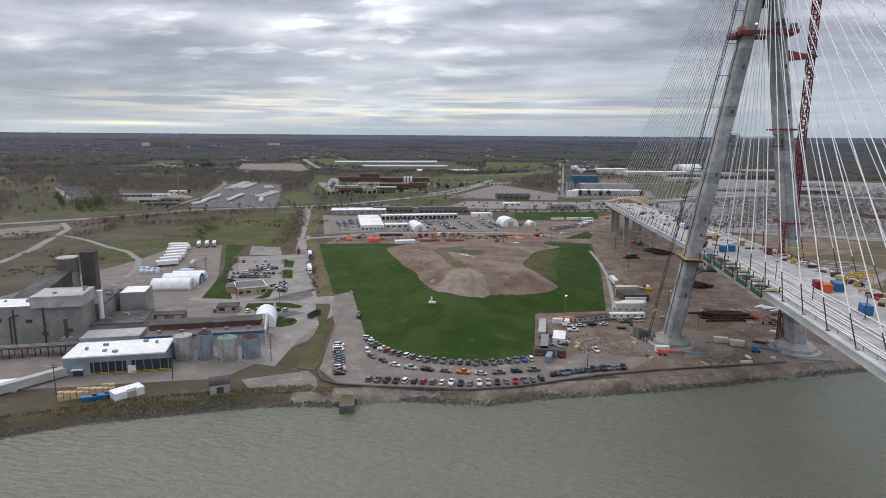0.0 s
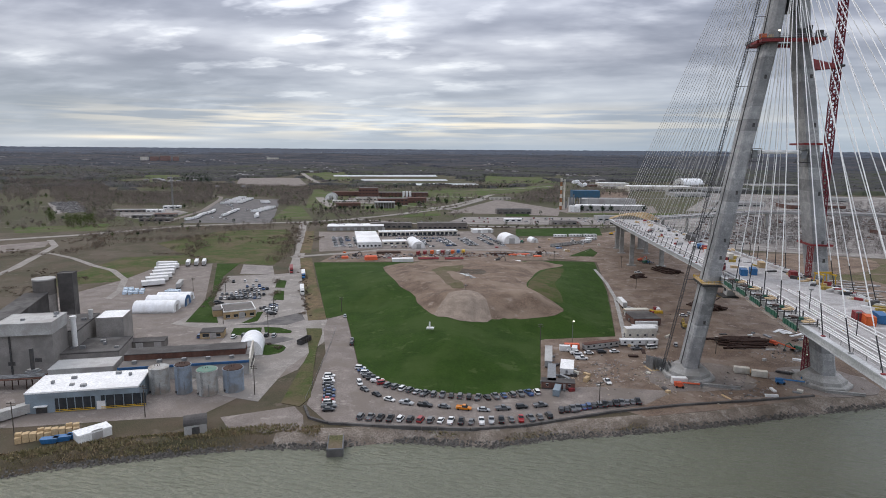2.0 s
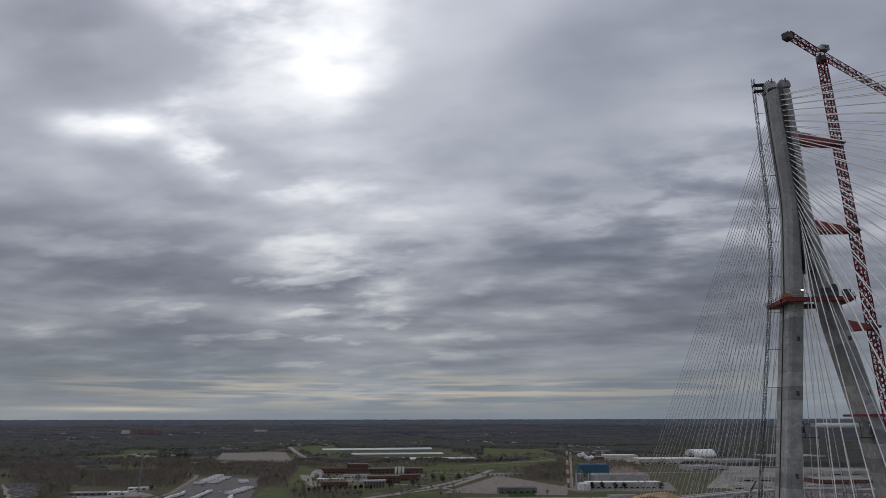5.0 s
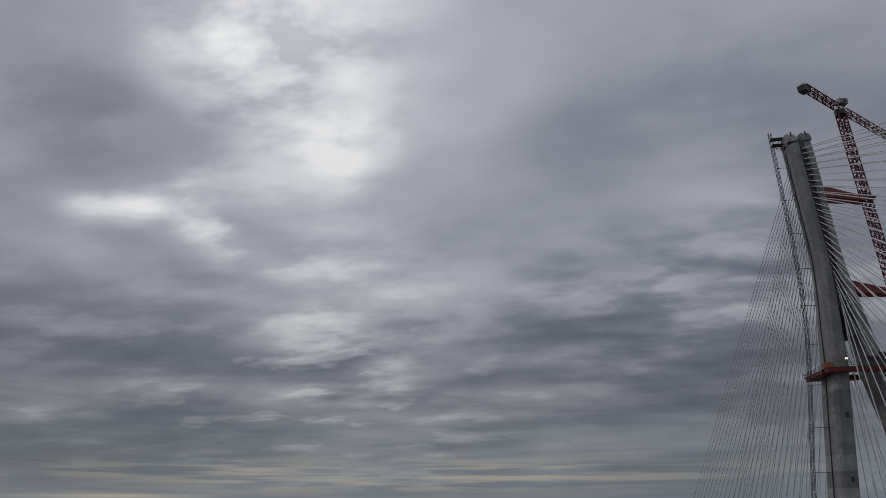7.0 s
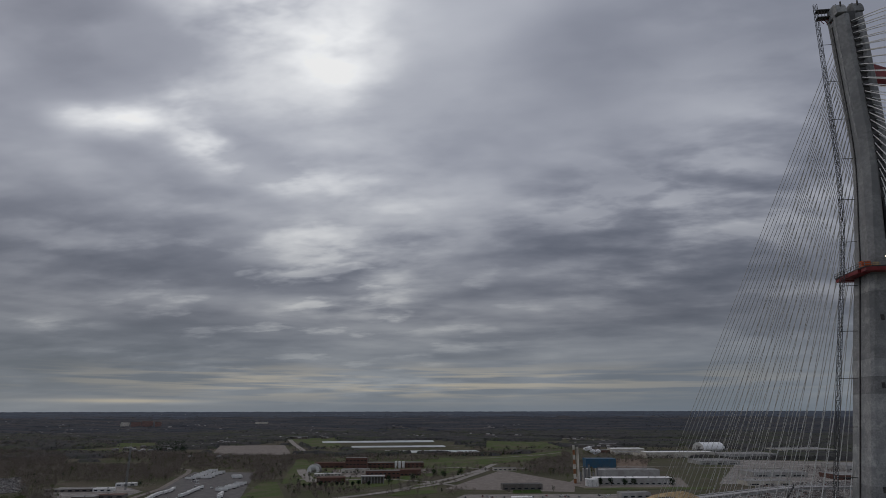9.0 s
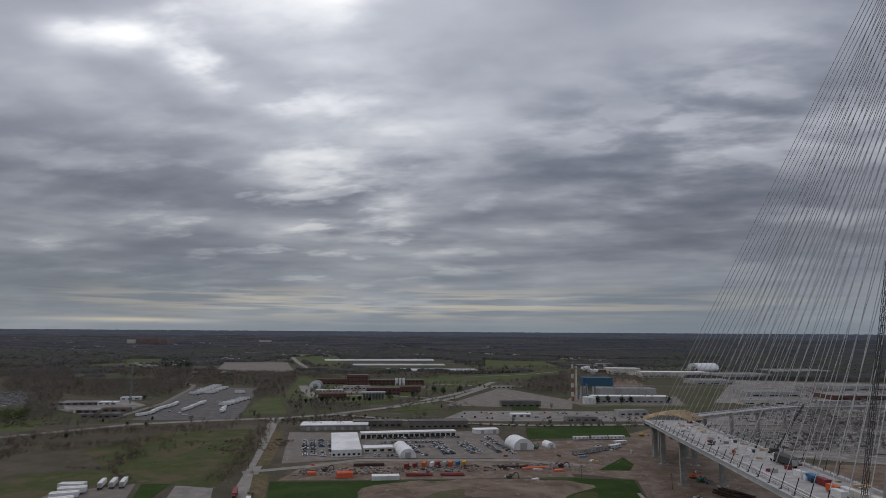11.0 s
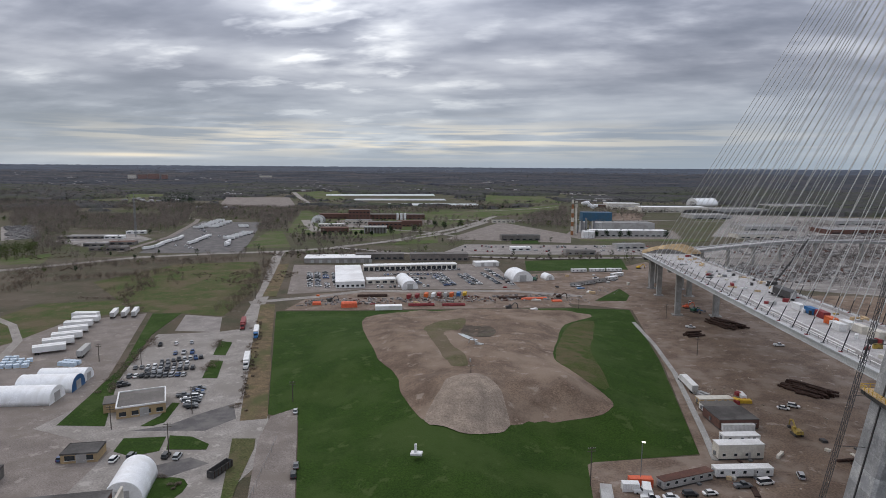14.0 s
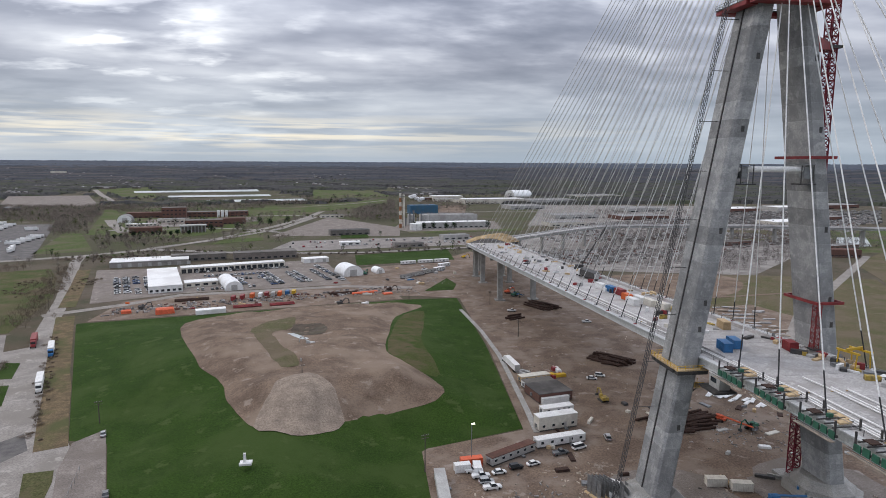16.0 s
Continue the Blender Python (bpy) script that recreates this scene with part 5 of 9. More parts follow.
def lot_row(u0, v0, u1, v1, n, face, keep=0.9):
    for k in range(n):
        if rng.random() < keep:
            u, v = u0 + (u1 - u0) * k / max(1, n - 1), v0 + (v1 - v0) * k / max(1, n - 1)
            x, y = plot(u, v, -186, 540)
            park(rng.choice(["sedan", "suv", "pickup"]), pick(0.42), x, y, TH + face, BIG, 0.1, False)


for u in (13, 19.5):
    lot_row(u, 28, u, 56, 10, 0)
    lot_row(u, 64, u, 90, 9, 0)
lot_row(40, 28, 40, 84, 18, 0)
lot_row(34, 30, 34, 84, 15, 0)
lot_row(26.5, 22, 26.5, 92, 16, 0, 0.6)
lot_row(84, 50, 120, 47, 12, math.pi / 2)
lot_row(66, 16, 106, 12, 13, math.pi / 2)
for u in (101, 122, 128, 144, 150, 166):
    lot_row(u, 14 if u > 110 else 24, u, 62 if u > 110 else 50, 17 if u > 110 else 10, 0.15, 0.93)
lot_row(78, 72, 128, 66, 18, math.pi / 2)
lot_row(74, 95, 150, 88, 26, math.pi / 2)
lot_row(176, 4, 176, 88, 30, 0.15, 0.85)


# ---------------------------------------------------------------- trailers, containers, trucks
def office_trailer(x, y, turn, L, W=3.2, H=3.1, wall="cream", roof="white", windows=4, label="cream site office trailer with small windows", z=0.1):
    th = thing("office_trailer", label, "site trailer", x, y, z, turn, "site trailers")
    part("body", Mesh().box(0, 0, 0.55, L, W, H - 0.75), wall, th)
    part("roof", Mesh().box(0, 0, H - 0.2, L + 0.2, W + 0.2, 0.2), roof, th)
    part("skirt", Mesh().box(0, 0, 0, L - 0.3, W - 0.3, 0.55), "darksteel", th)
    for k in range(windows):
        xx = -L / 2 + L * (k + 0.5) / windows
        wn = part("window", Mesh().box(xx, -W / 2 - 0.02, 1.45, 1.0, 0.08, 0.9), "glass", th)
        part("frame", Mesh().box(xx, -W / 2 - 0.03, 2.35, 1.16, 0.10, 0.08).box(xx, -W / 2 - 0.03, 1.37, 1.16, 0.10, 0.08), "white", wn)
    part("door", Mesh().box(L * 0.18, -W / 2 - 0.03, 0.6, 0.95, 0.08, 2.0), "greylight", th)
    part("step", Mesh().box(L * 0.18, -W / 2 - 0.7, 0, 1.2, 1.2, 0.5), "galv", th)
    part("air_conditioner", Mesh().box(-L / 2 - 0.25, 0, 1.2, 0.5, 0.9, 1.2), "galv", th)
    return th


a12 = radians(11)
office_trailer(56.2, 298.6, a12, 18.3, label="long white site office trailer with small windows", wall="white", windows=5)
office_trailer(37.3, 291.0, radians(29), 19.0, wall="greylight", roof="brownroof", windows=6, label="grey site office trailer with a rusty brown roof")
office_trailer(59.0, 311.5, a12, 15.5, W=4.2, H=5.4, windows=4, label="two-storey cream site office block")
office_trailer(63.5, 324.0, a12, 13.0, W=3.6, H=3.0, windows=3, wall="white", label="white site office trailer")
office_trailer(65.5, 341.0, a12, 15.0, W=13, H=4.0, wall="redbrick", roof="darkroof", windows=5, label="dark-roofed red site office")
office_trailer(64.5, 352.0, a12, 13.5, W=5, H=3.2, wall="white", roof="tarroof", windows=4, label="white site office trailer with a flat grey roof")
office_trailer(65.0, 359.5, a12, 14.0, W=4, H=3.0, wall="timber", roof="cream", windows=3, label="tan site office trailer")
for x, y in ((36, 682), (53, 687), (69, 691)):
    office_trailer(x, y, radians(14), 14.5, wall="white", windows=4, label="white site office trailer in a row")
for x, y, a in ((29, 612, 42), (40, 622, 42), (51, 633, 42), (61, 645, 42), (68, 665, 35)):
    office_trailer(x, y, radians(a), 13, wall="greylight" if y < 640 else "white", roof="tarroof" if y < 640 else "roofwhite", windows=3, label="pale works trailer in a slanting row")
office_trailer(12.6, 246, radians(88), 20, wall="bluegrey", roof="galv", windows=5, label="blue-grey trailer with a curved metal roof")
office_trailer(12.0, 270, radians(88), 22, wall="greylight", roof="greylight", windows=5, label="long light grey site trailer with a grey roof")
office_trailer(19.5, 256.5, radians(85), 12, W=5.5, wall="white", roof="roofwhite", windows=2, label="white site office with a bright white roof")
office_trailer(14.8, 236.5, radians(0), 13, W=4.5, wall="redbrick", roof="darkroof", windows=3, label="dark-roofed red site hut")


def container(x, y, turn, L=6.1, colour="blue", z=0.1, word="", H=2.6, where="on the works yard"):
    th = thing("shipping_container", f"{word or colour} steel shipping container {where}", "container", x, y, z, turn, "shipping containers")
    n = int(L / 0.5)
    side = []
    for k in range(n):
        u = -L / 2 + 0.1 + (L - 0.2) * k / n
        q = (L - 0.2) / n
        side += [(u, 1.14), (u + 0.2 * q, 1.21), (u + 0.55 * q, 1.21), (u + 0.75 * q, 1.14)]
    outline = [(px, -qy) for px, qy in side] + [(L / 2 - 0.1, -1.14), (L / 2 - 0.1, 1.14)] + side[::-1]
    g = Mesh().prism(outline, 0.1, H - 0.1)
    part("box", g, colour, th)
    part("roof", Mesh().box(0, 0, H - 0.08, L, 2.44, 0.08), colour, th)
    for s in (-0.6, 0.6):
        d = part("door", Mesh().box(L / 2 + 0.01, s, 0.15, 0.06, 1.14, H - 0.3), colour, th)
        part("lock_rod", Mesh().rod((L / 2 + 0.07, s * 0.6, 0.2), (L / 2 + 0.07, s * 0.6, H - 0.2), 0.03), "galv", d)
    for sx in (-1, 1):
        for sy in (-1, 1):
            part("corner_post", Mesh().box(sx * (L / 2 - 0.07), sy * 1.17, 0, 0.18, 0.18, H), colour, th)
    return th


container(20, 284, radians(5), 5, "white")
container(24.5, 282.8, radians(85), 5, "white")
container(23.5, 287.5, radians(5), 7, "tarp", word="orange-red")
container(14.2, 230.5, radians(80), 7, "bluegrey", word="blue-grey")
container(66, 334, a12, 12, "white")
for x, y, c, a in ((-97, 541, "redsteel", 1.2), (-91.5, 544, "redsteel", 1.2), (-85.5, 548, "orange", 1.2), (-80, 549, "white", 1.2), (-76, 551, "redsteel", 1.2), (-71.5, 552, "greylight", 1.2), (-67, 553, "orange", 1.2), (-62, 555, "blue", 1.2), (-57.5, 556, "yellow", 1.2)):
    container(x, y, TH + a, 6.1, c, word={"redsteel": "red", "greylight": "grey"}.get(c, c), where="in a row beside the access road", H=3.0)
container(-117, 612, TH, 9, "blue", where="beside the fabric shelters")
for x, y, c in ((101.4, 384.5, "white"), (102.8, 376, "blue"), (103.5, 368, "redsteel"), (100.9, 354.5, "orange"), (103.4, 349, "white"), (104.3, 341.5, "cream"), (105.6, 333.5, "cream"), (98.5, 345, "white")):
    x, y = 0.945 * x, 0.945 * y
    container(x, y, radians(96), 5.8, c, deck_z(y) + 0.03, word={"redsteel": "red"}.get(c, c), where="on the bridge deck")
for x, y, c, L in ((93.5, 273.5, "blue", 5), (98.4, 276.5, "blue", 5), (87.4, 283.0, "redsteel", 4), (112.5, 271, "redsteel", 4), (110, 300, "timber", 5), (102.0, 196.5, "redsteel", 4), (102.8, 192.2, "orange", 4), (107.6, 195.5, "blue", 6), (102.1, 166, "blue", 4)):
    x, y = 0.945 * x, 0.945 * y
    container(x, y, radians(80), L, c, deck_z(y) + 0.03, word={"redsteel": "red"}.get(c, c), where="on the bridge deck")
container(93.5, 266, radians(-10), 6, "cream", word="cream")
container(99.5, 262.5, radians(-12), 6, "cream", word="cream")
container(64, 249, radians(5), 6, "white", where="beside the pylon footing")


def semi_trailer(x, y, turn, colour="white", cab="", z=0.1, where="standing in the yard"):
    th = thing("semi_trailer" if not cab else "articulated_truck", f"{colour if isinstance(colour, str) else 'white'} box semi-trailer {where}" if not cab else f"white box truck with a {cab} cab {where}", "trailer" if not cab else "truck", x, y, z, turn, "semi-trailers")
    part("box", Mesh().box(0, 0, 1.15, 14.6, 2.6, 2.85), colour, th)
    part("frame", Mesh().box(0, 0, 0.9, 14.2, 1.1, 0.25), "darksteel", th)
    part("rear_door", Mesh().box(-7.33, 0, 1.25, 0.06, 2.4, 2.6), "greylight", th)
    for xx in (-5.9, -4.7):
        for s in (-1, 1):
            part("wheel", Mesh().rod((xx, s * 0.75, 0.5), (xx, s * 1.28, 0.5), 0.5, 10), "rubber", th)
    for s in (-1, 1):
        part("landing_leg", Mesh().box(3.6, s * 0.8, 0, 0.16, 0.16, 1.0), "darksteel", th)
    if cab:
        c = part("cab", Mesh().loft([ring(7.9, 1.2, 0.7, 3.5, 0.2), ring(9.3, 1.2, 0.7, 3.3, 0.2), ring(9.9, 1.15, 0.7, 1.9, 0.2), ring(11.2, 1.0, 0.7, 1.8, 0.2)]), cab if cab != "white" else "white", th)
        part("windscreen", Mesh().box(9.72, 0, 1.95, 0.35, 2.0, 0.95), "glass", c)
        for xx in (8.2, 10.6):
            for s in (-1, 1):
                part("wheel", Mesh().rod((xx, s * 0.75, 0.5), (xx, s * 1.22, 0.5), 0.5, 10), "rubber", th)
    return th


sa = radians(38)
for (x0, y0), (x1, y1) in (((-259.2, 375.8), (-246.8, 385.6)), ((-263.5, 388.1), (-252.2, 397.4)), ((-268, 399.3), (-255.3, 408.2)), ((-272.8, 411.3), (-262.3, 420.3)), ((-280, 424), (-267, 431)), ((-284.9, 435.1), (-269.3, 441.8)), ((-292, 446), (-277, 449.5))):
    for side in (-1.6, 1.6):
        an = math.atan2(y1 - y0, x1 - x0)
        semi_trailer((x0 + x1) / 2 + side * math.sin(an), (y0 + y1) / 2 - side * math.cos(an), an, "white", where="parked in a row on the yard")
for x, y in ((-271, 456), (-265.5, 459), (-260, 461)):
    semi_trailer(x, y, radians(115), "white", where="parked at the end of the yard")
semi_trailer(-233, 380, radians(112), "greylight", where="standing open on the yard")
semi_trailer(-180, 447, radians(-68), "redsteel", "redsteel", where="waiting on the road")
semi_trailer(-164, 430, radians(-68), "white", "blue", where="waiting on the road")
semi_trailer(-146, 380, radians(-68), "white", "white", where="waiting on the road")
semi_trailer(59.5, 377, radians(95), "white", "white", where="standing beside the drain")
for y, x in ((416, 107.7), (421, 110)):
    x, y = 0.945 * x, 0.945 * y
    semi_trailer(x, y, radians(97), "darksteel", "white", deck_z(y) + 0.05, "on the bridge deck")
th = thing("dump_bin", "dark steel roll-off bin beside the gate", "bin", -105.5, 276, 0.1, radians(78))
part("tub", Mesh().box(0, 0, 0.3, 9, 2.5, 0.3).box(0, 1.2, 0.3, 9, 0.12, 2.2).box(0, -1.2, 0.3, 9, 0.12, 2.2).box(4.4, 0, 0.3, 0.12, 2.4, 2.2).box(-4.4, 0, 0.3, 0.12, 2.4, 2.2), "darksteel", th)
for k in range(6):
    part("rib", Mesh().box(-4 + 1.6 * k, -1.3, 0.3, 0.16, 0.16, 2.2), "rust", th)


def excavator(x, y, turn, colour="orange", z=0.1, label="", boom=1.0):
    th = thing("excavator", label or f"{colour} tracked excavator on the dirt yard", "excavator", x, y, z, turn, "earth-moving machines")
    for s in (-1, 1):
        part("track", Mesh().loft([[(-2.0, s * 1.2 - 0.3, 0.2), (-2.0, s * 1.2 + 0.3, 0.2), (-2.0, s * 1.2 + 0.3, 0.7), (-2.0, s * 1.2 - 0.3, 0.7)], [(-1.6, s * 1.2 - 0.3, 0), (-1.6, s * 1.2 + 0.3, 0), (-1.6, s * 1.2 + 0.3, 0.95), (-1.6, s * 1.2 - 0.3, 0.95)],
                                   [(1.6, s * 1.2 - 0.3, 0), (1.6, s * 1.2 + 0.3, 0), (1.6, s * 1.2 + 0.3, 0.95), (1.6, s * 1.2 - 0.3, 0.95)], [(2.0, s * 1.2 - 0.3, 0.2), (2.0, s * 1.2 + 0.3, 0.2), (2.0, s * 1.2 + 0.3, 0.7), (2.0, s * 1.2 - 0.3, 0.7)]]), "darksteel", th)
    part("body", Mesh().box(-0.6, 0, 1.0, 3.4, 2.6, 1.2, taper=0.93), colour, th)
    c = part("cab", Mesh().box(0.6, 0.75, 1.0, 1.5, 1.1, 2.0, taper=0.88), colour, th)
    part("window", Mesh().box(1.28, 0.75, 1.8, 0.08, 0.9, 0.9), "glass", c)
    part("boom", Mesh().beam((1.0, -0.2, 1.6), (3.6, -0.2, 4.2 * boom), 0.5).beam((3.6, -0.2, 4.2 * boom), (5.4, -0.2, 3.6 * boom), 0.45), colour, th)
    part("stick", Mesh().beam((5.4, -0.2, 3.6 * boom), (6.0, -0.2, 1.2), 0.35), colour, th)
    part("bucket", Mesh().box(5.9, -0.2, 0.3, 0.9, 1.2, 0.9, taper=0.7), "darksteel", th)
    return th


for x, y, a, c in ((98, 541, 20, "tarp"), (100, 530, -60, "green"), (86, 333, 95, "yellowdull"), (95, 713, 10, "yellow"), (-150, 520, 30, "darksteel"), (12, 560, 0, "rust"), (-5, 630, 70, "green"), (129, 301, 200, "green")):
    excavator(x, y, radians(a), c)
excavator(-34, 392, radians(150), "greylight", 9.6, "pale tracked excavator on the soil heap")
excavator(-23, 512, radians(20), "darksteel", 1.6, "dark tracked excavator beside the soil heap")


def boom_lift(x, y, turn, colour, z=0.1, reach=9.0):
    th = thing("boom_lift", f"{'orange-red' if colour == 'tarp' else colour} folded boom lift on the yard", "boom lift", x, y, z, turn, "boom lifts")
    part("chassis", Mesh().box(0, 0, 0.5, 3.2, 2.2, 0.8), colour, th)
    part("turret", Mesh().box(-0.5, 0, 1.3, 2.6, 1.6, 1.0), colour, th)
    part("boom", Mesh().beam((-1.4, 0, 2.2), (reach, 0, 1.6), 0.5), colour, th)
    part("basket", Mesh().box(reach + 0.6, 0, 0.9, 1.0, 2.2, 0.15).box(reach + 0.6, 1.05, 0.9, 1.0, 0.08, 1.1).box(reach + 0.6, -1.05, 0.9, 1.0, 0.08, 1.1), "galv", th)
    for xx in (-1.2, 1.2):
        for s in (-1, 1):
            part("wheel", Mesh().rod((xx, s * 0.9, 0.5), (xx, s * 1.3, 0.5), 0.5, 10), "rubber", th)


boom_lift(63, 244.5, radians(3), "tarp", reach=8)
boom_lift(105, 255, radians(-5), "blue")
boom_lift(116, 258, radians(-30), "blue", reach=7)
boom_lift(101.5, 532, radians(-50), "blue", reach=6)
boom_lift(122, 309, radians(-60), "tarp", reach=12)

# ---------------------------------------------------------------- buildings
def block(name, label, category, x, y, turn, w, d, h, wall="grey", roof="tarroof", z=0.0, windows=0, floors=1, doors=0, parapet=0.5, kindly="", vents=0, group="", lip=0.25):
    """A flat-roofed building: w across, d deep, its front towards -v."""
    th = thing(name, label, category, x, y, z, turn, group)
    part("wall", Mesh().box(0, 0, -0.3, w, d, h + 0.3), wall, th)
    part("roof", Mesh().box(0, 0, h, w - 0.1, d - 0.1, 0.15), roof, th)
    if parapet:
        for sx, sy, bw, bd in ((0, -1, w + lip, lip), (0, 1, w + lip, lip), (-1, 0, lip, d - lip), (1, 0, lip, d - lip)):
            part("parapet", Mesh().box(sx * (w / 2), sy * (d / 2), h - 0.3, bw, bd, 0.3 + parapet), wall if parapet > 0.3 else roof, th)
    for fl in range(floors):
        for k in range(windows):
            xx = -w / 2 + w * (k + 0.5) / windows
            zz = 1.0 + fl * (h / floors)
            wn = part("window", Mesh().box(xx, -d / 2 - 0.03, zz, w / windows * 0.55, 0.12, min(1.6, h / floors * 0.5)), "glass", th)
            if windows * floors <= 40 and y < 700:
                part("sill", Mesh().box(xx, -d / 2 - 0.09, zz - 0.12, w / windows * 0.6, 0.2, 0.1), "white", wn)
    for k in range(doors):
        xx = -w / 2 + w * (k + 0.5) / doors + w * 0.06
        part("door", Mesh().box(xx, -d / 2 - 0.05, 0, 3.2, 0.14, 3.4), "greylight", th)
    for k in range(vents):
        xx, yy = rng.uniform(-0.42, 0.42) * w, rng.uniform(-0.4, 0.4) * d
        part("roof_vent", Mesh().box(xx, yy, h + 0.15, rng.uniform(0.8, 2.2), rng.uniform(0.8, 1.8), rng.uniform(0.6, 1.3)), "galv", th)
    return th


def quonset(name, label, x, y, turn, L, W, H, material="fabric", ribs=8, z=0.0, door=True, ends=("white", "white")):
    """Half-round shelter lying along its local x."""
    th = thing(name, label, "fabric shelter", x, y, z, turn, "fabric shelters")
    n = 14

    def arc(xx, k=1.0):
        return [(xx, -W / 2 * k * math.cos(math.pi * i / n), H * k * math.sin(math.pi * i / n) ** 0.8) for i in range(n + 1)]

    for r in range(ribs):
        x0, x1 = -L / 2 + L * r / ribs, -L / 2 + L * (r + 1) / ribs
        g = Mesh()
        g.loft([arc(x0), arc((x0 * 0.75 + x1 * 0.25), 0.993), arc((x0 + x1) / 2, 0.988), arc((x0 * 0.25 + x1 * 0.75), 0.993), arc(x1)], True)
        part("fabric_panel", g, material, th)
    for s in (-1, 1):
        part("end_wall", Mesh().loft([arc(s * (L / 2 - 0.1), 0.985), arc(s * (L / 2 + 0.06), 0.985)]), ends[0 if s < 0 else 1], th)
    if door:
        for s in (-1, 1):
            part("door", Mesh().box(s * (L / 2 + 0.1), 0, 0, 0.12, W * 0.34, H * 0.62), "greylight", th)
    return th


# ------------------------------------------------ the plant by the river
shed = block("process_shed", "blue-grey steel shed with a white roof and open glazed bays", "industrial building", -158.4, 196.5, TH, 37.0, 18.0, 7.6, "bluegrey", "roofwhite", parapet=0.25, vents=6)
for k, (u, w) in enumerate(((-2.5, 13), (13.5, 15))):
    bay = part("glazed_bay", Mesh().box(u, -9.05, 0.6, w, 0.2, 4.6), "glass", shed, "wide glazed bay showing dark machinery")
    for j in range(5):
        part("mullion", Mesh().box(u - w / 2 + w * (j + 0.5) / 5, -9.22, 0.6, 0.25, 0.18, 4.6), "bluegrey", bay)
    part("safety_rail", Mesh().box(u, -9.5, 0.4, w, 0.12, 0.25).box(u, -9.5, 1.0, w, 0.12, 0.15), "yellow", bay)
part("roller_door", Mesh().box(6.0, -9.1, 0, 3.0, 0.2, 3.2), "white", shed, "white roller door")
part("roller_door", Mesh().box(-13.5, -9.1, 0, 3.6, 0.2, 2.6), "darksteel", shed, "half-open dark roller door")
part("lean_to", Mesh().box(-13.5, -9.7, 2.7, 4.2, 1.4, 0.25), "white", shed)
st = thing("flue_stack", "dark steel flue stack with a base frame", "chimney", -186.5, 201.5, 7.7)
part("pipe", Mesh().rod((0, 0, 0), (0, 0, 9.5), 0.75, 14), "darksteel", st)
part("base_frame", Mesh().box(0, 0, 0, 4.5, 3.5, 0.5).box(0, 0, 0.5, 3.4, 2.6, 0.7), "galv", st)


def tank(x, y, r, h, colour, label, top="tank", dome=False):
    th = thing("storage_tank", label, "storage tank", x, y, 0, 0, "storage tanks")
    nb = max(3, int(h / 2.4))
    for k in range(nb):
        part("shell_course", Mesh().cyl(0, 0, h * k / nb, r - 0.01 * (k % 2), h / nb - 0.02, 28), colour, th)
    part("rim", Mesh().cyl(0, 0, h, r + 0.12, 0.25, 28), colour, th)
    part("top", Mesh().cyl(0, 0, h + 0.25, r - 0.15, 0.25, 28, r * (0.25 if dome else 0.9)), top, th)
    g = Mesh()
    for s in (-0.3, 0.3):
        g.beam((s, -r - 0.25, 0), (s, -r - 0.25, h + 1), 0.08)
    for k in range(int(h / 0.5)):
        g.beam((-0.3, -r - 0.25, 0.4 + k * 0.5), (0.3, -r - 0.25, 0.4 + k * 0.5), 0.06)
    part("ladder", g, "galv", th)
    part("pipe", Mesh().rod((r * 0.6, -r * 0.9, 0.4), (r * 0.6, -r * 0.9, h * 0.5), 0.14), "galv", th)
    part("manhole", Mesh().rod((-r * 0.5, -r * 0.83, 1.0), (-r * 0.55, -r * 0.93, 1.0), 0.4, 10), "darksteel", th)
    for k in range(3):
        part("roof_pipe", Mesh().rod((-r * 0.4 + k * 0.9, 0.2 * k, h + 0.3), (-r * 0.4 + k * 0.9, 0.2 * k, h + 1.1), 0.12), "rust", th)
    return th


tank(-138.6, 208.5, 3.7, 9.8, "tank", "pale grey stained steel tank with a low cone top", dome=True)
tank(-129.2, 209.5, 3.1, 10.9, "tankblue", "tall blue-grey steel tank with a rusty open top", "rust")
tank(-119.6, 210.0, 3.9, 9.4, "tank", "grey stained steel tank with a green top", "tankgreen")
tank(-111.2, 214.5, 3.9, 8.9, "tankblue", "blue-grey steel tank with a rusty top", "rust")

big = block("plant_hall", "large grey steel-clad plant hall with few openings", "industrial building", -221, 219.5, TH, 52, 16, 17.4, "grey", "roofwhite", parapet=0.4, vents=5)
for k in range(3):
    part("pilaster", Mesh().box(-14 + 12 * k, -8.1, 0, 0.7, 0.5, 16.5), "darksteel", big)
for u, z in ((-22, 12), (-8, 11), (4, 10), (20, 5), (-20, 4), (-10, 4), (10, 4)):
    part("louvre", Mesh().box(u, -8.05, z, 2.6, 0.2, 1.6), "darksteel", big)
part("conduit", Mesh().beam((-3.5, -8.3, 1), (-3.5, -8.3, 13), 0.5).beam((-3.5, -8.3, 13), (0, -8.3, 14), 0.5), "darksteel", big, "dark riser pipe")
block("upper_hall", "light grey upper storey of the plant hall", "industrial building", -205, 223.5, TH, 21, 17, 4.6, "greylight", "greylight", 17.45, parapet=0.3, vents=3)
block("rear_hall", "dark grey rear plant hall", "industrial building", -217, 246, TH, 34, 30, 13.0, "grey", "darkroof", parapet=0.3, vents=4)
block("process_tower", "grey clad process tower with a white roof", "industrial building", -196, 262.5, TH, 12, 15, 14, "grey", "roofwhite", parapet=0.4)
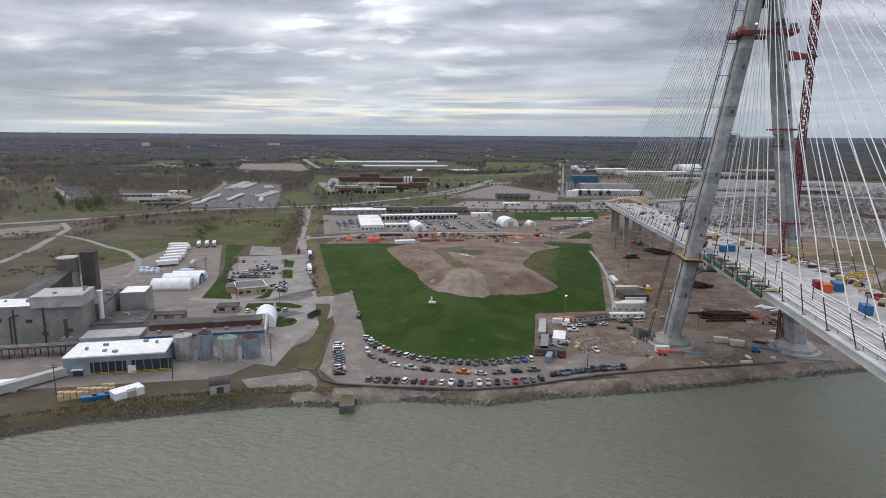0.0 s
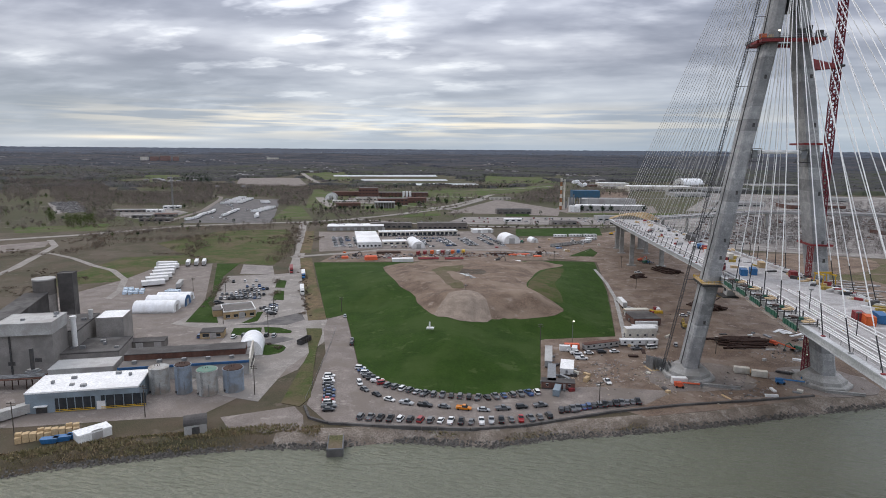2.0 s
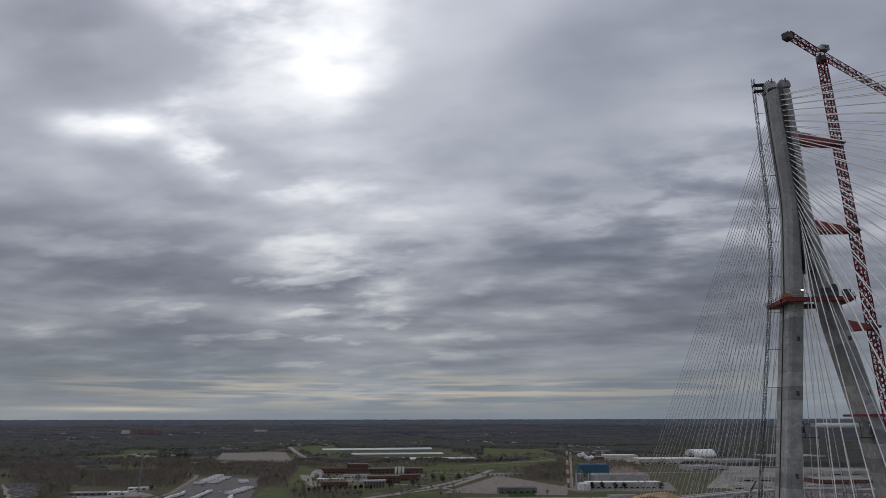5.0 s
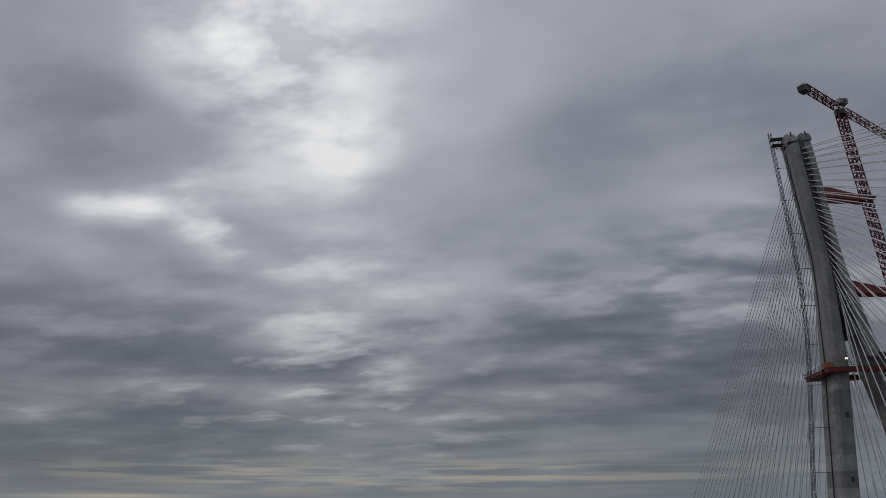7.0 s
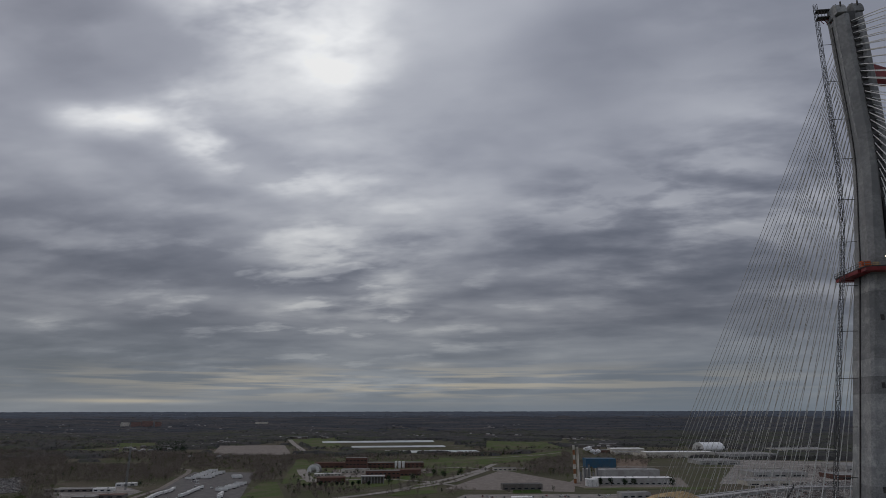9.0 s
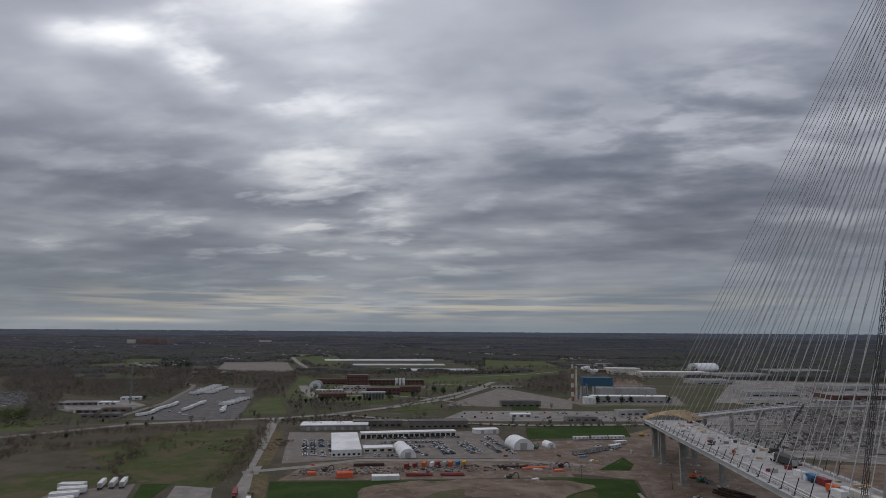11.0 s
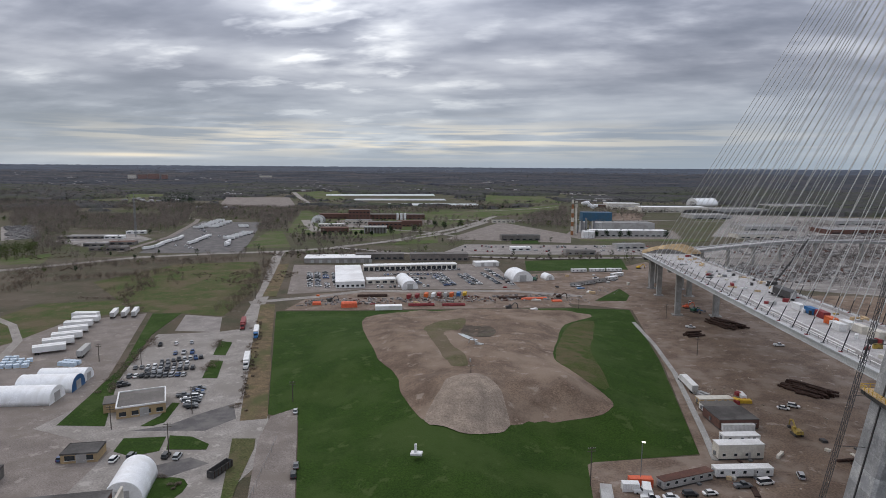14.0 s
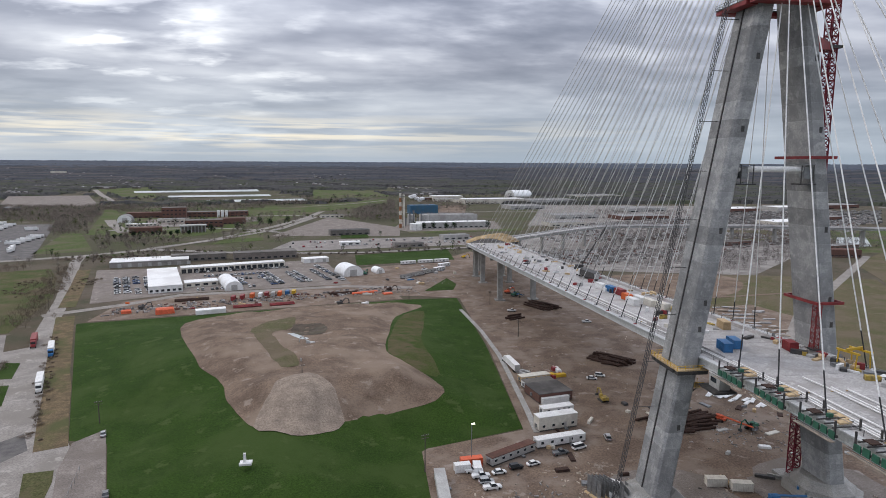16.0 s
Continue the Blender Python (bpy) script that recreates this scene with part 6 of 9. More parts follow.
block("low_hall", "low dark-roofed plant hall", "industrial building", -190, 240, TH, 26, 22, 6.0, "grey", "darkroof", parapet=0.3, vents=5)
block("low_annex", "low light grey annex with a metal roof", "industrial building", -178, 219, TH, 24, 12, 5.5, "greylight", "greylight", parapet=0.2, windows=6)
slope = thing("conveyor_gallery", "long dark sloping conveyor hall", "industrial building")
part("wall", Mesh().loft([[(-247, 232, 0), (-237, 236, 0), (-237, 236, 10), (-247, 232, 10)], [(-268, 290, 0), (-258, 294, 0), (-258, 294, 15), (-268, 290, 15)]]), "darkroof", slope)
part("roof", Mesh().loft([[(-247.5, 232, 10.02), (-236.5, 236, 10.02), (-236.5, 236, 10.4), (-247.5, 232, 10.4)], [(-268.5, 290, 15.02), (-257.5, 294, 15.02), (-257.5, 294, 15.4), (-268.5, 290, 15.4)]]), "darkroof", slope)
tw = thing("round_silo", "round grey concrete silo with a dark upper band", "silo", -262.5, 297, 0)
for k in range(8):
    part("lift", Mesh().cyl(0, 0, 2.7 * k, 5.6, 2.66, 32), "grey" if k < 5 else "tarroof", tw)
part("cap", Mesh().cyl(0, 0, 21.6, 5.8, 0.7, 32), "greylight", tw)
block("elevator_tower", "dark square elevator tower beside the silo", "industrial building", -253, 303, TH, 7.5, 7, 24.5, "darkroof", "darkroof", parapet=0.4)
for x, y, r, h, c in ((-197, 237, 1.1, 19, "white"), (-204, 257, 0.9, 16.5, "greylight")):
    t = thing("vent_stack", "pale tall steel vent stack on the plant", "chimney", x, y, 0)
    part("pipe", Mesh().rod((0, 0, 0), (0, 0, h), r, 16), c, t)
    part("hood", Mesh().cyl(0, 0, h, r * 1.25, 0.9, 16), c, t)
block("grey_annex", "small light grey building with a white roof", "industrial building", -252, 219, TH, 12, 14, 13, "greylight", "roofwhite", parapet=0.4)
longb = thing("long_workshop", "long low brick workshop with a blue eave and dark stepped roof", "workshop", -139.5, 231.0, 0, TH)
part("wall", Mesh().box(0, 0, -0.2, 50, 17, 6.2), "greylight", longb)
part("roof", Mesh().box(0, -4.6, 6.02, 50.4, 8.4, 0.25), "tarroof", longb)
part("upper_wall", Mesh().box(-1.0, 4.2, 6.02, 48, 8.8, 2.6), "brownroof", longb)
part("upper_roof", Mesh().box(-1.0, 4.2, 8.62, 48.4, 9.2, 0.25), "darkroof", longb)
part("eave", Mesh().box(0, -8.85, 5.3, 50.6, 0.4, 1.0), "bluestrip", longb, "blue painted eave")
part("gable_end", Mesh().loft([[(25.2, -8.8, 0), (25.2, 8.6, 0), (25.2, 8.6, 9.6), (25.2, -1, 9.2), (25.2, -8.8, 7.0)], [(25.9, -8.8, 0), (25.9, 8.6, 0), (25.9, 8.6, 9.6), (25.9, -1, 9.2), (25.9, -8.8, 7.0)]]), "cream", longb)
for k in range(7):
    part("window", Mesh().box(26.0, -6.6 + 2.3 * k, 2.0, 0.12, 1.4, 2.4), "glass", longb)
for k in range(5):
    part("roof_unit", Mesh().box(-20 + 9.5 * k, -4.5, 6.27, 1.8, 1.4, 1.2), "galv", longb)
quonset("white_shelter", "white fabric half-round shelter behind the workshop", -126, 262, TH + math.pi / 2, 17, 11, 7.2)
block("guard_hut", "small brick hut with a flat dark roof", "hut", -154.5, 279, radians(18), 11, 8, 3.2, "brick", "darkroof", parapet=0.25, windows=2, doors=1)
block("small_store", "small grey store building with a dark roof", "hut", -176, 258, TH, 16, 7, 3.6, "tarroof", "darkroof", parapet=0.2, doors=2)
hs = thing("stone_shed", "small grey shed with a dark arched roof near the bank", "shed", -107, 179, 0, radians(30))
part("wall", Mesh().box(0, 0, -0.2, 7, 6, 3.6), "greylight", hs)
part("roof", Mesh().loft([[(xx, -3.2 * math.cos(math.pi * i / 8), 3.35 + 2.2 * math.sin(math.pi * i / 8)) for i in range(9)] for xx in (-3.7, 3.7)]), "darkroof", hs)
part("door", Mesh().box(0, -3.05, 0, 2.4, 0.12, 2.6), "darksteel", hs)
ws = thing("wood_stack", "long stack of raw timber pallets on the yard", "timber stack", -152, 167.5, 0.05, radians(36))
for k in range(9):
    for j in range(3):
        part("pallet", Mesh().box(-8 + 2.0 * k, -1.2 + 1.25 * j, 0, 1.8, 1.1, 2.0 + 0.3 * ((k * 7 + j * 3) % 4)), "timber", ws)
for k, (x, y, a) in enumerate(((-145.5, 166, 25), (-142.6, 168.6, 30), (-148.5, 164.0, 20))):
    th = thing("skip_bin", "blue steel skip on the yard", "skip", x, y, 0.05, radians(a), "blue skips")
    part("tub", Mesh().loft([[(-2, -1, 0), (2, -1, 0), (2, 1, 0), (-2, 1, 0)], [(-2.6, -1.2, 1.6), (2.6, -1.2, 1.6), (2.6, 1.2, 1.6), (-2.6, 1.2, 1.6)]]), "blue", th)
    for s in (-1, 1):
        part("rib", Mesh().box(s * 1.2, -1.2, 0.2, 0.15, 0.2, 1.4), "blue", th)
block("white_cabin", "white-roofed grey cabin on the yard", "cabin", -137.5, 169.5, radians(55), 10, 5.2, 2.8, "white", "roofwhite", parapet=0.2, doors=1)
gb = thing("covered_conveyor", "long pale covered conveyor box on the yard", "conveyor", -178, 173, 0, radians(62))
part("box", Mesh().box(0, 0, 0.6, 24, 3, 3.0), "greylight", gb)
part("lid", Mesh().box(0, 0, 3.6, 24.2, 3.2, 0.2), "greylight", gb)
for k in range(5):
    part("leg", Mesh().box(-10 + 5 * k, 0, 0, 0.5, 2.4, 0.6), "darksteel", gb)
tp = thing("ground_tarp", "large white tarpaulin over a low heap", "tarpaulin", -192, 168, 0.05, radians(20))
part("sheet", Mesh().loft([[(-11, -6, 0), (11, -6, 0), (11, 6, 0), (-11, 6, 0)], [(-9.5, -4.8, 1.3), (9.6, -5, 1.1), (9.4, 4.8, 1.4), (-9.2, 4.9, 1.0)], [(-4, -2, 1.9), (4, -2, 1.8), (4, 2, 1.9), (-4, 2, 1.7)]], True), "roofwhite", tp)
rr = thing("pipe_rack", "long rusty brown pipe rack roof beside the hall", "pipe rack", -208, 199, 0, TH)
part("roof", Mesh().box(0, 0, 4.0, 46, 5.5, 0.3), "brownroof", rr)
for k in range(10):
    for s in (-1, 1):
        part("post", Mesh().box(-22 + 4.9 * k, s * 2.4, 0, 0.3, 0.3, 4.0), "rust", rr)
for k in range(3):
    part("pipe", Mesh().rod((-23, -1.5 + 1.5 * k, 4.6), (23, -1.5 + 1.5 * k, 4.6), 0.28, 8), "galv", rr)

# fabric shelters, office, pallets
quonset("fabric_warehouse", "long white fabric half-round warehouse", -211.5, 320, radians(13), 23, 12.5, 6.2, ends=("fabric", "fabric"), ribs=10)
quonset("fabric_warehouse", "white fabric half-round warehouse with a blue-edged end", -213, 334, radians(13), 23, 12, 6.2, ends=("fabric", "bluestrip"), ribs=9)
quonset("fabric_warehouse", "small white fabric half-round warehouse", -215, 345, radians(13), 20, 10, 5.4, ends=("fabric", "fabric"), ribs=7)
of = block("brick_office", "flat-roofed tan brick office with a white parapet edge", "office building", -161.5, 320.5, TH + radians(12), 17, 18, 4.2, "brick", "tarroof", parapet=0.0, windows=4, doors=1)
for sx, sy, bw, bd in ((0, -1, 17.4, 0.5), (0, 1, 17.4, 0.5), (-1, 0, 0.5, 17.6), (1, 0, 0.5, 17.6)):
    part("roof_edge", Mesh().box(sx * 8.5, sy * 9.0, 4.15, bw, bd, 0.6), "white", of)
part("side_wing", Mesh().box(-11, 3.5, -0.2, 5, 9, 3.8), "brick", of)
part("wing_roof", Mesh().box(-11, 3.5, 3.6, 5.3, 9.3, 0.3), "tarroof", of)
for k in range(14):
    px, py = -256 + 3.4 * (k % 4) - 2.4 * (k // 4) + rng.uniform(-0.4, 0.4), 354 + 4.0 * (k // 4) + 1.0 * (k % 4)
    th = thing("pallet_load", "plastic-wrapped blue-white pallet load", "pallet", px, py, 0.05, rng.uniform(0, 1), "wrapped pallets")
    part("load", Mesh().box(0, 0, 0.18, 2.6, 2.4, 1.7, taper=0.95), "plastic", th)
    part("pallet", Mesh().box(0, 0, 0, 2.7, 2.5, 0.16), "timber", th)
for k in range(6):
    th = thing("pallet_load", "plastic-wrapped blue-white pallet load", "pallet", -231 + 3.0 * (k % 3), 362 + 3.2 * (k // 3), 0.05, 0.2, "wrapped pallets")
    part("load", Mesh().box(0, 0, 0.18, 2.6, 2.4, 1.9, taper=0.95), "plastic", th)
    part("pallet", Mesh().box(0, 0, 0, 2.7, 2.5, 0.16), "timber", th)

# the white depot on the big lot
wb = block("depot_hall", "large white depot hall with a bright flat roof", "warehouse", -163.5, 612, TH + radians(-2), 23, 84, 5.2, "white", "roofwhite", parapet=0.15, windows=6, doors=0)
lw = block("depot_wing", "long low white depot wing with open bays", "warehouse", -121, 671, radians(19), 88, 11, 5.0, "cream", "roofwhite", parapet=0.15)
for k in range(18):
    part("bay", Mesh().box(-42 + 4.9 * k, -5.55, 0.2, 3.6, 0.2, 3.4), "glass", lw)
block("depot_annex", "small white flat-roofed annex of the depot", "warehouse", -132, 598, radians(18), 24, 12, 3.8, "cream", "roofwhite", parapet=0.15, windows=4)
quonset("white_shelter", "white fabric half-round shelter on the lot", -113, 602, radians(110), 20, 12, 6.5)
quonset("white_shelter", "white fabric half-round shelter on the lot", -106, 584, radians(110), 20, 13, 7)
quonset("white_shelter", "white fabric half-round shelter with a door in the yard", -19, 634, radians(112), 22, 18, 9)
quonset("white_shelter", "small white fabric half-round shelter", 6, 640, radians(112), 12, 8, 5)
block("white_store", "white flat-roofed store behind the parking lot", "warehouse", -52, 706, radians(18), 24, 12, 4, "white", "roofwhite", parapet=0.15, doors=2)
block("long_warehouse", "long white-roofed grey warehouse behind the lot", "warehouse", -203, 708, radians(14), 66, 26, 5.0, "grey", "roofwhite", parapet=0.2, doors=8, vents=0)
block("low_brick_row", "long low brown brick row building", "warehouse", -103, 735, radians(14), 60, 16, 7, "walls", "tarroof", parapet=0.3, windows=10, vents=3)
block("low_brick_row", "low grey concrete row building", "warehouse", -165, 730, radians(14), 50, 14, 6, "tarroof", "tarroof", parapet=0.3, windows=8)
# works strip
for x, y, w, d, h, m_, nm in ((-132, 506, 11, 6, 4, "tarp", "orange tarpaulin-covered stack of goods"), (-156, 509, 6, 4, 2.4, "tarp", "orange tarpaulin-covered stack of goods"), (-6, 553, 20, 3, 1.6, "tarp", "orange mesh-covered heap of goods"), (10, 548, 7, 4, 1.4, "tarp", "orange tarpaulin-covered stack of goods")):
    th = thing("covered_stack", nm, "covered stack", x, y, 0.06, TH, "covered stacks")
    part("cover", Mesh().loft([[(-w / 2, -d / 2, 0.3), (w / 2, -d / 2, 0.3), (w / 2, d / 2, 0.3), (-w / 2, d / 2, 0.3)], [(-w / 2.1, -d / 2.2, h * 0.8), (w / 2.1, -d / 2.2, h * 0.75), (w / 2.1, d / 2.2, h * 0.8), (-w / 2.1, d / 2.2, h * 0.78)], [(-w / 2.4, -d / 5, h), (w / 2.4, -d / 5, h), (w / 2.4, d / 5, h * 0.96), (-w / 2.4, d / 5, h)]]), m_, th)
    part("goods", Mesh().box(0, 0, 0, w * 0.92, d * 0.9, 0.6), "timber", th)
block("white_canopy", "low white canvas canopy by the works", "canopy", -104, 505, radians(16), 18, 6, 2.6, "white", "roofwhite", parapet=0.0)
for x, y, L in ((-84, 519, 18), (-62, 523, 16), (-125, 543, 22), (-22, 553, 20)):
    th = thing("rebar_stack", "stack of red-brown reinforcing cages on the works strip", "steel stack", x, y, 0.06, radians(14), "steel stacks")
    for j in range(5):
        part("cage", Mesh().rod((-L / 2, -2 + j, 0.6 + 0.5 * (j % 2)), (L / 2, -2 + j, 0.6 + 0.5 * (j % 2)), 0.45, 8), "redsteel" if y < 530 else "rust", th)

# ---------------------------------------------------------------- works on and under the bridge
for x, y, L, W, n, a in ((110, 382, 24, 14, 60, -50), (111, 497, 28, 17, 70, -58), (84, 468, 11, 6, 10, 20)):
    th = thing("rusty_tube_heap", "low dense heap of dark rusty steel tubes on the dirt", "steel stack", x, y, 0.05, radians(a), "steel stacks")
    for k in range(n):
        lay = 0 if k < n * 0.6 else (1 if k < n * 0.9 else 2)
        u = rng.uniform(-0.5, 0.5) * (1 - 0.25 * lay)
        off = u * W * (1 - 0.2 * lay)
        l2 = rng.uniform(3.0, 6.0)
        s = rng.uniform(-1, 1) * max(1.0, L * 0.5 - l2) * math.sqrt(max(0.1, 1 - 3.2 * u * u))
        v = rng.uniform(-0.9, 0.9)
        part("tube", Mesh().rod((s - l2, off - v, 0.5 + 0.8 * lay), (s + l2, off + v, 0.5 + 0.8 * lay + rng.uniform(0, 0.3)), 0.5, 7), "rust", th)
th = thing("rusty_tube_heap", "broad untidy heap of dark rusty steel tubes behind the leg", "steel stack", 107, 309, 0.05, radians(8), "steel stacks")
for k in range(74):
    lay = 0 if k < 40 else (1 if k < 62 else 2)
    l2, v = rng.uniform(3.5, 7.5), rng.uniform(-1.6, 1.6)
    off, s_ = rng.uniform(-8, 8) * (1 - 0.25 * lay), rng.uniform(-9, 9) * (1 - 0.2 * lay)
    part("tube", Mesh().rod((s_ - l2, off - v, 0.5 + 0.85 * lay), (s_ + l2, off + v, 0.5 + 0.85 * lay + rng.uniform(0, 0.5)), 0.5, 7), "rust", th)


def traveller(y):
    """Green edge formwork frame hung on the deck's edge."""
    z = deck_z(y)
    th = thing("form_traveller", "green and black steel edge formwork frame on the deck edge", "formwork", TX - DECK_HALF, y, z, 0, "formwork frames")
    for dx in (-2.2, 2.4):
        part("side_beam", Mesh().box(dx, 0, -1.1, 0.4, 10, 0.5), "darksteel", th)
    for k in range(5):
        part("shutter", Mesh().box(-2.5, -4 + 2 * k, -1.5 + 0.15 * (k % 2), 0.25, 1.5, 1.5), "green", th)
        part("cross_beam", Mesh().box(0.6, -4 + 2 * k, 0.4, 6.2, 0.18, 0.25), "darksteel", th)
    for dx in (-2.4, 2.8):
        for dy in (-4.6, 4.6):
            part("post", Mesh().box(dx, dy, -1, 0.3, 0.3, 3.2), "darksteel", th)
    part("walkway", Mesh().box(-3.0, 0, -1.9, 1.0, 10, 0.12), "palewood", th)
    part("timber_bay", Mesh().box(1.0, -2.6, 0.7, 2.6, 1.4, 0.35), "timber", th)
    part("rebar_mat", Mesh().box(-0.4, 3.2, 0.66, 2.0, 2.2, 0.2), "rust", th)
    part("tool_box", Mesh().box(0.6, 0.4, 0.66, 1.0, 0.8, 0.7), "green", th)
    g = Mesh()
    for zz in (-1.2, -0.7):
        g.box(-3.9, 0, zz, 0.08, 10, 0.08)
    part("guard_rail", g, "galv", th)
    part("timber_bundle", Mesh().box(3.4, 1.5, 0.05, 1.6, 4.5, 0.5), "timber", th)


for y in (181, 195, 209, 223, 237):
    traveller(y)
hc = thing("hung_cabin", "pale control cabin hung below the deck edge", "cabin", TX - DECK_HALF + 1.2, 246.5, deck_z(247) - 6.2)
part("body", Mesh().box(0, 0, 0, 3.0, 4.6, 3.4), "greylight", hc)
part("roof", Mesh().box(0, 0, 3.4, 3.2, 4.8, 0.2), "white", hc)
part("window", Mesh().box(-1.55, 0.3, 1.4, 0.1, 2.4, 1.2), "glass", hc)
part("platform", Mesh().box(-0.5, 0, -0.6, 6.0, 7.5, 0.5), "darksteel", hc)
# white pipes and cables laid along the deck
for k, (x, y0, y1) in enumerate(((86.3, 120, 300), (87.2, 120, 290), (88.3, 110, 262), (90.6, 150, 240), (91.8, 152, 215), (93.0, 118, 212), (95.0, 140, 176), (96.5, 186, 246), (97.6, 190, 238), (98.6, 176, 226), (100.4, 150, 236), (86.0, 300, 470), (87.4, 310, 440), (88.6, 300, 400), (89.8, 305, 420))):
    x, y0, y1 = 0.945 * x, 0.945 * y0, 0.945 * y1
    p0, p1 = (x, y0, deck_z(y0) + 0.35), (x + 0.4, y1, deck_z(y1) + 0.35)
    th = thing("sheath_pipe", "long white cable sheath pipe lying on the deck", "pipe", *p0, 0, "pipes on the deck")
    d = Vector(p1) - Vector(p0)
    mid = Vector((0.2, 223 - y0, deck_z(223) - deck_z(y0))) if y0 < 223 < y1 else d * 0.5
    part("pipe", Mesh().rod((0, 0, 0), mid, 0.2, 8).rod(mid, d, 0.2, 8), "cable", th)
    part("bearer", Mesh().box(0, 3, -0.35, 0.8, 0.3, 0.2).box(mid.x, mid.y, mid.z - 0.35, 0.8, 0.3, 0.2), "timber", th)
# edge barrier posts and rails
for side in (-1, 1):
    th = thing("edge_rail", "thin dark cable rail with posts along the deck edge", "railing")
    x = TX + side * (DECK_HALF - 1.4)
    for k in range(84):
        y = 100 + 6.0 * k
        if y < 596:
            part("post", Mesh().box(x, y, deck_z(y), 0.1, 0.1, 1.2), "darksteel", th)
    for zz in (0.6, 1.15):
        g = Mesh()
        g.beam((x, 100, deck_z(100) + zz), (x, 223, deck_z(223) + zz), 0.07).beam((x, 223, deck_z(223) + zz), (x, 596, deck_z(596) + zz), 0.07)
        part("rail", g, "galv", th)
    th = thing("deck_barrier", "pale concrete barrier along the deck", "barrier")
    x = TX + side * (DECK_HALF - 4.3)
    for k in range(36):
        y = 250 + 9.6 * k
        if y < 590:
            za, zb = deck_z(y), deck_z(y + 9.4)
            part("barrier_unit", Mesh().loft([[(x - 0.3, yy, z), (x + 0.3, yy, z), (x + 0.1, yy, z + 1.0), (x - 0.1, yy, z + 1.0)] for yy, z in ((y, za), (y + 9.4, zb))]), "deckslab", th)
def lay_load(mesh, material, label, kinds, place, turn):
    ob = solid(kinds[0], mesh, material, label, "material bundle")
    ob.matrix_basis = Matrix.Translation(place) @ Matrix.Rotation(turn, 4, "Z")
    tagged(ob, label, "material bundle", kinds[1])


# deck clutter: pallets, generators, drums, planks
COL = ["timber", "timber", "timber", "white", "yellowdull", "greylight", "galv", "darksteel", "darksteel", "cream", "redsteel"]
for k in range(210):
    y = rng.uniform(105, 585) if k < 140 else rng.uniform(120, 270)
    x = TX + (rng.uniform(-9, 15) if y > 270 else rng.uniform(9.5, 16.2))
    c = rng.choice(COL)
    where, turn, words, kinds = (x, y, deck_z(y) + 0.02), rng.uniform(0, 3.1), f"{ {'redsteel': 'red', 'greylight': 'grey', 'galv': 'galvanised', 'darksteel': 'dark steel', 'yellowdull': 'yellow'}.get(c, c)} bundle of building material on the deck", ("deck_load", "material on the deck")
    L = rng.uniform(1.0, 4.5)
    W = rng.uniform(0.6, 1.6)
    lay_load(Mesh().box(0, 0, 0.0, L, W, rng.uniform(0.4, 1.6), taper=0.97), c, words, kinds, where, turn)
for y, x in ((239, 110.5), (190, 111.0)):
    th = thing("gantry_frame", "yellow steel gantry frame on the deck", "gantry", x, y, deck_z(y), 0.2, "gantries on the deck")
    for dx in (-2.2, 2.2):
        for dy in (-2.4, 2.4):
            part("leg", Mesh().beam((dx * 1.2, dy, 0), (dx, dy, 4.0), 0.3), "yellow", th)
        part("top_beam", Mesh().box(dx, 0, 4.0, 0.4, 6.0, 0.5), "yellow", th)
    part("cross_beam", Mesh().box(0, 0, 4.5, 5.4, 0.5, 0.6), "yellow", th)
for y, x in ((121, 90.7), (195, 87), (151, 93.5), (168, 87.4)):
    th = thing("lamp_mast", "slim dark lamp mast standing on the deck", "lamp mast", x, y, deck_z(y))
    part("pole", Mesh().rod((0, 0, 0), (0, 0, 6.5), 0.12), "darksteel", th)
    part("lamp_head", Mesh().box(0, 0, 6.5, 1.2, 0.5, 0.35), "galv", th)
    part("foot", Mesh().box(0, 0, 0, 0.9, 0.9, 0.3), "pedestal", th)
# curved timber falsework at the landward end of the deck
fw = thing("timber_falsework", "curved raw timber falsework at the end of the deck", "falsework")


def bend(u, v):
    """A point of the arched form: u along the bend, v across it from the outer edge."""
    a = 0.92 * u
    r = 75.0 - 36.0 * v
    x, y = 153.5 - r * math.cos(a), 602 + r * math.sin(a) * 0.95
    return (x, y, 27.2 + 6.6 * math.sin(math.pi * min(1.0, 0.12 + 0.80 * v)) - 1.5 * u)


for k in range(19):
    g = Mesh()
    pts = [bend(k / 18, i / 9) for i in range(10)]
    for pa, pb in zip(pts, pts[1:]):
        g.beam(pa, pb, 0.42)
    part("rib", g, "timber", fw)
for i in range(6):
    g = Mesh()
    pts = [bend(k / 12, i / 5) for k in range(13)]
    for pa, pb in zip(pts, pts[1:]):
        g.beam((pa[0], pa[1], pa[2] - 0.35), (pb[0], pb[1], pb[2] - 0.35), 0.42)
    part("purlin", g, "timber" if i else "palewood", fw)
g = Mesh()
ring_a = [bend(k / 12, 0.02) for k in range(13)]
ring_b = [bend(k / 12, 0.98) for k in range(13)]
g.loft([[(pa[0], pa[1], 24.6), (pb[0], pb[1], 24.6), (pb[0], pb[1], 26.4), (pa[0], pa[1], 26.4)] for pa, pb in zip(ring_a, ring_b)])
part("deck_soffit", g, "darkroof", fw)
for u, v in ((0.25, 0.2), (0.25, 0.8), (0.62, 0.2), (0.62, 0.8), (0.95, 0.5)):
    px, py, _ = bend(u, v)
    part("prop", Mesh().box(px, py, 0, 2.4, 2.4, 24.7), "pedestal", fw)
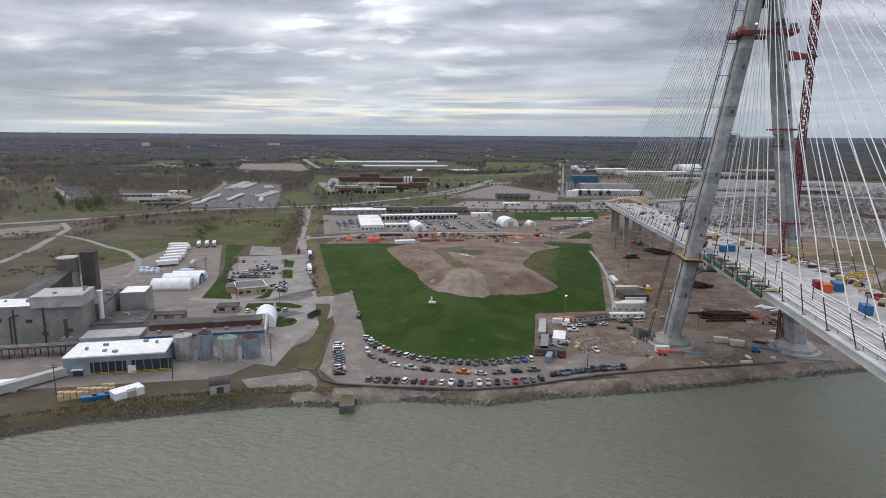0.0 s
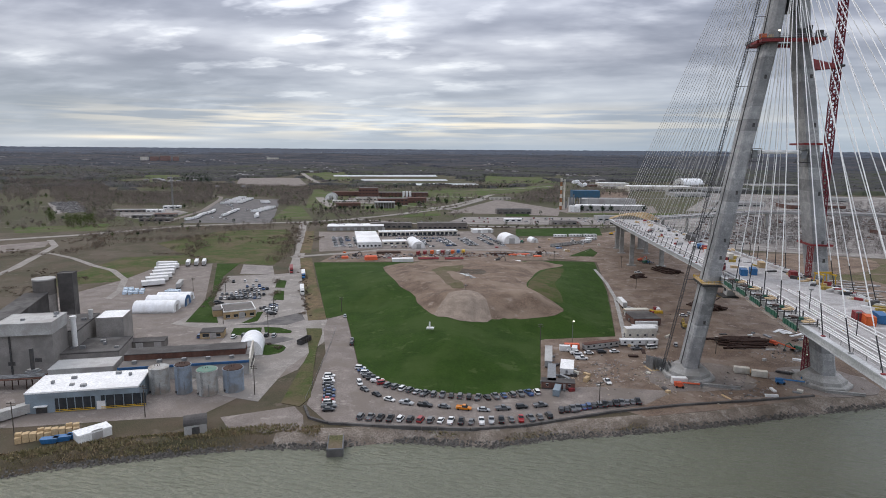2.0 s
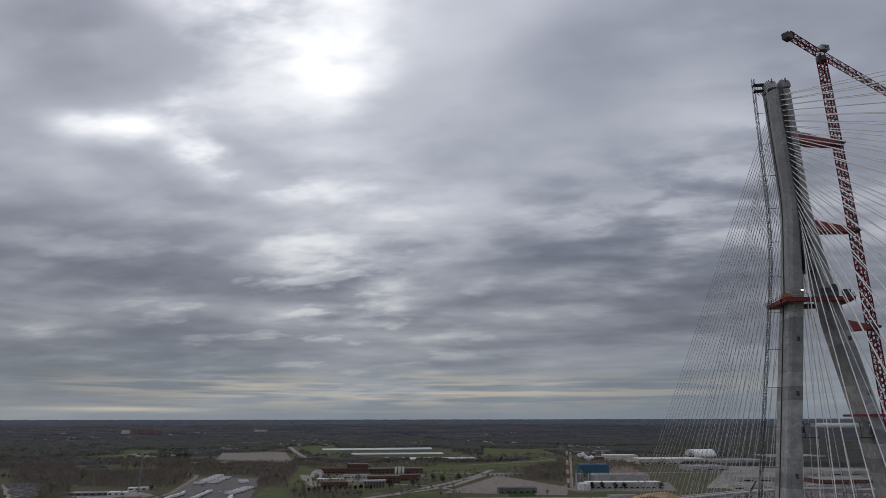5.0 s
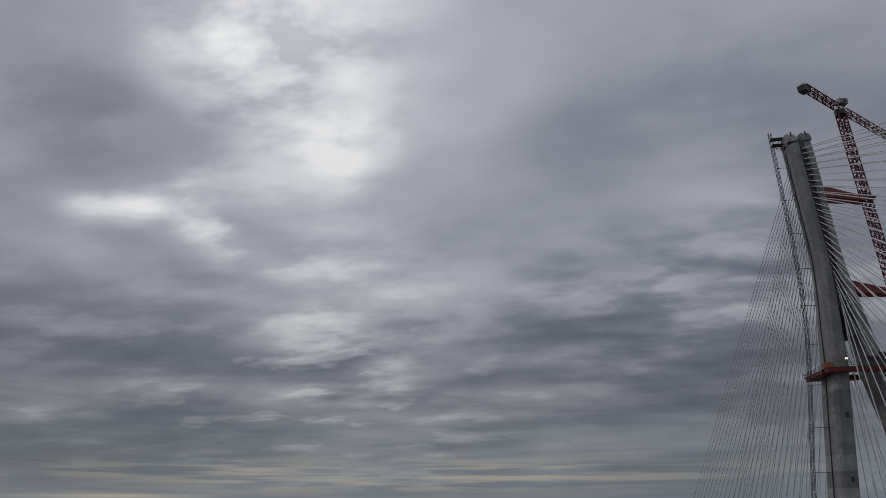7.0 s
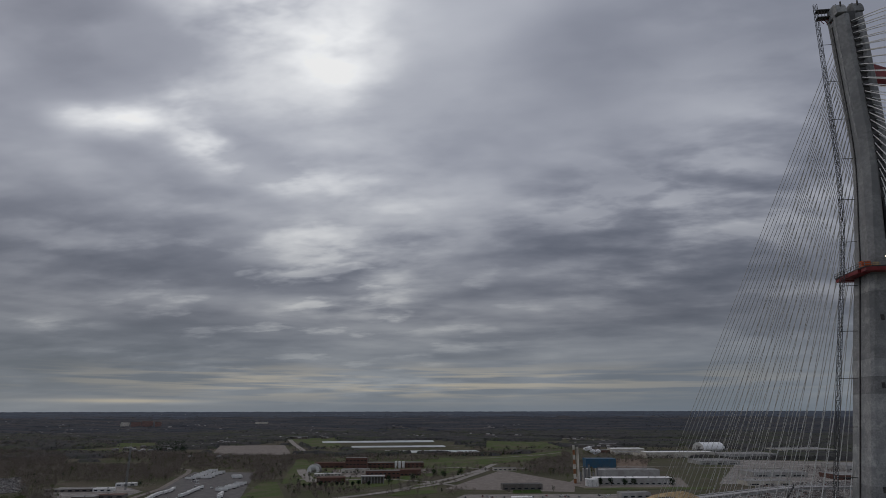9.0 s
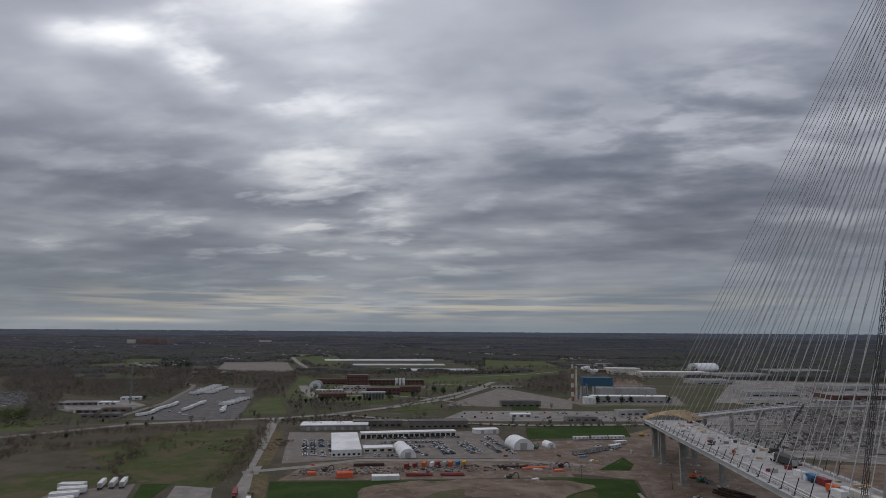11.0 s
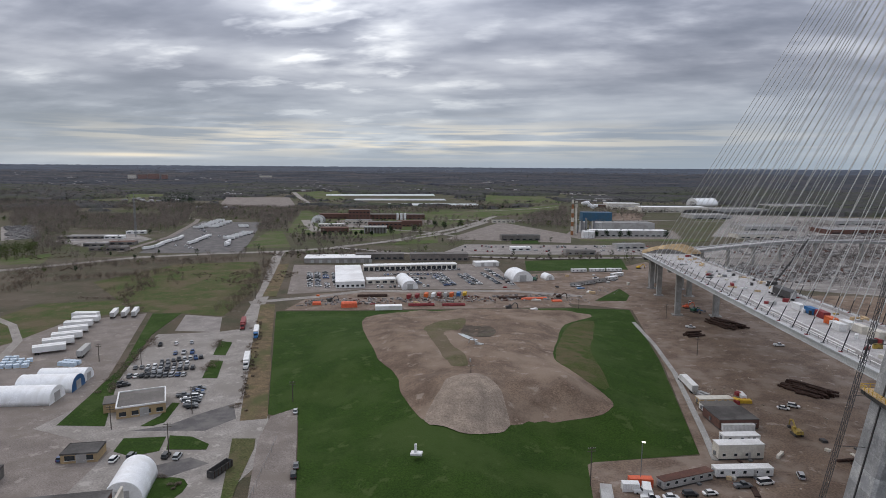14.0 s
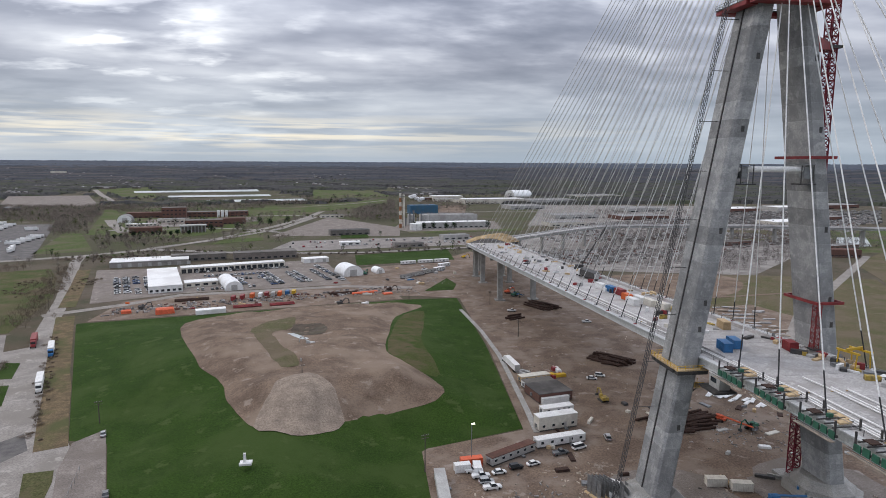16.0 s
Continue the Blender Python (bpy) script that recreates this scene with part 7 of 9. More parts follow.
# viaduct that carries on inland
vi = thing("viaduct", "long pale concrete approach viaduct on piers", "viaduct")
VP = [(126, 656), (160, 699), (196, 740), (232, 776), (270, 804), (318, 814), (366, 812), (470, 798), (700, 720), (1000, 640)]
VZ = [26.0, 24.0, 22.4, 21.4, 21.0, 21.0, 21.0, 21.0, 21.0, 21.0]
for k, ((ax, ay), (bx, by)) in enumerate(zip(VP, VP[1:])):
    za, zb = VZ[k], VZ[k + 1]
    ends = (False, True, True, False)
    rim = [(x, y, zb if e else za) for (x, y), e in zip(strip([(ax, ay), (bx, by)], 13), ends)]
    low = [(x, y, zb if e else za) for (x, y), e in zip(strip([(ax, ay), (bx, by)], 9), ends)]
    part("span", Mesh().loft([[(x, y, z - 0.5) for x, y, z in rim], rim]), "deckslab", vi)
    part("girder", Mesh().loft([[(x, y, z - d) for x, y, z in low] for d in (2.3, 0.52)]), "girder", vi)
    for sd in (-6.2, 6.2):
        L = math.dist((ax, ay), (bx, by))
        ox_, oy_ = -(by - ay) / L * sd, (bx - ax) / L * sd
        part("parapet", Mesh().beam((ax + ox_, ay + oy_, za + 0.5), (bx + ox_, by + oy_, zb + 0.5), 0.9), "deckslab", vi)
    n = max(1, int(math.dist((ax, ay), (bx, by)) / 45))
    for j in range(n):
        u = (j + 0.5) / n
        part("pier", Mesh().box(ax + (bx - ax) * u, ay + (by - ay) * u, 0, 2.2, 5, za + (zb - za) * u - 2.3), "pedestal", vi)
# crawler crane boom lying against the far side of the deck
cc = thing("crawler_crane", "dark crawler crane with a raised lattice boom", "crane", 110.5, 430, deck_z(430) + 0.02)
for dy in (-1.6, 1.6):
    part("track", Mesh().box(0, dy, 0, 4.6, 0.7, 0.9), "darksteel", cc)
part("cab", Mesh().box(0, 0, 0.9, 4.0, 2.4, 1.8), "darksteel", cc)
g = Mesh()
lattice(g, (1, 0, 2), (17, 4, 24), 0.5, 1.4, 0.09)
part("boom", g, "darksteel", cc)

sheet("cement_dust", rounded([(54, 246), (60, 240), (76, 243), (92, 247), (96, 258), (92, 274), (76, 278), (58, 272), (52, 258)], 4, 2.5), "gravel", "grey cement dust and mud round the footing", "ground", 0.10)
sheet("cement_dust_far", rounded([(104, 254), (112, 246), (130, 246), (142, 254), (140, 272), (120, 278), (106, 268)], 4, 2.5), "gravel", "grey cement dust and mud round the footing", "ground", 0.10)
# ground works around the pylon
for x, y, a in ((64, 261, 0), (58, 266, 20)):
    th = thing("scaffold_stack", "grey stack of scaffold frames beside the footing", "scaffold", x, y, 0.05, radians(a), "scaffold stacks")
    for k in range(5):
        for j in range(3):
            part("frame", Mesh().box(-3 + 1.5 * k, -2 + 2 * j, 0, 0.12, 1.8, 5.5 - 0.4 * k).box(-3 + 1.5 * k, -2 + 2 * j, 2.6, 1.5, 0.12, 0.12), "galv", th)
    part("base", Mesh().box(0, 0, 0, 8, 6.4, 0.25), "timber", th)
for x, y, L in ((76, 247.5, 22), (122, 262, 24), (126, 247, 14)):
    th = thing("steel_beam", "long pale steel beam lying on the ground", "beam", x, y, 0.1, radians(-8 if y < 250 else -35))
    part("web", Mesh().box(0, 0, 0.1, L, 0.2, 0.9), "pedestal", th)
    part("flange", Mesh().box(0, 0, 0, L, 0.8, 0.1), "pedestal", th)
    part("flange", Mesh().box(0, 0, 1.0, L, 0.8, 0.1), "pedestal", th)
for k in range(60):
    x, y = rng.uniform(48, 165), rng.uniform(236, 330)
    if math.hypot(x - 73, y - TY) < 13 or math.hypot(x - 129, y - TY) < 13 or y < shore(x) + 12:
        continue
    c = rng.choice(["timber", "cream", "greylight", "white", "darksteel", "rust", "galv"])
    where, turn, words, kinds = (x, y, 0.08), rng.uniform(0, 3), f"{ {'greylight': 'grey', 'galv': 'galvanised', 'darksteel': 'dark steel', 'rust': 'rusty'}.get(c, c)} bundle of building material on the dirt", ("ground_load", "material on the ground")
    L, W = rng.uniform(1.5, 6), rng.uniform(0.6, 2.2)
    lay_load(Mesh().box(0, 0, 0.0, L, W, rng.uniform(0.25, 1.1), taper=0.96), c, words, kinds, where, turn)
for k in range(46):
    x, y = rng.choice([(rng.uniform(-165, 25), rng.uniform(508, 556)), (rng.uniform(-35, 75), rng.uniform(565, 690)), (rng.uniform(14, 34), rng.uniform(231, 262)), (rng.uniform(60, 80), rng.uniform(362, 372))])
    if hill(x, y) > 0.2:
        continue
    c = rng.choice(["timber", "white", "redsteel", "greylight", "orange", "darksteel", "galv", "blue", "cream", "yellow"])
    where, turn, words, kinds = (x, y, 0.08), rng.uniform(0, 3), f"{ {'greylight': 'grey', 'galv': 'galvanised', 'darksteel': 'dark steel', 'redsteel': 'red'}.get(c, c)} bundle of building material on the dirt", ("ground_load", "material on the ground")
    L, W = rng.uniform(1.5, 7), rng.uniform(1, 2.4)
    lay_load(Mesh().box(0, 0, 0.0, L, W, rng.uniform(0.4, 1.8), taper=0.96), c, words, kinds, where, turn)

# the drain, river wall, dock
dr = solid("drain_channel", Mesh().prism(strip([(51, 308), (53, 328), (56, 368), (58, 397), (58, 444), (55, 494)], 2.2), -0.2, 0.35), "pedestal", "pale concrete drain along the lawn", "drain", kind="structure")
WALL = [(-78, 203), (-73, 194), (-65, 190.7), (-43.7, 191.6), (-16, 193.6), (2.5, 199.5), (33.4, 215.6), (60, 226), (90, 235), (113, 243)]
wl = thing("river_wall", "low dark rubber-topped wall along the river lot", "wall", kind="structure")
for (ax, ay), (bx, by) in zip(WALL, WALL[1:]):
    n = max(1, int(math.dist((ax, ay), (bx, by)) / 5))
    for k in range(n):
        p, q = (ax + (bx - ax) * k / n, ay + (by - ay) * k / n), (ax + (bx - ax) * (k + 0.97) / n, ay + (by - ay) * (k + 0.97) / n)
        part("wall_block", Mesh().prism(strip([p, q], 0.9), -0.8, 0.75), "darkroof", wl)
dk = thing("dock", "small weathered concrete dock with an earth top", "dock", -58.9, 180, 0, radians(15))
part("deck", Mesh().box(0, 2, -2.0, 4.4, 15, 1.42), "fieldolive", dk)
for s in (-1, 1):
    part("side_wall", Mesh().box(s * 2.4, 2, -4.5, 0.4, 15.4, 4.0), "concretedark", dk)
part("end_wall", Mesh().box(0, -5.7, -4.5, 5.2, 0.6, 3.9), "darkroof", dk)
part("kerb", Mesh().box(0, -5.7, -0.6, 5.2, 0.5, 0.35), "concretedark", dk)
mk = thing("survey_marker", "white concrete survey marker on the lawn", "marker", -43.6, 278.4, 9.5)
part("base", Mesh().box(0, 0, 0, 3.4, 2.4, 0.6), "white", mk)
part("post", Mesh().box(-0.3, 0, 0.6, 0.7, 0.7, 2.6), "white", mk)
mk2 = thing("survey_marker", "white rig on a dark pad on the soil heap", "marker", -34, 362, 11.2)
part("pad", Mesh().box(0, 0, 0, 9, 14, 0.25), "darkroof", mk2)
part("base", Mesh().box(0, -1, 0.25, 4.0, 1.2, 0.6), "greylight", mk2)
part("post", Mesh().box(-1.2, -1, 0.8, 0.5, 0.5, 1.8), "greylight", mk2)


def pole(x, y, h=11.0, arms=2, z=0.0, label="tall weathered wooden utility pole with cross-arms"):
    th = thing("utility_pole", label, "utility pole", x, y, z, TH, "utility poles")
    part("pole", Mesh().rod((0, 0, -0.3), (0, 0, h), 0.20, 8, 0.13), "wood", th)
    for k in range(arms):
        part("cross_arm", Mesh().box(0, 0, h - 0.6 - 0.9 * k, 2.6, 0.16, 0.16), "wood", th)
    for s in (-1.1, -0.5, 0.5, 1.1):
        part("insulator", Mesh().cyl(s, 0, h - 0.44, 0.07, 0.25, 6), "greylight", th)


for x, y, h in ((-130, 186, 12), (-139, 318, 11), (8.5, 285, 12.5), (-101, 211, 12), (-163, 166, 12), (29, 219, 10), (-105, 335, 9), (77, 506, 10), (76, 428, 10), (-127, 283, 12), (-193, 367, 9), (-160, 300, 9), (-218, 371, 9), (-206, 520, 10), (-236, 590, 10), (-262, 660, 10), (24, 528, 9), (90, 291, 8)):
    pole(x, y, h)
pole(-33, 340, 6, 1, 12.0, "slim wooden pole on the soil heap")
lp = thing("lamp_post", "slim grey lamp post with a lit head beside the trailers", "street lamp", 23.6, 288, 0)
part("pole", Mesh().rod((0, 0, 0), (0, 0, 13.5), 0.13, 8), "galv", lp)
part("lamp_head", Mesh().box(0.4, 0, 13.5, 1.0, 0.5, 0.25), "lamp", lp, "lit lamp head")
rm = thing("radio_mast", "tall thin grey lattice radio mast", "mast", -534, 865, 0)
g = Mesh()
lattice(g, (0, 0, 0), (0, 0, 52), 1.8, 4, 0.2)
part("lattice", g, "galv", rm)
part("antenna", Mesh().rod((0, 0, 52), (0, 0, 60), 0.15), "galv", rm)
fn = thing("chain_fence", "thin grey chain-link fence along the road", "fence")
for x, y, a in along([(-97, 300), (-89, 262), (-79, 206)], 26):
    part("post", Mesh().rod((x, y, 0), (x, y, 2.2), 0.05, 5), "galv", fn)
part("rail", Mesh().beam((-97, 300, 2.1), (-89, 262, 2.1), 0.07).beam((-89, 262, 2.1), (-79, 206, 2.1), 0.07), "galv", fn)

# small debris over the works yard
g, gp = Mesh(), Mesh()
r5 = random.Random(17)
for k in range(1200):
    if k % 8 == 0:
        x, y = r5.uniform(12, 190), r5.uniform(225, 560)
    else:
        cx, cy = ((28, 252), (38, 258), (56, 255), (86, 247), (58, 270), (126, 300), (62, 366), (20, 560), (-60, 548), (45, 600))[k % 10]
        x, y = r5.gauss(cx, 9), r5.gauss(cy, 9)
    if edge_depth(x, y, LAWN) > -3 or y < shore(x) + 10 or math.hypot(x - 70, y - TY) < 13 or math.hypot(x - 122, y - TY) < 13:
        continue
    (g if k % 2 else gp).box(x, y, 0.05, r5.uniform(0.3, 1.7), r5.uniform(0.2, 0.6), r5.uniform(0.08, 0.4), r5.uniform(0, 3.1), 0.85)
solid("yard_debris", g, "junk", "scattered grey debris and offcuts on the dirt", "debris", kind="stuff")
solid("timber_debris", gp, "palewood", "scattered pale timber offcuts on the dirt", "debris", kind="stuff")

# white sheets stacked on the dirt beside the deck
for k in range(14):
    ob = solid("panel_sheet", Mesh().box(0, 0, 0, r5.uniform(5, 9), 1.5, 0.2), "white", "long white panel lying on the dirt", "panel", "white panels on the dirt")
    ob.matrix_basis = Matrix.Translation((133 + 1.15 * k + r5.uniform(-0.5, 0.5), 336 - 1.1 * k + r5.uniform(-2, 2), 0.08 + 0.21 * (k % 3))) @ Matrix.Rotation(r5.uniform(0.5, 0.9), 4, "Z")

# small goods along the works strip beside the lawn
gs, go = Mesh(), Mesh()
for k in range(420):
    x = r5.uniform(-168, 20)
    y = 512 + 0.29 * (x + 168) + r5.uniform(-10, 12)
    (gs if k % 5 else go).box(x, y, 0.05, r5.uniform(0.6, 3.2), r5.uniform(0.4, 1.4), r5.uniform(0.2, 1.3), r5.uniform(0, 3.1), 0.9)
solid("strip_goods", gs, "junk", "scattered grey goods along the works strip", "goods", kind="stuff")
solid("red_goods", go, "redbrick", "scattered red-brown goods along the works strip", "goods", kind="stuff")

# ---------------------------------------------------------------- the town and the far country
def far_sheet(name, poly, material, label, category, lift=0.15):
    """A flat area laid on the far ground, following its rise."""
    g, n = Mesh(), 8
    (ax, ay), (bx, by), (cx, cy), (dx, dy) = poly
    pts = []
    for j in range(n + 1):
        for i in range(n + 1):
            u, v = i / n, j / n
            x = (ax * (1 - u) + bx * u) * (1 - v) + (dx * (1 - u) + cx * u) * v
            y = (ay * (1 - u) + by * u) * (1 - v) + (dy * (1 - u) + cy * u) * v
            pts.append((x, y, rise(x, y) + lift))
    g.add(pts, [(j * (n + 1) + i, j * (n + 1) + i + 1, (j + 1) * (n + 1) + i + 1, (j + 1) * (n + 1) + i) for j in range(n) for i in range(n)])
    return solid(name, g, material, label, category, kind="structure")



far_sheet("basin_a", [(-643, 1983), (-309, 2072), (-330, 2170), (-670, 2060)], "pond", "long pale settling basin", "basin", 1.2)
far_sheet("basin_b", [(-501, 1794), (-244, 1856), (-260, 1925), (-515, 1862)], "pond", "long pale settling basin", "basin", 1.2)
far_sheet("basin_c", [(-395, 1605), (-130, 1665), (-150, 1740), (-425, 1680)], "pond", "long pale settling basin", "basin", 1.2)
far_sheet("basin_d", [(-740, 1478), (-562, 1522), (-720, 1871), (-893, 1819)], "gravel", "broad pale grey storage yard", "yard", 1.0)
far_sheet("paved_lot", [(-122, 923), (44, 912), (52, 1015), (-60, 1205)], "gravel", "large empty grey paved lot", "parking lot", 0.2)
far_sheet("works_lot", [(-435, 722), (-326, 749), (-465, 1110), (-575, 1110)], "asphaltdark", "dark paved works lot", "parking lot", 0.2)
far_sheet("shop_lot", [(-110, 775), (150, 820), (130, 905), (-90, 870)], "asphalt", "grey shop parking lot", "parking lot", 0.2)
far_sheet("meadow_a", [(-342, 782), (-291, 802), (-372, 974), (-398, 985)], "grassfar", "green meadow", "field", 0.2)
far_sheet("meadow_b", [(-176, 1439), (-103, 1310), (57, 1491), (69, 1755)], "grassfar", "green meadow", "field", 0.25)
far_sheet("meadow_c", [(-124, 1766), (-161, 2177), (34, 2117), (90, 1855)], "grassfar", "green meadow", "field", 0.28)
far_sheet("meadow_d", [(-599, 1767), (-520, 1790), (-700, 2290), (-830, 2180)], "grassfar", "green meadow", "field", 0.3)
far_sheet("meadow_f", [(-600, 640), (-560, 600), (-480, 640), (-520, 700)], "grassfar", "green meadow by the road", "field", 0.1)
far_sheet("meadow_g", [(-1150, 1500), (-900, 1500), (-1000, 1650), (-1250, 1620)], "grassfar", "green meadow", "field", 0.3)
far_sheet("meadow_h", [(-1128, 1678), (-1242, 1867), (-1160, 1931), (-1034, 1736)], "grassfar", "green meadow before the suburb", "field", 0.3)
far_sheet("meadow_i", [(-718, 981), (-802, 1093), (-782, 1124), (-679, 991)], "grassfar", "small green meadow in the woods", "field", 0.22)
sheet("school_lawn", [(-362, 961), (-511, 1427), (-183, 1490), (-92, 1303), (-200, 970), (-234, 912)], "grassfar", "green lawns round the school", "grass", 0.16)
sheet("plot_green_shop", [(-125, 880), (-180, 847), (-167, 968), (-140, 973)], "grassfar", "green plot beside the paved lot", "grass", 0.23)
sheet("plot_lawn_shop", [(-32, 890), (-33, 930), (1, 940), (4, 898)], "lawn", "small lawn before the low building", "grass", 0.30)
sheet("plot_brown", [(140, 1236), (168, 1490), (237, 1495), (194, 1268)], "dirt", "bare brown earth behind the power plant", "ground", 0.14)
sheet("school_drive", strip([(-411, 1174), (-370, 1080), (-323, 985)], 16), "road", "pale school drive", "road", 0.24)
sheet("school_court", [(-345, 1050), (-350, 1085), (-280, 1100), (-270, 1060)], "asphalt", "paved court before the school", "yard", 0.25)
sheet("carpark_west", [(-671, 794), (-822, 954), (-792, 986), (-655, 835)], "asphalt", "grey car park in the woods", "parking lot", 0.13)
sheet("rail_yard", [(-480, 735), (-600, 800), (-640, 880), (-560, 900), (-500, 850)], "junkfloor", "grey cluttered works plot beside the tracks", "yard", 0.13)
sheet("plant_yard", [(40, 1000), (60, 960), (200, 985), (215, 1110), (60, 1100)], "gravel", "pale yard of the power plant", "yard", 0.15)
sheet("plant_lawn", [(60, 940), (58, 958), (230, 990), (230, 965)], "grassfar", "green strip before the power plant", "grass", 0.26)
far_sheet("scrap_yard_near", [(128, 690), (152, 642), (378, 1008), (150, 880)], "junkfloor", "grey-brown cluttered ground under the viaduct", "yard", 0.09)
far_sheet("scrap_yard", [(150, 640), (330, 590), (760, 960), (380, 1010)], "junkfloor", "grey cluttered industrial yard", "yard", 0.1)
far_sheet("scrap_yard_far", [(250, 1030), (760, 985), (1200, 1350), (420, 1500)], "junkfloor", "grey cluttered industrial yard", "yard", 0.12)
far_sheet("stock_lot", [(552, 981), (840, 1003), (1078, 1257), (728, 1258)], "gravel", "pale stock lot with rows of goods", "yard", 0.2)
far_sheet("field_middle", [(444, 813), (526, 804), (621, 928), (524, 937)], "fieldolive", "olive field between the yards", "field", 0.22)
far_sheet("field_right", [(526, 700), (700, 690), (860, 900), (660, 920)], "grassfar", "green field beside the ponds", "field", 0.2)
far_sheet("pond_green", [(548, 755), (590, 750), (660, 836), (618, 837)], "pond", "pale green pond", "pond", 0.3)
far_sheet("pond_small", [(640, 740), (690, 735), (740, 790), (690, 800)], "pond", "pale green pond", "pond", 0.3)


def wood_floor():
    """The floor of the woods: a shallow layer over the far ground."""
    g, na, nd = Mesh(), 60, 44
    pts = []
    for j in range(nd + 1):
        for i in range(na + 1):
            a = -1.0 + 1.95 * i / na
            near = 770 - 60 * math.sin(a * 2.0) + 720 * smooth(0.12, 0.4, a) + 14 * noise.noise((a * 9, 0, 0))
            d = near + (4880 - near) * (j / nd) ** 1.5
            x, y = d * math.sin(a), d * math.cos(a)
            pts.append((x, y, rise(x, y) + 0.03))
    g.add(pts, [(j * (na + 1) + i, (j + 1) * (na + 1) + i, (j + 1) * (na + 1) + i + 1, j * (na + 1) + i + 1)[::-1] for j in range(nd) for i in range(na)], True)
    return solid("woodland", g, "woodfloor", "brown leaf-littered woodland floor reaching the horizon", "ground", kind="structure")


wood_floor()



def ribbon(name, pts, w, material, label):
    g = Mesh()
    ring2 = []
    for i, (x, y) in enumerate(pts):
        ax, ay = pts[max(i - 1, 0)]
        bx, by = pts[min(i + 1, len(pts) - 1)]
        d = math.hypot(bx - ax, by - ay)
        nx, ny = -(by - ay) / d * w / 2, (bx - ax) / d * w / 2
        ring2 += [(x + nx, y + ny, rise(x, y) + 0.6), (x - nx, y - ny, rise(x, y) + 0.6)]
    g.add(ring2, [(2 * i, 2 * i + 1, 2 * i + 3, 2 * i + 2) for i in range(len(pts) - 1)])
    return solid(name, g, material, label, "road", kind="structure")



ribbon("road_far", [(-720, 3235), (-501, 2839), (-341, 2592), (-127, 2435), (116, 2298), (390, 2240), (700, 2232)], 20, "road", "pale distant highway")
ribbon("road_farm", [(-588, 1669), (-700, 1900), (-809, 2137)], 14, "road", "pale distant farm road")
ribbon("road_plant", [(-84, 1204), (60, 1290), (250, 1300), (520, 1290)], 10, "road", "pale road past the power plant")
ribbon("road_shops", [(-235, 806), (-120, 764), (0, 760), (140, 795), (300, 820)], 10, "road", "pale street behind the lots")
ribbon("road_school", [(-238, 812), (-182, 888), (-122, 1007), (-84, 1204), (-119, 1237), (-190, 1250)], 11, "road", "pale street past the school")
ribbon("rail_line", [(-460, 728), (-492, 877), (-571, 1081), (-600, 1140), (-640, 1170)], 8, "gravel", "pale curving rail bed")
ribbon("road_field", [(-130, 1480), (-60, 1520), (10, 1600), (60, 1680)], 7, "road", "pale path through the meadow")

def far_house(name, label, cat, x, y, turn, w, d, h, wall, roof, wins=5, floors=1, vents=0):
    return block(name, label, cat, x, y, turn, w, d, h, wall, roof, rise(x, y), windows=wins, floors=floors, parapet=0.0, vents=vents)



# brick school
far_sheet("school_court", [(-330, 1085), (-262, 1100), (-290, 1190), (-352, 1176)], "gravel", "pale paved court of the school", "pavement", 0.30)
far_sheet("school_court", [(-226, 1120), (-170, 1134), (-186, 1218), (-246, 1204)], "gravel", "pale paved court of the school", "pavement", 0.30)
sheet("school_drive", strip([(-352, 1010), (-290, 1022), (-215, 1030), (-160, 1010), (-110, 960)], 8), "road", "pale drive past the school", "road", 0.34)
far_house("school_block", "tall red brick school block", "school", -318, 1202, radians(12), 38, 24, 19, "redbrick", "tarroof", 6, 3)
far_house("school_wing", "long low red brick school wing", "school", -258, 1238, radians(12), 108, 26, 9, "redbrick", "tarroof", 14, 2, vents=4)
for k in range(3):
    far_house("school_bay", "white glazed bay of the school wing", "school", -250 + 6.4 * k, 1219 + 1.4 * k, radians(12), 4.6, 6, 12, "white", "roofwhite", 0)
far_house("school_wing", "low brown brick school wing", "school", -235, 1052, radians(14), 52, 24, 11, "redbrick", "tarroof", 8, 2, vents=3)
far_house("school_wing", "brown brick school wing", "school", -205, 1100, radians(14), 40, 20, 9, "redbrick", "brownroof", 6)
pav = thing("school_pavilion", "pale school portico with tall open bays", "school", -233, 982, 0.16, radians(14))
part("back_wall", Mesh().box(0, 5, 0, 32, 4, 8.5), "walls", pav)
part("roof", Mesh().box(0, 0, 8.5, 34, 15, 1.6), "greylight", pav)
for k in range(8):
    part("column", Mesh().box(-15.4 + 4.4 * k, -6, 0, 1.4, 1.4, 8.5), "greylight", pav)
far_house("school_hall", "low brown brick hall with a flat roof", "school", -295, 985, radians(14), 40, 18, 7, "redbrick", "brownroof", 8)
far_house("school_canopy", "long white-roofed covered walk", "school", -329, 1072, radians(14), 42, 8, 4, "cream", "roofwhite", 8)
far_house("school_hall", "brown brick hall behind the dome", "school", -365, 1225, radians(10), 70, 20, 9, "redbrick", "brownroof", 8)
far_house("school_annex", "low white-trimmed school annex", "school", -300, 1130, radians(12), 46, 16, 6, "cream", "roofs", 7)
quonset("grey_dome", "grey half-round store beside the school", -372, 1133, radians(100), 22, 22, 13, "roofs", z=0)
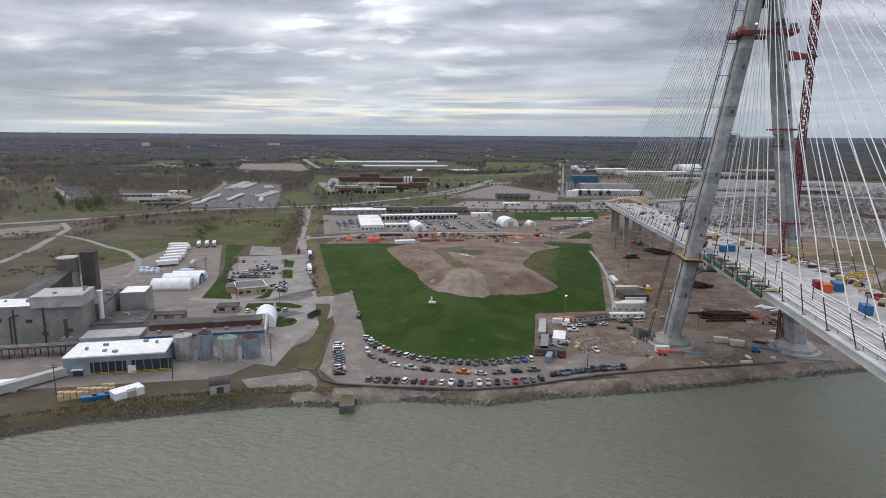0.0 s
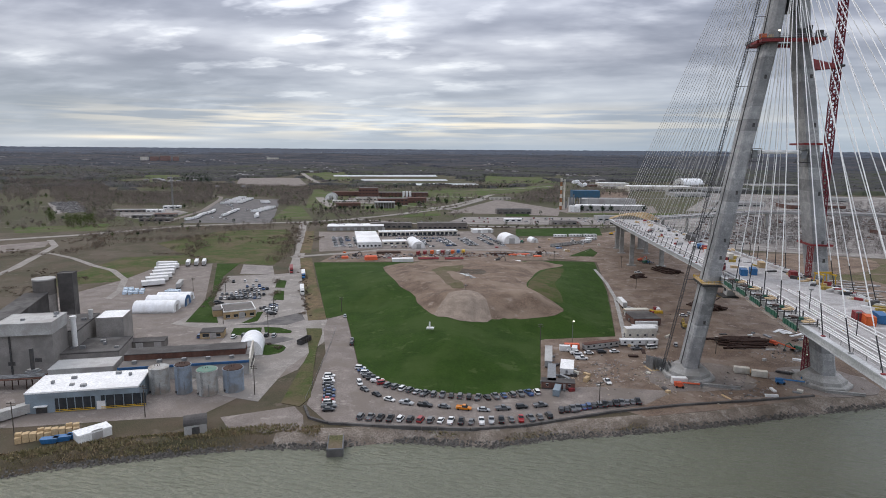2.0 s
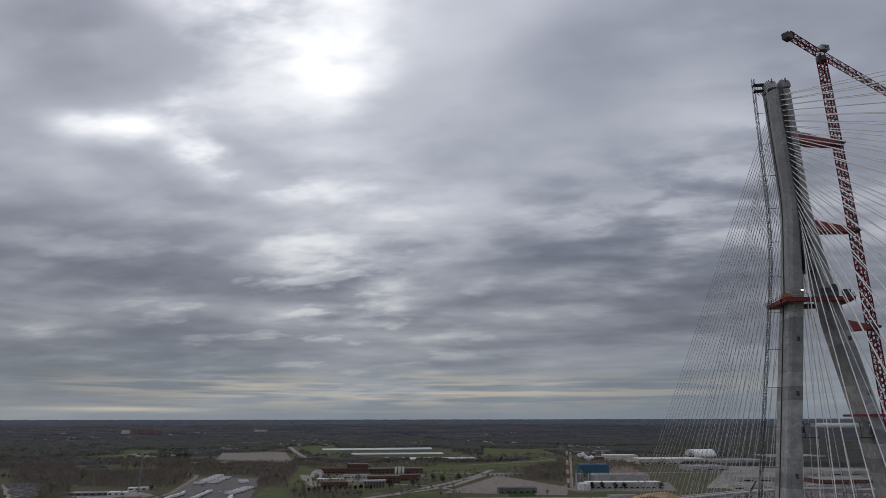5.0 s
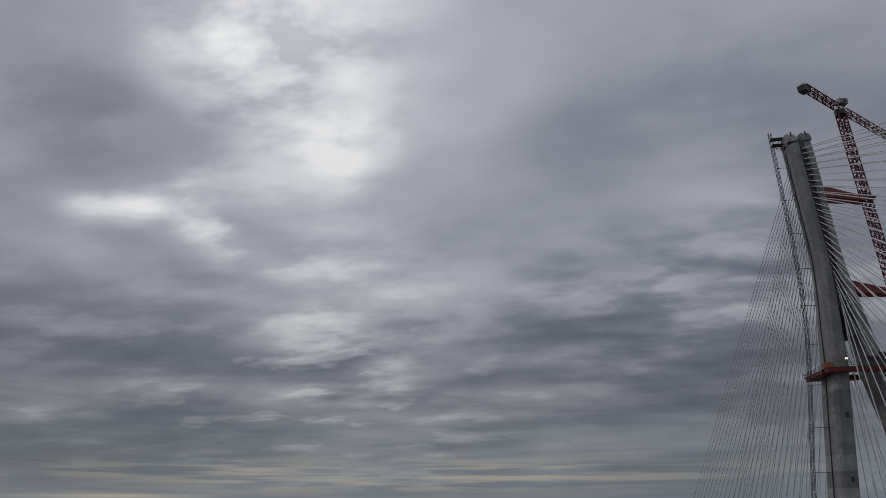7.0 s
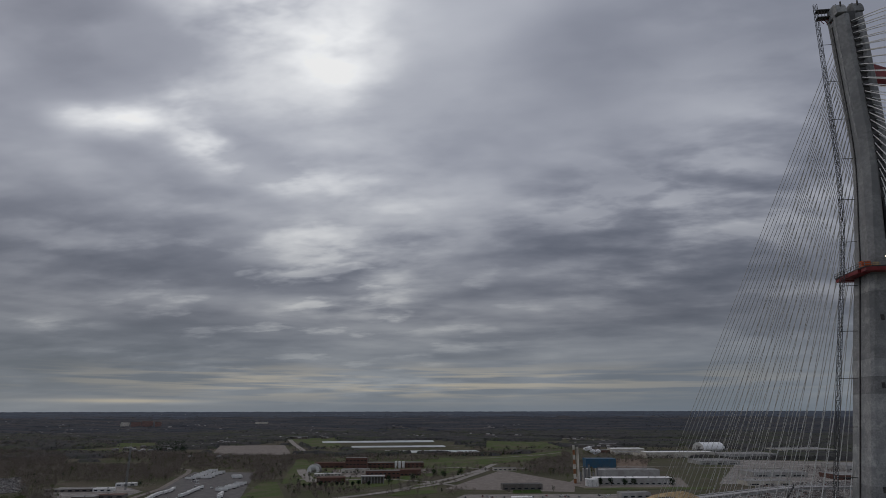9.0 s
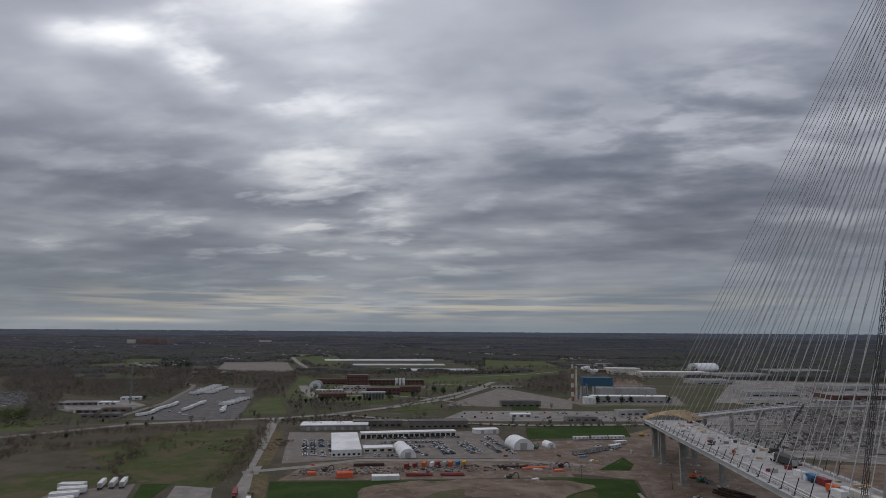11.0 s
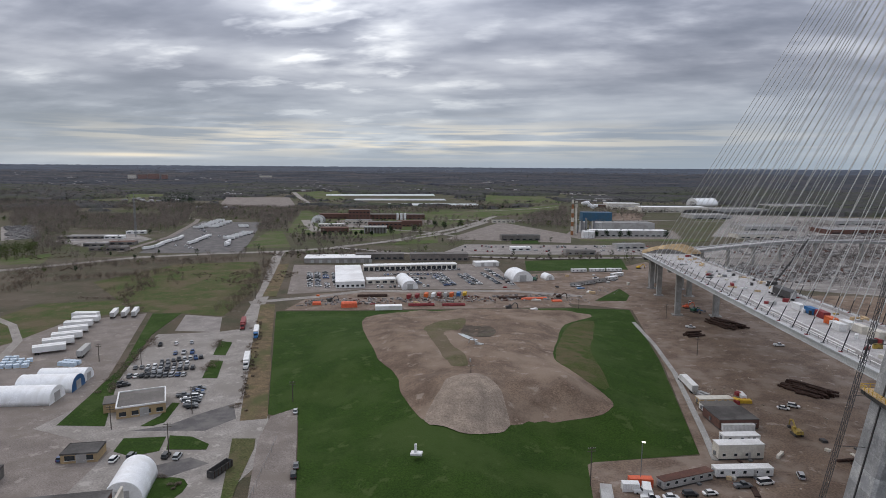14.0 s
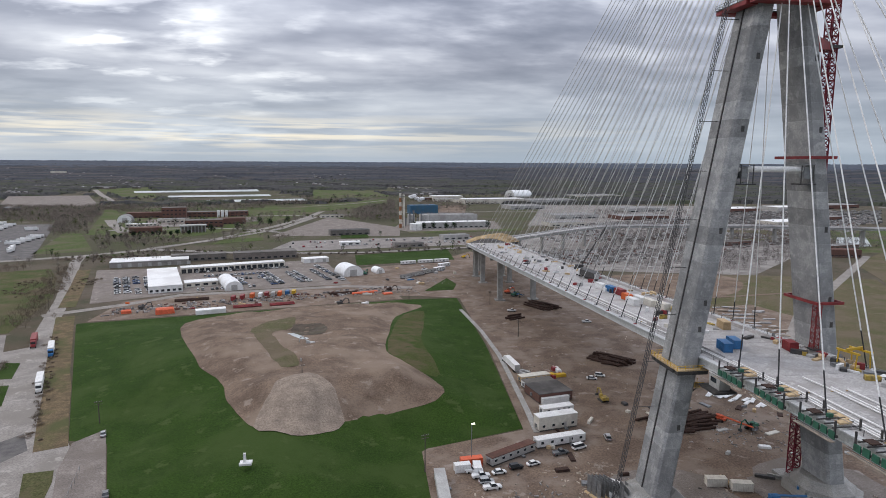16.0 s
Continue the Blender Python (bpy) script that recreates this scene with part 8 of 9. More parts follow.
# power plant
ch = thing("plant_chimney", "tall slim orange and white power plant chimney", "chimney", 52, 1012, 0)
for k in range(8):
    part("chimney_band", Mesh().rod((0, 0, 6.4 * k), (0, 0, 6.4 * (k + 1) - 0.05), 2.0 - 0.06 * k, 12), "cream" if k % 2 else "ochre", ch)
part("side_flue", Mesh().rod((5.0, 1, 0), (5.0, 1, 49), 1.6, 12), "cream", ch)
part("platform", Mesh().cyl(2.4, 0.5, 46, 4.6, 0.5, 14), "darksteel", ch)
far_house("turbine_hall", "dull blue clad turbine hall", "power plant", 113, 1278, radians(8), 54, 26, 16, "dullblue", "dullblue", 0, vents=5)
far_house("boiler_house", "long light grey boiler house", "power plant", 134, 1086, radians(8), 88, 34, 14, "greylight", "roofs", 0, vents=8)
far_house("plant_annex", "low white plant annex with dark doors", "power plant", 128, 1012, radians(8), 112, 20, 9, "greylight", "roofwhite", 14, vents=4)
tank(72, 982, 9, 9, "white", "white round plant tank", "white", True)
for x, y in ((92, 1046), (72, 1060)):
    tank(x, y, 6, 16, "greylight", "pale grey plant tank", "greylight", True)
for k in range(5):
    pipe = thing("process_column", "grey steel process column beside the boiler house", "process column", 62 + 6 * k, 1040 - 3 * (k % 2), 0, 0, "process columns")
    part("shell", Mesh().cyl(0, 0, 0, 1.3, 13 + 5 * ((k * 7) % 3), 10), "galv", pipe)
    part("cap", Mesh().cyl(0, 0, 13 + 5 * ((k * 7) % 3), 1.5, 0.6, 10), "darksteel", pipe)
plume = Mesh()
PLUME = random.Random(3)
for k in range(5):
    px, pz, pr = 90 + 5.2 * k, 33 - 1.3 * k + 3.0 * math.sin(k * 1.7), 4.6 - 0.2 * k
    for q in range(90):
        a, c = PLUME.uniform(0, 6.283), PLUME.uniform(-1, 1)
        s_ = math.sqrt(1 - c * c)
        e = PLUME.uniform(0.8, 1.6)
        x0, y0, z0 = px + pr * s_ * math.cos(a), 1262 + pr * s_ * math.sin(a), pz + pr * 0.7 * c
        plume.add([(x0 - e, y0 - e, z0 - e * 0.3), (x0 + e, y0 - e, z0 - e * 0.3), (x0, y0 + e, z0 + e * 0.4)], [(0, 1, 2)])
solid("steam_plume", plume, "fabric", "white steam drifting from the power plant", "steam", kind="stuff")

# shops and low works along the streets
LOW = ((-551, 846, 24, 10, 4, "white", "roofwhite"), (-590, 838, 60, 12, 3.5, "walls", "roofs"), (-480, 738, 40, 12, 4, "walls", "darkroof"), (-520, 770, 26, 12, 4, "tarroof", "roofs"), (-500, 790, 30, 14, 4, "tarroof", "brownroof"),
       (-560, 905, 26, 9, 4, "white", "roofwhite"), (-20, 828, 24, 11, 4, "white", "roofwhite"), (46, 806, 34, 12, 5, "grey", "tarroof"), (-22, 934, 52, 16, 7, "tarroof", "darkroof"), (-55, 1200, 40, 12, 5, "cream", "tarroof"), (110, 870, 36, 14, 6, "greylight", "roofs"))
for x, y, w, d, h, wl, rf in LOW:
    far_house("low_building", f"low {'white' if wl == 'white' else ('red brick' if wl == 'redbrick' else 'pale')} flat-roofed building", "building", x, y, radians(rng.uniform(8, 18)), w, d, h, wl, rf, max(3, int(w / 8)), vents=1)
# white box trailers in rows on the dark works lot
tb = thing("box_trailer", "white box trailer parked on the dark works lot", "trailer", -442, 752, 0.2, radians(75), "box trailers on the works lot")
part("body", Mesh().box(0, 0, 1.1, 15.0, 2.6, 2.9), "white", tb)
part("chassis", Mesh().box(0, 0, 0.75, 14.0, 1.2, 0.35), "darksteel", tb)
part("bogie", Mesh().box(5.0, 0, 0.0, 3.0, 2.5, 0.9, 0, 0.85), "rubber", tb)
for x0, y0, x1, y1, n, turn in ((-444, 770, -466, 862, 7, 100), (-422, 806, -437, 880, 6, 96), (-400, 862, -409, 935, 6, 12), (-513, 990, -545, 1120, 8, 14), (-452, 1016, -462, 1032, 2, 12), (-372, 800, -384, 828, 3, 100), (-495, 1004, -520, 1090, 5, 20)):
    for k in range(n):
        u = k / max(1, n - 1)
        copy_thing(tb, pose(x0 + (x1 - x0) * u + rng.uniform(-2, 2), y0 + (y1 - y0) * u, 0.2, 0, 0, turn + rng.uniform(-4, 4)))
for k in range(26):
    x, y = -430 + rng.uniform(-45, 45) - rng.uniform(0, 60), 780 + rng.uniform(-20, 250)
    if edge_depth(x, y, [(-419, 719), (-326, 749), (-465, 1097), (-555, 1100)]) > 4:
        park("van" if k % 3 else "pickup", rng.choice(["white", "white", "silver"]), x, y, rng.uniform(0, 3), "on the dark works lot", 0.25, False)
for k in range(64):
    x, y = rng.uniform(-95, 140), 0
    y = 800 + 0.17 * (x + 95) + rng.choice((0, 9, 40, 49)) + rng.uniform(-1, 1)
    if math.hypot(x + 20, y - 828) < 16 or math.hypot(x - 46, y - 806) < 20 or math.hypot(x - 110, y - 870) < 24:
        continue
    park(rng.choice(["sedan", "suv"]), rng.choice(["red", "red", "white", "black", "grey", "silver"]), x, y, radians(100), "on the shop lot", 0.25, False)
wc = Mesh()
for k in range(420):
    u, v = rng.random(), round(rng.random() * 11) / 11
    x, y = -668 - 148 * v + 22 * u, 800 + 155 * v + 32 * u
    wc.box(x, y, 0.13, 4.4, 1.8, 0.8, 0.9 + rng.uniform(-0.05, 0.05)).box(x, y, 0.93, 2.4, 1.6, 0.6, 0.9, 0.8)
solid("parked_cars", wc, "roofs", "rows of tiny parked cars on the western car park", "parked cars", kind="stuff")
# brick tower blocks on the skyline
for x, y, w, h, wl in ((-1745, 2700, 40, 26, "redtower"), (-1700, 2715, 46, 30, "redtower"), (-1655, 2728, 26, 27, "redtower"), (-1790, 2690, 34, 24, "cream"), (-1330, 3090, 60, 16, "cream")):
    far_house("tower_block", "distant red brick apartment tower" if wl == "redtower" else "distant pale apartment tower", "apartment block", x, y, radians(30), w, 20, h, wl, "tarroof", 0, 1)
# large sheds to the right of the bridge
for x, y, w, d, h, wl, rf in ((282, 1594, 150, 60, 10, "cream", "roofwhite"), (341, 1393, 110, 60, 10, "greylight", "roofs"), (450, 1574, 180, 70, 12, "greylight", "roofwhite"), (632, 1733, 200, 80, 12, "cream", "roofs"), (367, 1164, 120, 50, 9, "greylight", "roofwhite"), (480, 1133, 130, 50, 9, "redbrick", "roofs"), (563, 1310, 140, 60, 10, "greylight", "roofwhite"),
                              (209, 1640, 80, 40, 9, "cream", "roofs"), (161, 1690, 60, 30, 9, "redbrick", "roofs"), (747, 1278, 150, 50, 10, "redbrick", "roofwhite"), (911, 1309, 160, 50, 10, "greylight", "roofwhite"), (1034, 1350, 160, 60, 11, "redbrick", "roofs"), (670, 1010, 110, 40, 9, "cream", "roofwhite"), (790, 1080, 100, 40, 9, "redbrick", "roofs"), (540, 740, 60, 14, 6, "redbrick", "brownroof"), (430, 785, 70, 20, 6, "redbrick", "tarroof"), (309, 1030, 90, 30, 8, "cream", "roofwhite")):
    rf = "roofs" if (int(x) + int(y)) % 3 else rf
    w, h = w * 0.7, h * 0.75
    far_house("factory_shed", f"wide {'red brick' if wl == 'redbrick' else 'pale'} factory shed with a flat roof", "factory", x, y, radians(rng.uniform(5, 16)), w, d, h, wl, rf, max(3, int(w / 34)), vents=2)
quonset("white_dome", "large white half-round salt dome", 440, 1800, radians(20), 60, 50, 20, "fabric", z=2)
quonset("white_dome", "white half-round salt dome", 720, 1020, radians(20), 50, 40, 18, "fabric")

far_house("red_shed", "long dark red steel shed in the yard", "factory", 493, 682, radians(-14), 30, 14, 8, "redbrick", "brownroof", 8)
far_house("white_shed", "wide white shed beyond the power plant", "factory", 218, 1690, radians(8), 80, 40, 11, "cream", "roofwhite", 10)
far_house("white_shed", "long white shed beyond the power plant", "factory", 310, 1560, radians(8), 150, 46, 12, "cream", "roofwhite", 12)

# clutter of the scrap and steel yards: nobody could count it
g, gw, gr = Mesh(), Mesh(), Mesh()
r2 = random.Random(31)
for k in range(12000):
    u, v = r2.random(), r2.random()
    x = 105 + 695 * u + 200 * v
    y = 610 + 420 * v + 330 * u * 0.9
    if y > 1500 or edge_depth(x, y, [(128, 690), (150, 640), (330, 590), (760, 960), (1200, 1350), (420, 1500), (230, 1030), (130, 840)]) < 0:
        continue
    if noise.noise((x * 0.012, y * 0.012, 2.0)) + 0.5 * noise.noise((x * 0.05, y * 0.05, 6.0)) < -0.12:
        continue
    row = 0.25 + 0.5 * round(2 * noise.noise((x * 0.006, y * 0.006, 12.0)))
    (g if k % 10 < 5 else (gw if k % 10 < 9 else gr)).box(x, y, 0.1, r2.uniform(1.0, 6), r2.uniform(0.8, 2.4), r2.uniform(0.4, 2.0), row + r2.uniform(-0.3, 0.3), r2.uniform(0.6, 1))
solid("scrap_heaps", g, "junk", "scattered grey scrap heaps and stacked steel", "scrap", kind="stuff")
solid("white_stock", gw, "greylight", "scattered white boxes and trailers in the yard", "stock", kind="stuff")
solid("red_stock", gr, "redbrick", "scattered red-brown containers in the yard", "stock", kind="stuff")
# pale goods in rows on the stock lot
gl = Mesh()
for k in range(1500):
    u, v = r2.random(), round(r2.random() * 15) / 15
    x, y = (552 + 288 * u) * (1 - v) + (728 + 350 * u) * v, (981 + 22 * u) * (1 - v) + 1258 * v
    gl.box(x, y, 0.2, r2.uniform(2, 7), r2.uniform(1.5, 2.6), r2.uniform(1, 2.8), r2.uniform(-0.1, 0.15))
solid("stock_rows", gl, "roofs", "rows of pale goods and parked trucks on the stock lot", "stock", kind="stuff")
# pale planks and slabs strewn in rows on the earth beyond the deck
for k in range(64):
    u, v = r2.random(), (k // 8) / 7
    ob = solid("precast_slab", Mesh().box(0, 0, 0, r2.uniform(3.5, 8), r2.uniform(0.7, 1.8), r2.uniform(0.3, 0.9)), "deckslab" if k % 3 else "palewood", "pale precast slab lying on the earth" if k % 3 else "pale timber plank stack on the earth", "slab", "slabs beyond the deck")
    ob.matrix_basis = Matrix.Translation((199 + 24 * v + 27 * u + r2.uniform(-1, 1), 420 + 60 * v - 8 * u + r2.uniform(-1.5, 1.5), 0.14 + 0.004 * k)) @ Matrix.Rotation(r2.uniform(-0.5, 0.2), 4, "Z")
# houses of the far town
g, gr = Mesh(), Mesh()
for k in range(2600):
    d, a = 1450 + 3200 * r2.random() ** 1.2, r2.uniform(-0.85, 0.12)
    x, y = d * math.sin(a), d * math.cos(a)
    if noise.noise((x * 0.002, y * 0.002, 8.0)) < 0.0 + 0.3 * smooth(-0.3, 0.1, a) or (d < 2300 and -900 < x < 120 and y > 1400):
        continue
    big = r2.random() < 0.04
    w, dd, h = (r2.uniform(25, 60), r2.uniform(14, 26), 7) if big else (r2.uniform(8, 15), r2.uniform(7, 11), r2.uniform(4, 6))
    z, t = rise(x, y), r2.uniform(0, 3.1)
    g.box(x, y, z, w, dd, h, t)
    gr.box(x, y, z + h, w * 1.05, dd * 1.08, 0.6 if big else 2.6, t, 0.95 if big else 0.45)
solid("far_houses", g, "walls", "scattered pale walls of the far town", "houses", kind="stuff")
solid("far_roofs", gr, "roofs", "scattered roofs of the far town", "roofs", kind="stuff")


# ---------------------------------------------------------------- trees, reeds, stones
def tufts(mesh, x, y, z, rx, rz, n, size, r):
    """Small tilted leaf or twig sprays filling a crown, thinner towards its edge."""
    for _ in range(n):
        a, c, q = r.uniform(0, 6.283), r.uniform(-1, 1), r.random() ** 0.45
        s = math.sqrt(1 - c * c)
        px, py, pz = x + rx * q * s * math.cos(a), y + rx * q * s * math.sin(a), z + rz * q * c
        t, e = r.uniform(0, 6.283), size * r.uniform(0.6, 1.3)
        ux, uy, uz = math.cos(t) * e, math.sin(t) * e, r.uniform(-0.5, 0.5) * e
        vx, vy, vz = -math.sin(t) * e * 0.6, math.cos(t) * e * 0.6, r.uniform(0.3, 1.1) * e
        mesh.v += [(px - ux, py - uy, pz - uz), (px + ux, py + uy, pz + uz), (px + vx, py + vy, pz + vz)]
        n0 = len(mesh.v) - 3
        mesh.f.append((n0, n0 + 1, n0 + 2))
        mesh.s.append(False)


OPEN = [[(-435, 719), (-326, 749), (-465, 1110), (-575, 1110)], [(-395, 1600), (-130, 1655), (-300, 2190), (-690, 2060)], [(-740, 1470), (-555, 1515), (-710, 1880), (-900, 1825)]]
CLEARED = [[(150, 600), (380, 560), (1250, 1350), (900, 1500), (250, 1500), (130, 1000)], [(-176, 1439), (-103, 1297), (57, 1491), (69, 1755)], [(-124, 1766), (-161, 2177), (34, 2117), (90, 1855)], [(-599, 1767), (-520, 1790), (-700, 2290), (-830, 2180)],
           [(-1128, 1678), (-1242, 1867), (-1160, 1931), (-1034, 1736)], [(-1150, 1500), (-900, 1500), (-1000, 1650), (-1250, 1620)]]
LANES = [([(-588, 1669), (-700, 1900), (-809, 2137)], 15), ([(-720, 3235), (-501, 2839), (-341, 2592), (-127, 2435), (116, 2298), (390, 2240), (700, 2232)], 22),
         ([(-620, 470), (-540, 545), (-483, 600), (-414, 697), (-342, 742), (-287, 766), (-235, 812)], 12), ([(-460, 728), (-492, 877), (-571, 1081), (-600, 1140), (-640, 1170)], 7), ([(-84, 1204), (60, 1290), (250, 1300), (520, 1290)], 9)]
BOXES = [(min(p[0] for p in q), max(p[0] for p in q), min(p[1] for p in q), max(p[1] for p in q), q) for q in OPEN + CLEARED]


def near_line(x, y, pts, w):
    for (ax, ay), (bx, by) in zip(pts, pts[1:]):
        if min(ax, bx) - w < x < max(ax, bx) + w and min(ay, by) - w < y < max(ay, by) + w:
            u = max(0.0, min(1.0, ((x - ax) * (bx - ax) + (y - ay) * (by - ay)) / ((bx - ax) ** 2 + (by - ay) ** 2)))
            if math.hypot(x - ax - u * (bx - ax), y - ay - u * (by - ay)) < w:
                return True
    return False


def open_ground(x, y):
    for x0, x1, y0, y1, q in BOXES:
        if x0 < x < x1 and y0 < y < y1 and edge_depth(x, y, q) > 0:
            return True
    return any(near_line(x, y, pts, w) for pts, w in LANES)


def woods_at(x, y, d):
    """How thick the woods stand: above zero there is a closed canopy."""
    n = noise.noise((x * 0.0042, y * 0.0042, 4.0)) + 0.55 * noise.noise((x * 0.016, y * 0.016, 14.0))
    return n - 0.05 + 0.60 * smooth(1700, 2700, d) + 1.0 * smooth(3000, 4200, d) + 0.9 * smooth(0.2, 0.45, x / d)


def canopy(name, d0, d1, step, turn, material, label, seed):
    """Closed crown layer of leafless woods: finely uneven tops, let down to the ground at clearings."""
    r = random.Random(seed)
    ds = [d0]
    while ds[-1] < d1:
        ds.append(ds[-1] * (1 + step))
    na = int(1.78 / turn)
    g, inside = Mesh(), []
    for d in ds:
        row = []
        for i in range(na + 1):
            a = -0.96 + turn * (i + r.uniform(-0.4, 0.4))
            q = d * (1 + step * r.uniform(-0.4, 0.4))
            x, y = q * math.sin(a), q * math.cos(a)
            t = woods_at(x, y, q)
            fray = 380 * noise.noise((x * 0.003, y * 0.003, 50.0)) + 160 * noise.noise((x * 0.012, y * 0.012, 51.0))
            ok = t > 0 and ds[0] < d and ds[0] * 1.02 + fray < q and (d1 > 4000 or (d < ds[-1] and q < ds[-1] * 0.99 + fray)) and not open_ground(x, y)
            g.v.append((x, y, rise(x, y) + (r.uniform(0.72, 1.0) * (5.0 + 4.0 * smooth(0, 0.35, t)) if ok else -1.5)))
            row.append(ok)
        inside.append(row)
    n = na + 1
    for j in range(len(ds) - 1):
        for i in range(na):
            if inside[j][i] or inside[j][i + 1] or inside[j + 1][i] or inside[j + 1][i + 1]:
                k = j * n + i
                g.f += [(k, k + 1, k + n + 1), (k, k + n + 1, k + n)]
                g.s += [False, False]
    return solid(name, g, material, label, "woods", kind="stuff")


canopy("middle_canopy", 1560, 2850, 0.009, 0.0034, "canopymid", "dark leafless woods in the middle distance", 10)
# the two farthest rings carry the haze in their colour, bluest at the horizon
canopy("far_canopy", 2650, 4150, 0.010, 0.0034, "farwood_haze", "dark distant woods below the horizon, tinted with haze", 9)
canopy("horizon_woods", 3950, 4880, 0.008, 0.0034, "horizonwood_haze", "woods along the horizon in a haze-tinted blue-grey", 19)


STANDS = collections.defaultdict(list)
r3 = random.Random(5)


def wood_lot(poly, gap, h0, h1, kind="bare", thin=0.0):
    """Trees on a jittered grid inside an outline, thinned in patches."""
    for i in range(int((max(p[0] for p in poly) - min(p[0] for p in poly)) / gap) + 1):
        for j in range(int((max(p[1] for p in poly) - min(p[1] for p in poly)) / gap) + 1):
            x, y = min(p[0] for p in poly) + gap * (i + r3.uniform(-0.45, 0.45)), min(p[1] for p in poly) + gap * (j + r3.uniform(-0.45, 0.45))
            if edge_depth(x, y, poly) < gap * r3.uniform(-0.6, 0.3) or (kind != "thicket" and open_ground(x, y)) or noise.noise((x * 0.02, y * 0.02, 33.0)) < thin - 0.5:
                continue
            sort = "green" if kind == "bare" and r3.random() < 0.05 else ("fir" if kind == "bare" and r3.random() < 0.02 else kind)
            STANDS[sort].append((x, y, rise(x, y), r3.uniform(h0, h1)))


def crowns(trees, n, length, width, seed, reach=0.34, middle=0.60, tall=0.40, trunk=True):
    """Sprays of twigs or leaves that fill each crown, and a thin tapering trunk under it."""
    r = np.random.default_rng(seed)
    base = np.array(trees, dtype=float)
    t = np.repeat(base, n, axis=0)
    k = len(t)
    a, c, q = r.uniform(0, 2 * np.pi, k), r.uniform(-1, 1, k), r.random(k) ** 0.45
    s_, h = np.sqrt(1 - c * c), t[:, 3]
    out = np.stack([np.cos(a) * s_, np.sin(a) * s_, np.zeros(k)], 1)
    p = t[:, :3] + out * (h * reach * q)[:, None]
    p[:, 2] += h * (middle + tall * q * c)
    way = out * 0.7 + np.stack([r.uniform(-0.3, 0.3, k), r.uniform(-0.3, 0.3, k), r.uniform(0.3, 1.0, k)], 1)
    way *= (length * r.uniform(0.6, 1.3, k))[:, None]
    b = r.uniform(0, 2 * np.pi, k)
    side = np.stack([np.cos(b), np.sin(b), r.uniform(-0.4, 0.4, k)], 1) * width
    v = np.stack([p - side, p + side, p + way], 1).reshape(-1, 3)
    if trunk:
        m_ = len(base)
        ang = np.array([0.0, 2.1, 4.2])
        foot = base[:, None, :3] + np.stack([np.cos(ang), np.sin(ang), np.zeros(3)], 1)[None] * (base[:, 3] * 0.022)[:, None, None]
        tip = base[:, :3] + np.stack([np.zeros(m_), np.zeros(m_), base[:, 3] * 0.75], 1)
        v = np.concatenate([v] + [np.stack([foot[:, i], foot[:, (i + 1) % 3], tip], 1).reshape(-1, 3) for i in range(3)])
    return v


def spray_mesh(name, v, material, label, category="woods"):
    me = bpy.data.meshes.new(name)
    n = len(v)
    me.vertices.add(n)
    me.loops.add(n)
    me.polygons.add(n // 3)
    me.vertices.foreach_set("co", np.ascontiguousarray(v, dtype=np.float32).ravel())
    me.loops.foreach_set("vertex_index", np.arange(n, dtype=np.int32))
    me.polygons.foreach_set("loop_start", np.arange(0, n, 3, dtype=np.int32))
    me.update(calc_edges=True)
    me.materials.append(M[material])
    return tagged(new(name, me), label, category, kind="stuff")


# woods and copses between the streets
wood_lot([(-790, 940), (-1103, 1288), (-1224, 1480), (-1110, 1472), (-802, 1093), (-701, 959)], 8, 10, 15)
wood_lot([(-546, 702), (-726, 911), (-697, 931), (-561, 773), (-515, 707)], 8, 8, 13)
wood_lot([(-681, 934), (-870, 1187), (-732, 1174), (-729, 1214), (-556, 959), (-565, 910)], 8, 8, 12)
wood_lot([(-561, 956), (-870, 1456), (-802, 1474), (-600, 1110), (-545, 980)], 8, 12, 17)
wood_lot([(-615, 1158), (-752, 1411), (-642, 1329), (-544, 1253), (-491, 1132)], 9, 6, 10)
wood_lot([(-406, 955), (-553, 1284), (-530, 1424), (-459, 1271), (-375, 949)], 8, 8, 12)
wood_lot([(-1057, 1406), (-1132, 1510), (-726, 1493), (-673, 1390), (-773, 1333)], 9, 8, 12)
wood_lot([(-900, 1000), (-1000, 1050), (-1400, 1500), (-1224, 1490), (-1103, 1290)], 10, 9, 14)
wood_lot([(-620, 640), (-760, 800), (-900, 900), (-1000, 1000), (-880, 700), (-700, 560)], 10, 8, 13, thin=0.3)
wood_lot([(-282, 808), (-336, 946), (-287, 929), (-234, 912), (-207, 853), (-236, 816)], 12, 4, 8, thin=0.3)
wood_lot([(-180, 843), (-183, 949), (-160, 978), (-141, 867)], 12, 6, 10, thin=0.3)
wood_lot([(-44, 1165), (7, 1398), (24, 1642), (76, 1591), (52, 1104), (35, 1110)], 8, 9, 13)
wood_lot([(-237, 1508), (-252, 1590), (-134, 1660), (25, 1700), (23, 1622)], 8, 4, 7)
wood_lot([(-230, 1500), (-140, 1590), (20, 1640), (20, 1622), (-130, 1575)], 7, 4, 6, "fir")
wood_lot([(220, 1010), (216, 1230), (250, 1370), (326, 1374), (300, 1040)], 11, 7, 11)
wood_lot([(-933, 1568), (-1127, 1909), (-1026, 1881), (-844, 1547)], 15, 9, 15, "fir")
wood_lot([(-528, 642), (-597, 720), (-576, 733), (-518, 672)], 8, 9, 14, "green")
wood_lot([(-420, 1280), (-540, 1440), (-420, 1560), (-250, 1500), (-190, 1400), (-300, 1290)], 10, 6, 10, thin=0.35)
wood_lot([(-560, 1300), (-760, 1450), (-560, 1500), (-430, 1420)], 10, 7, 11, thin=0.2)
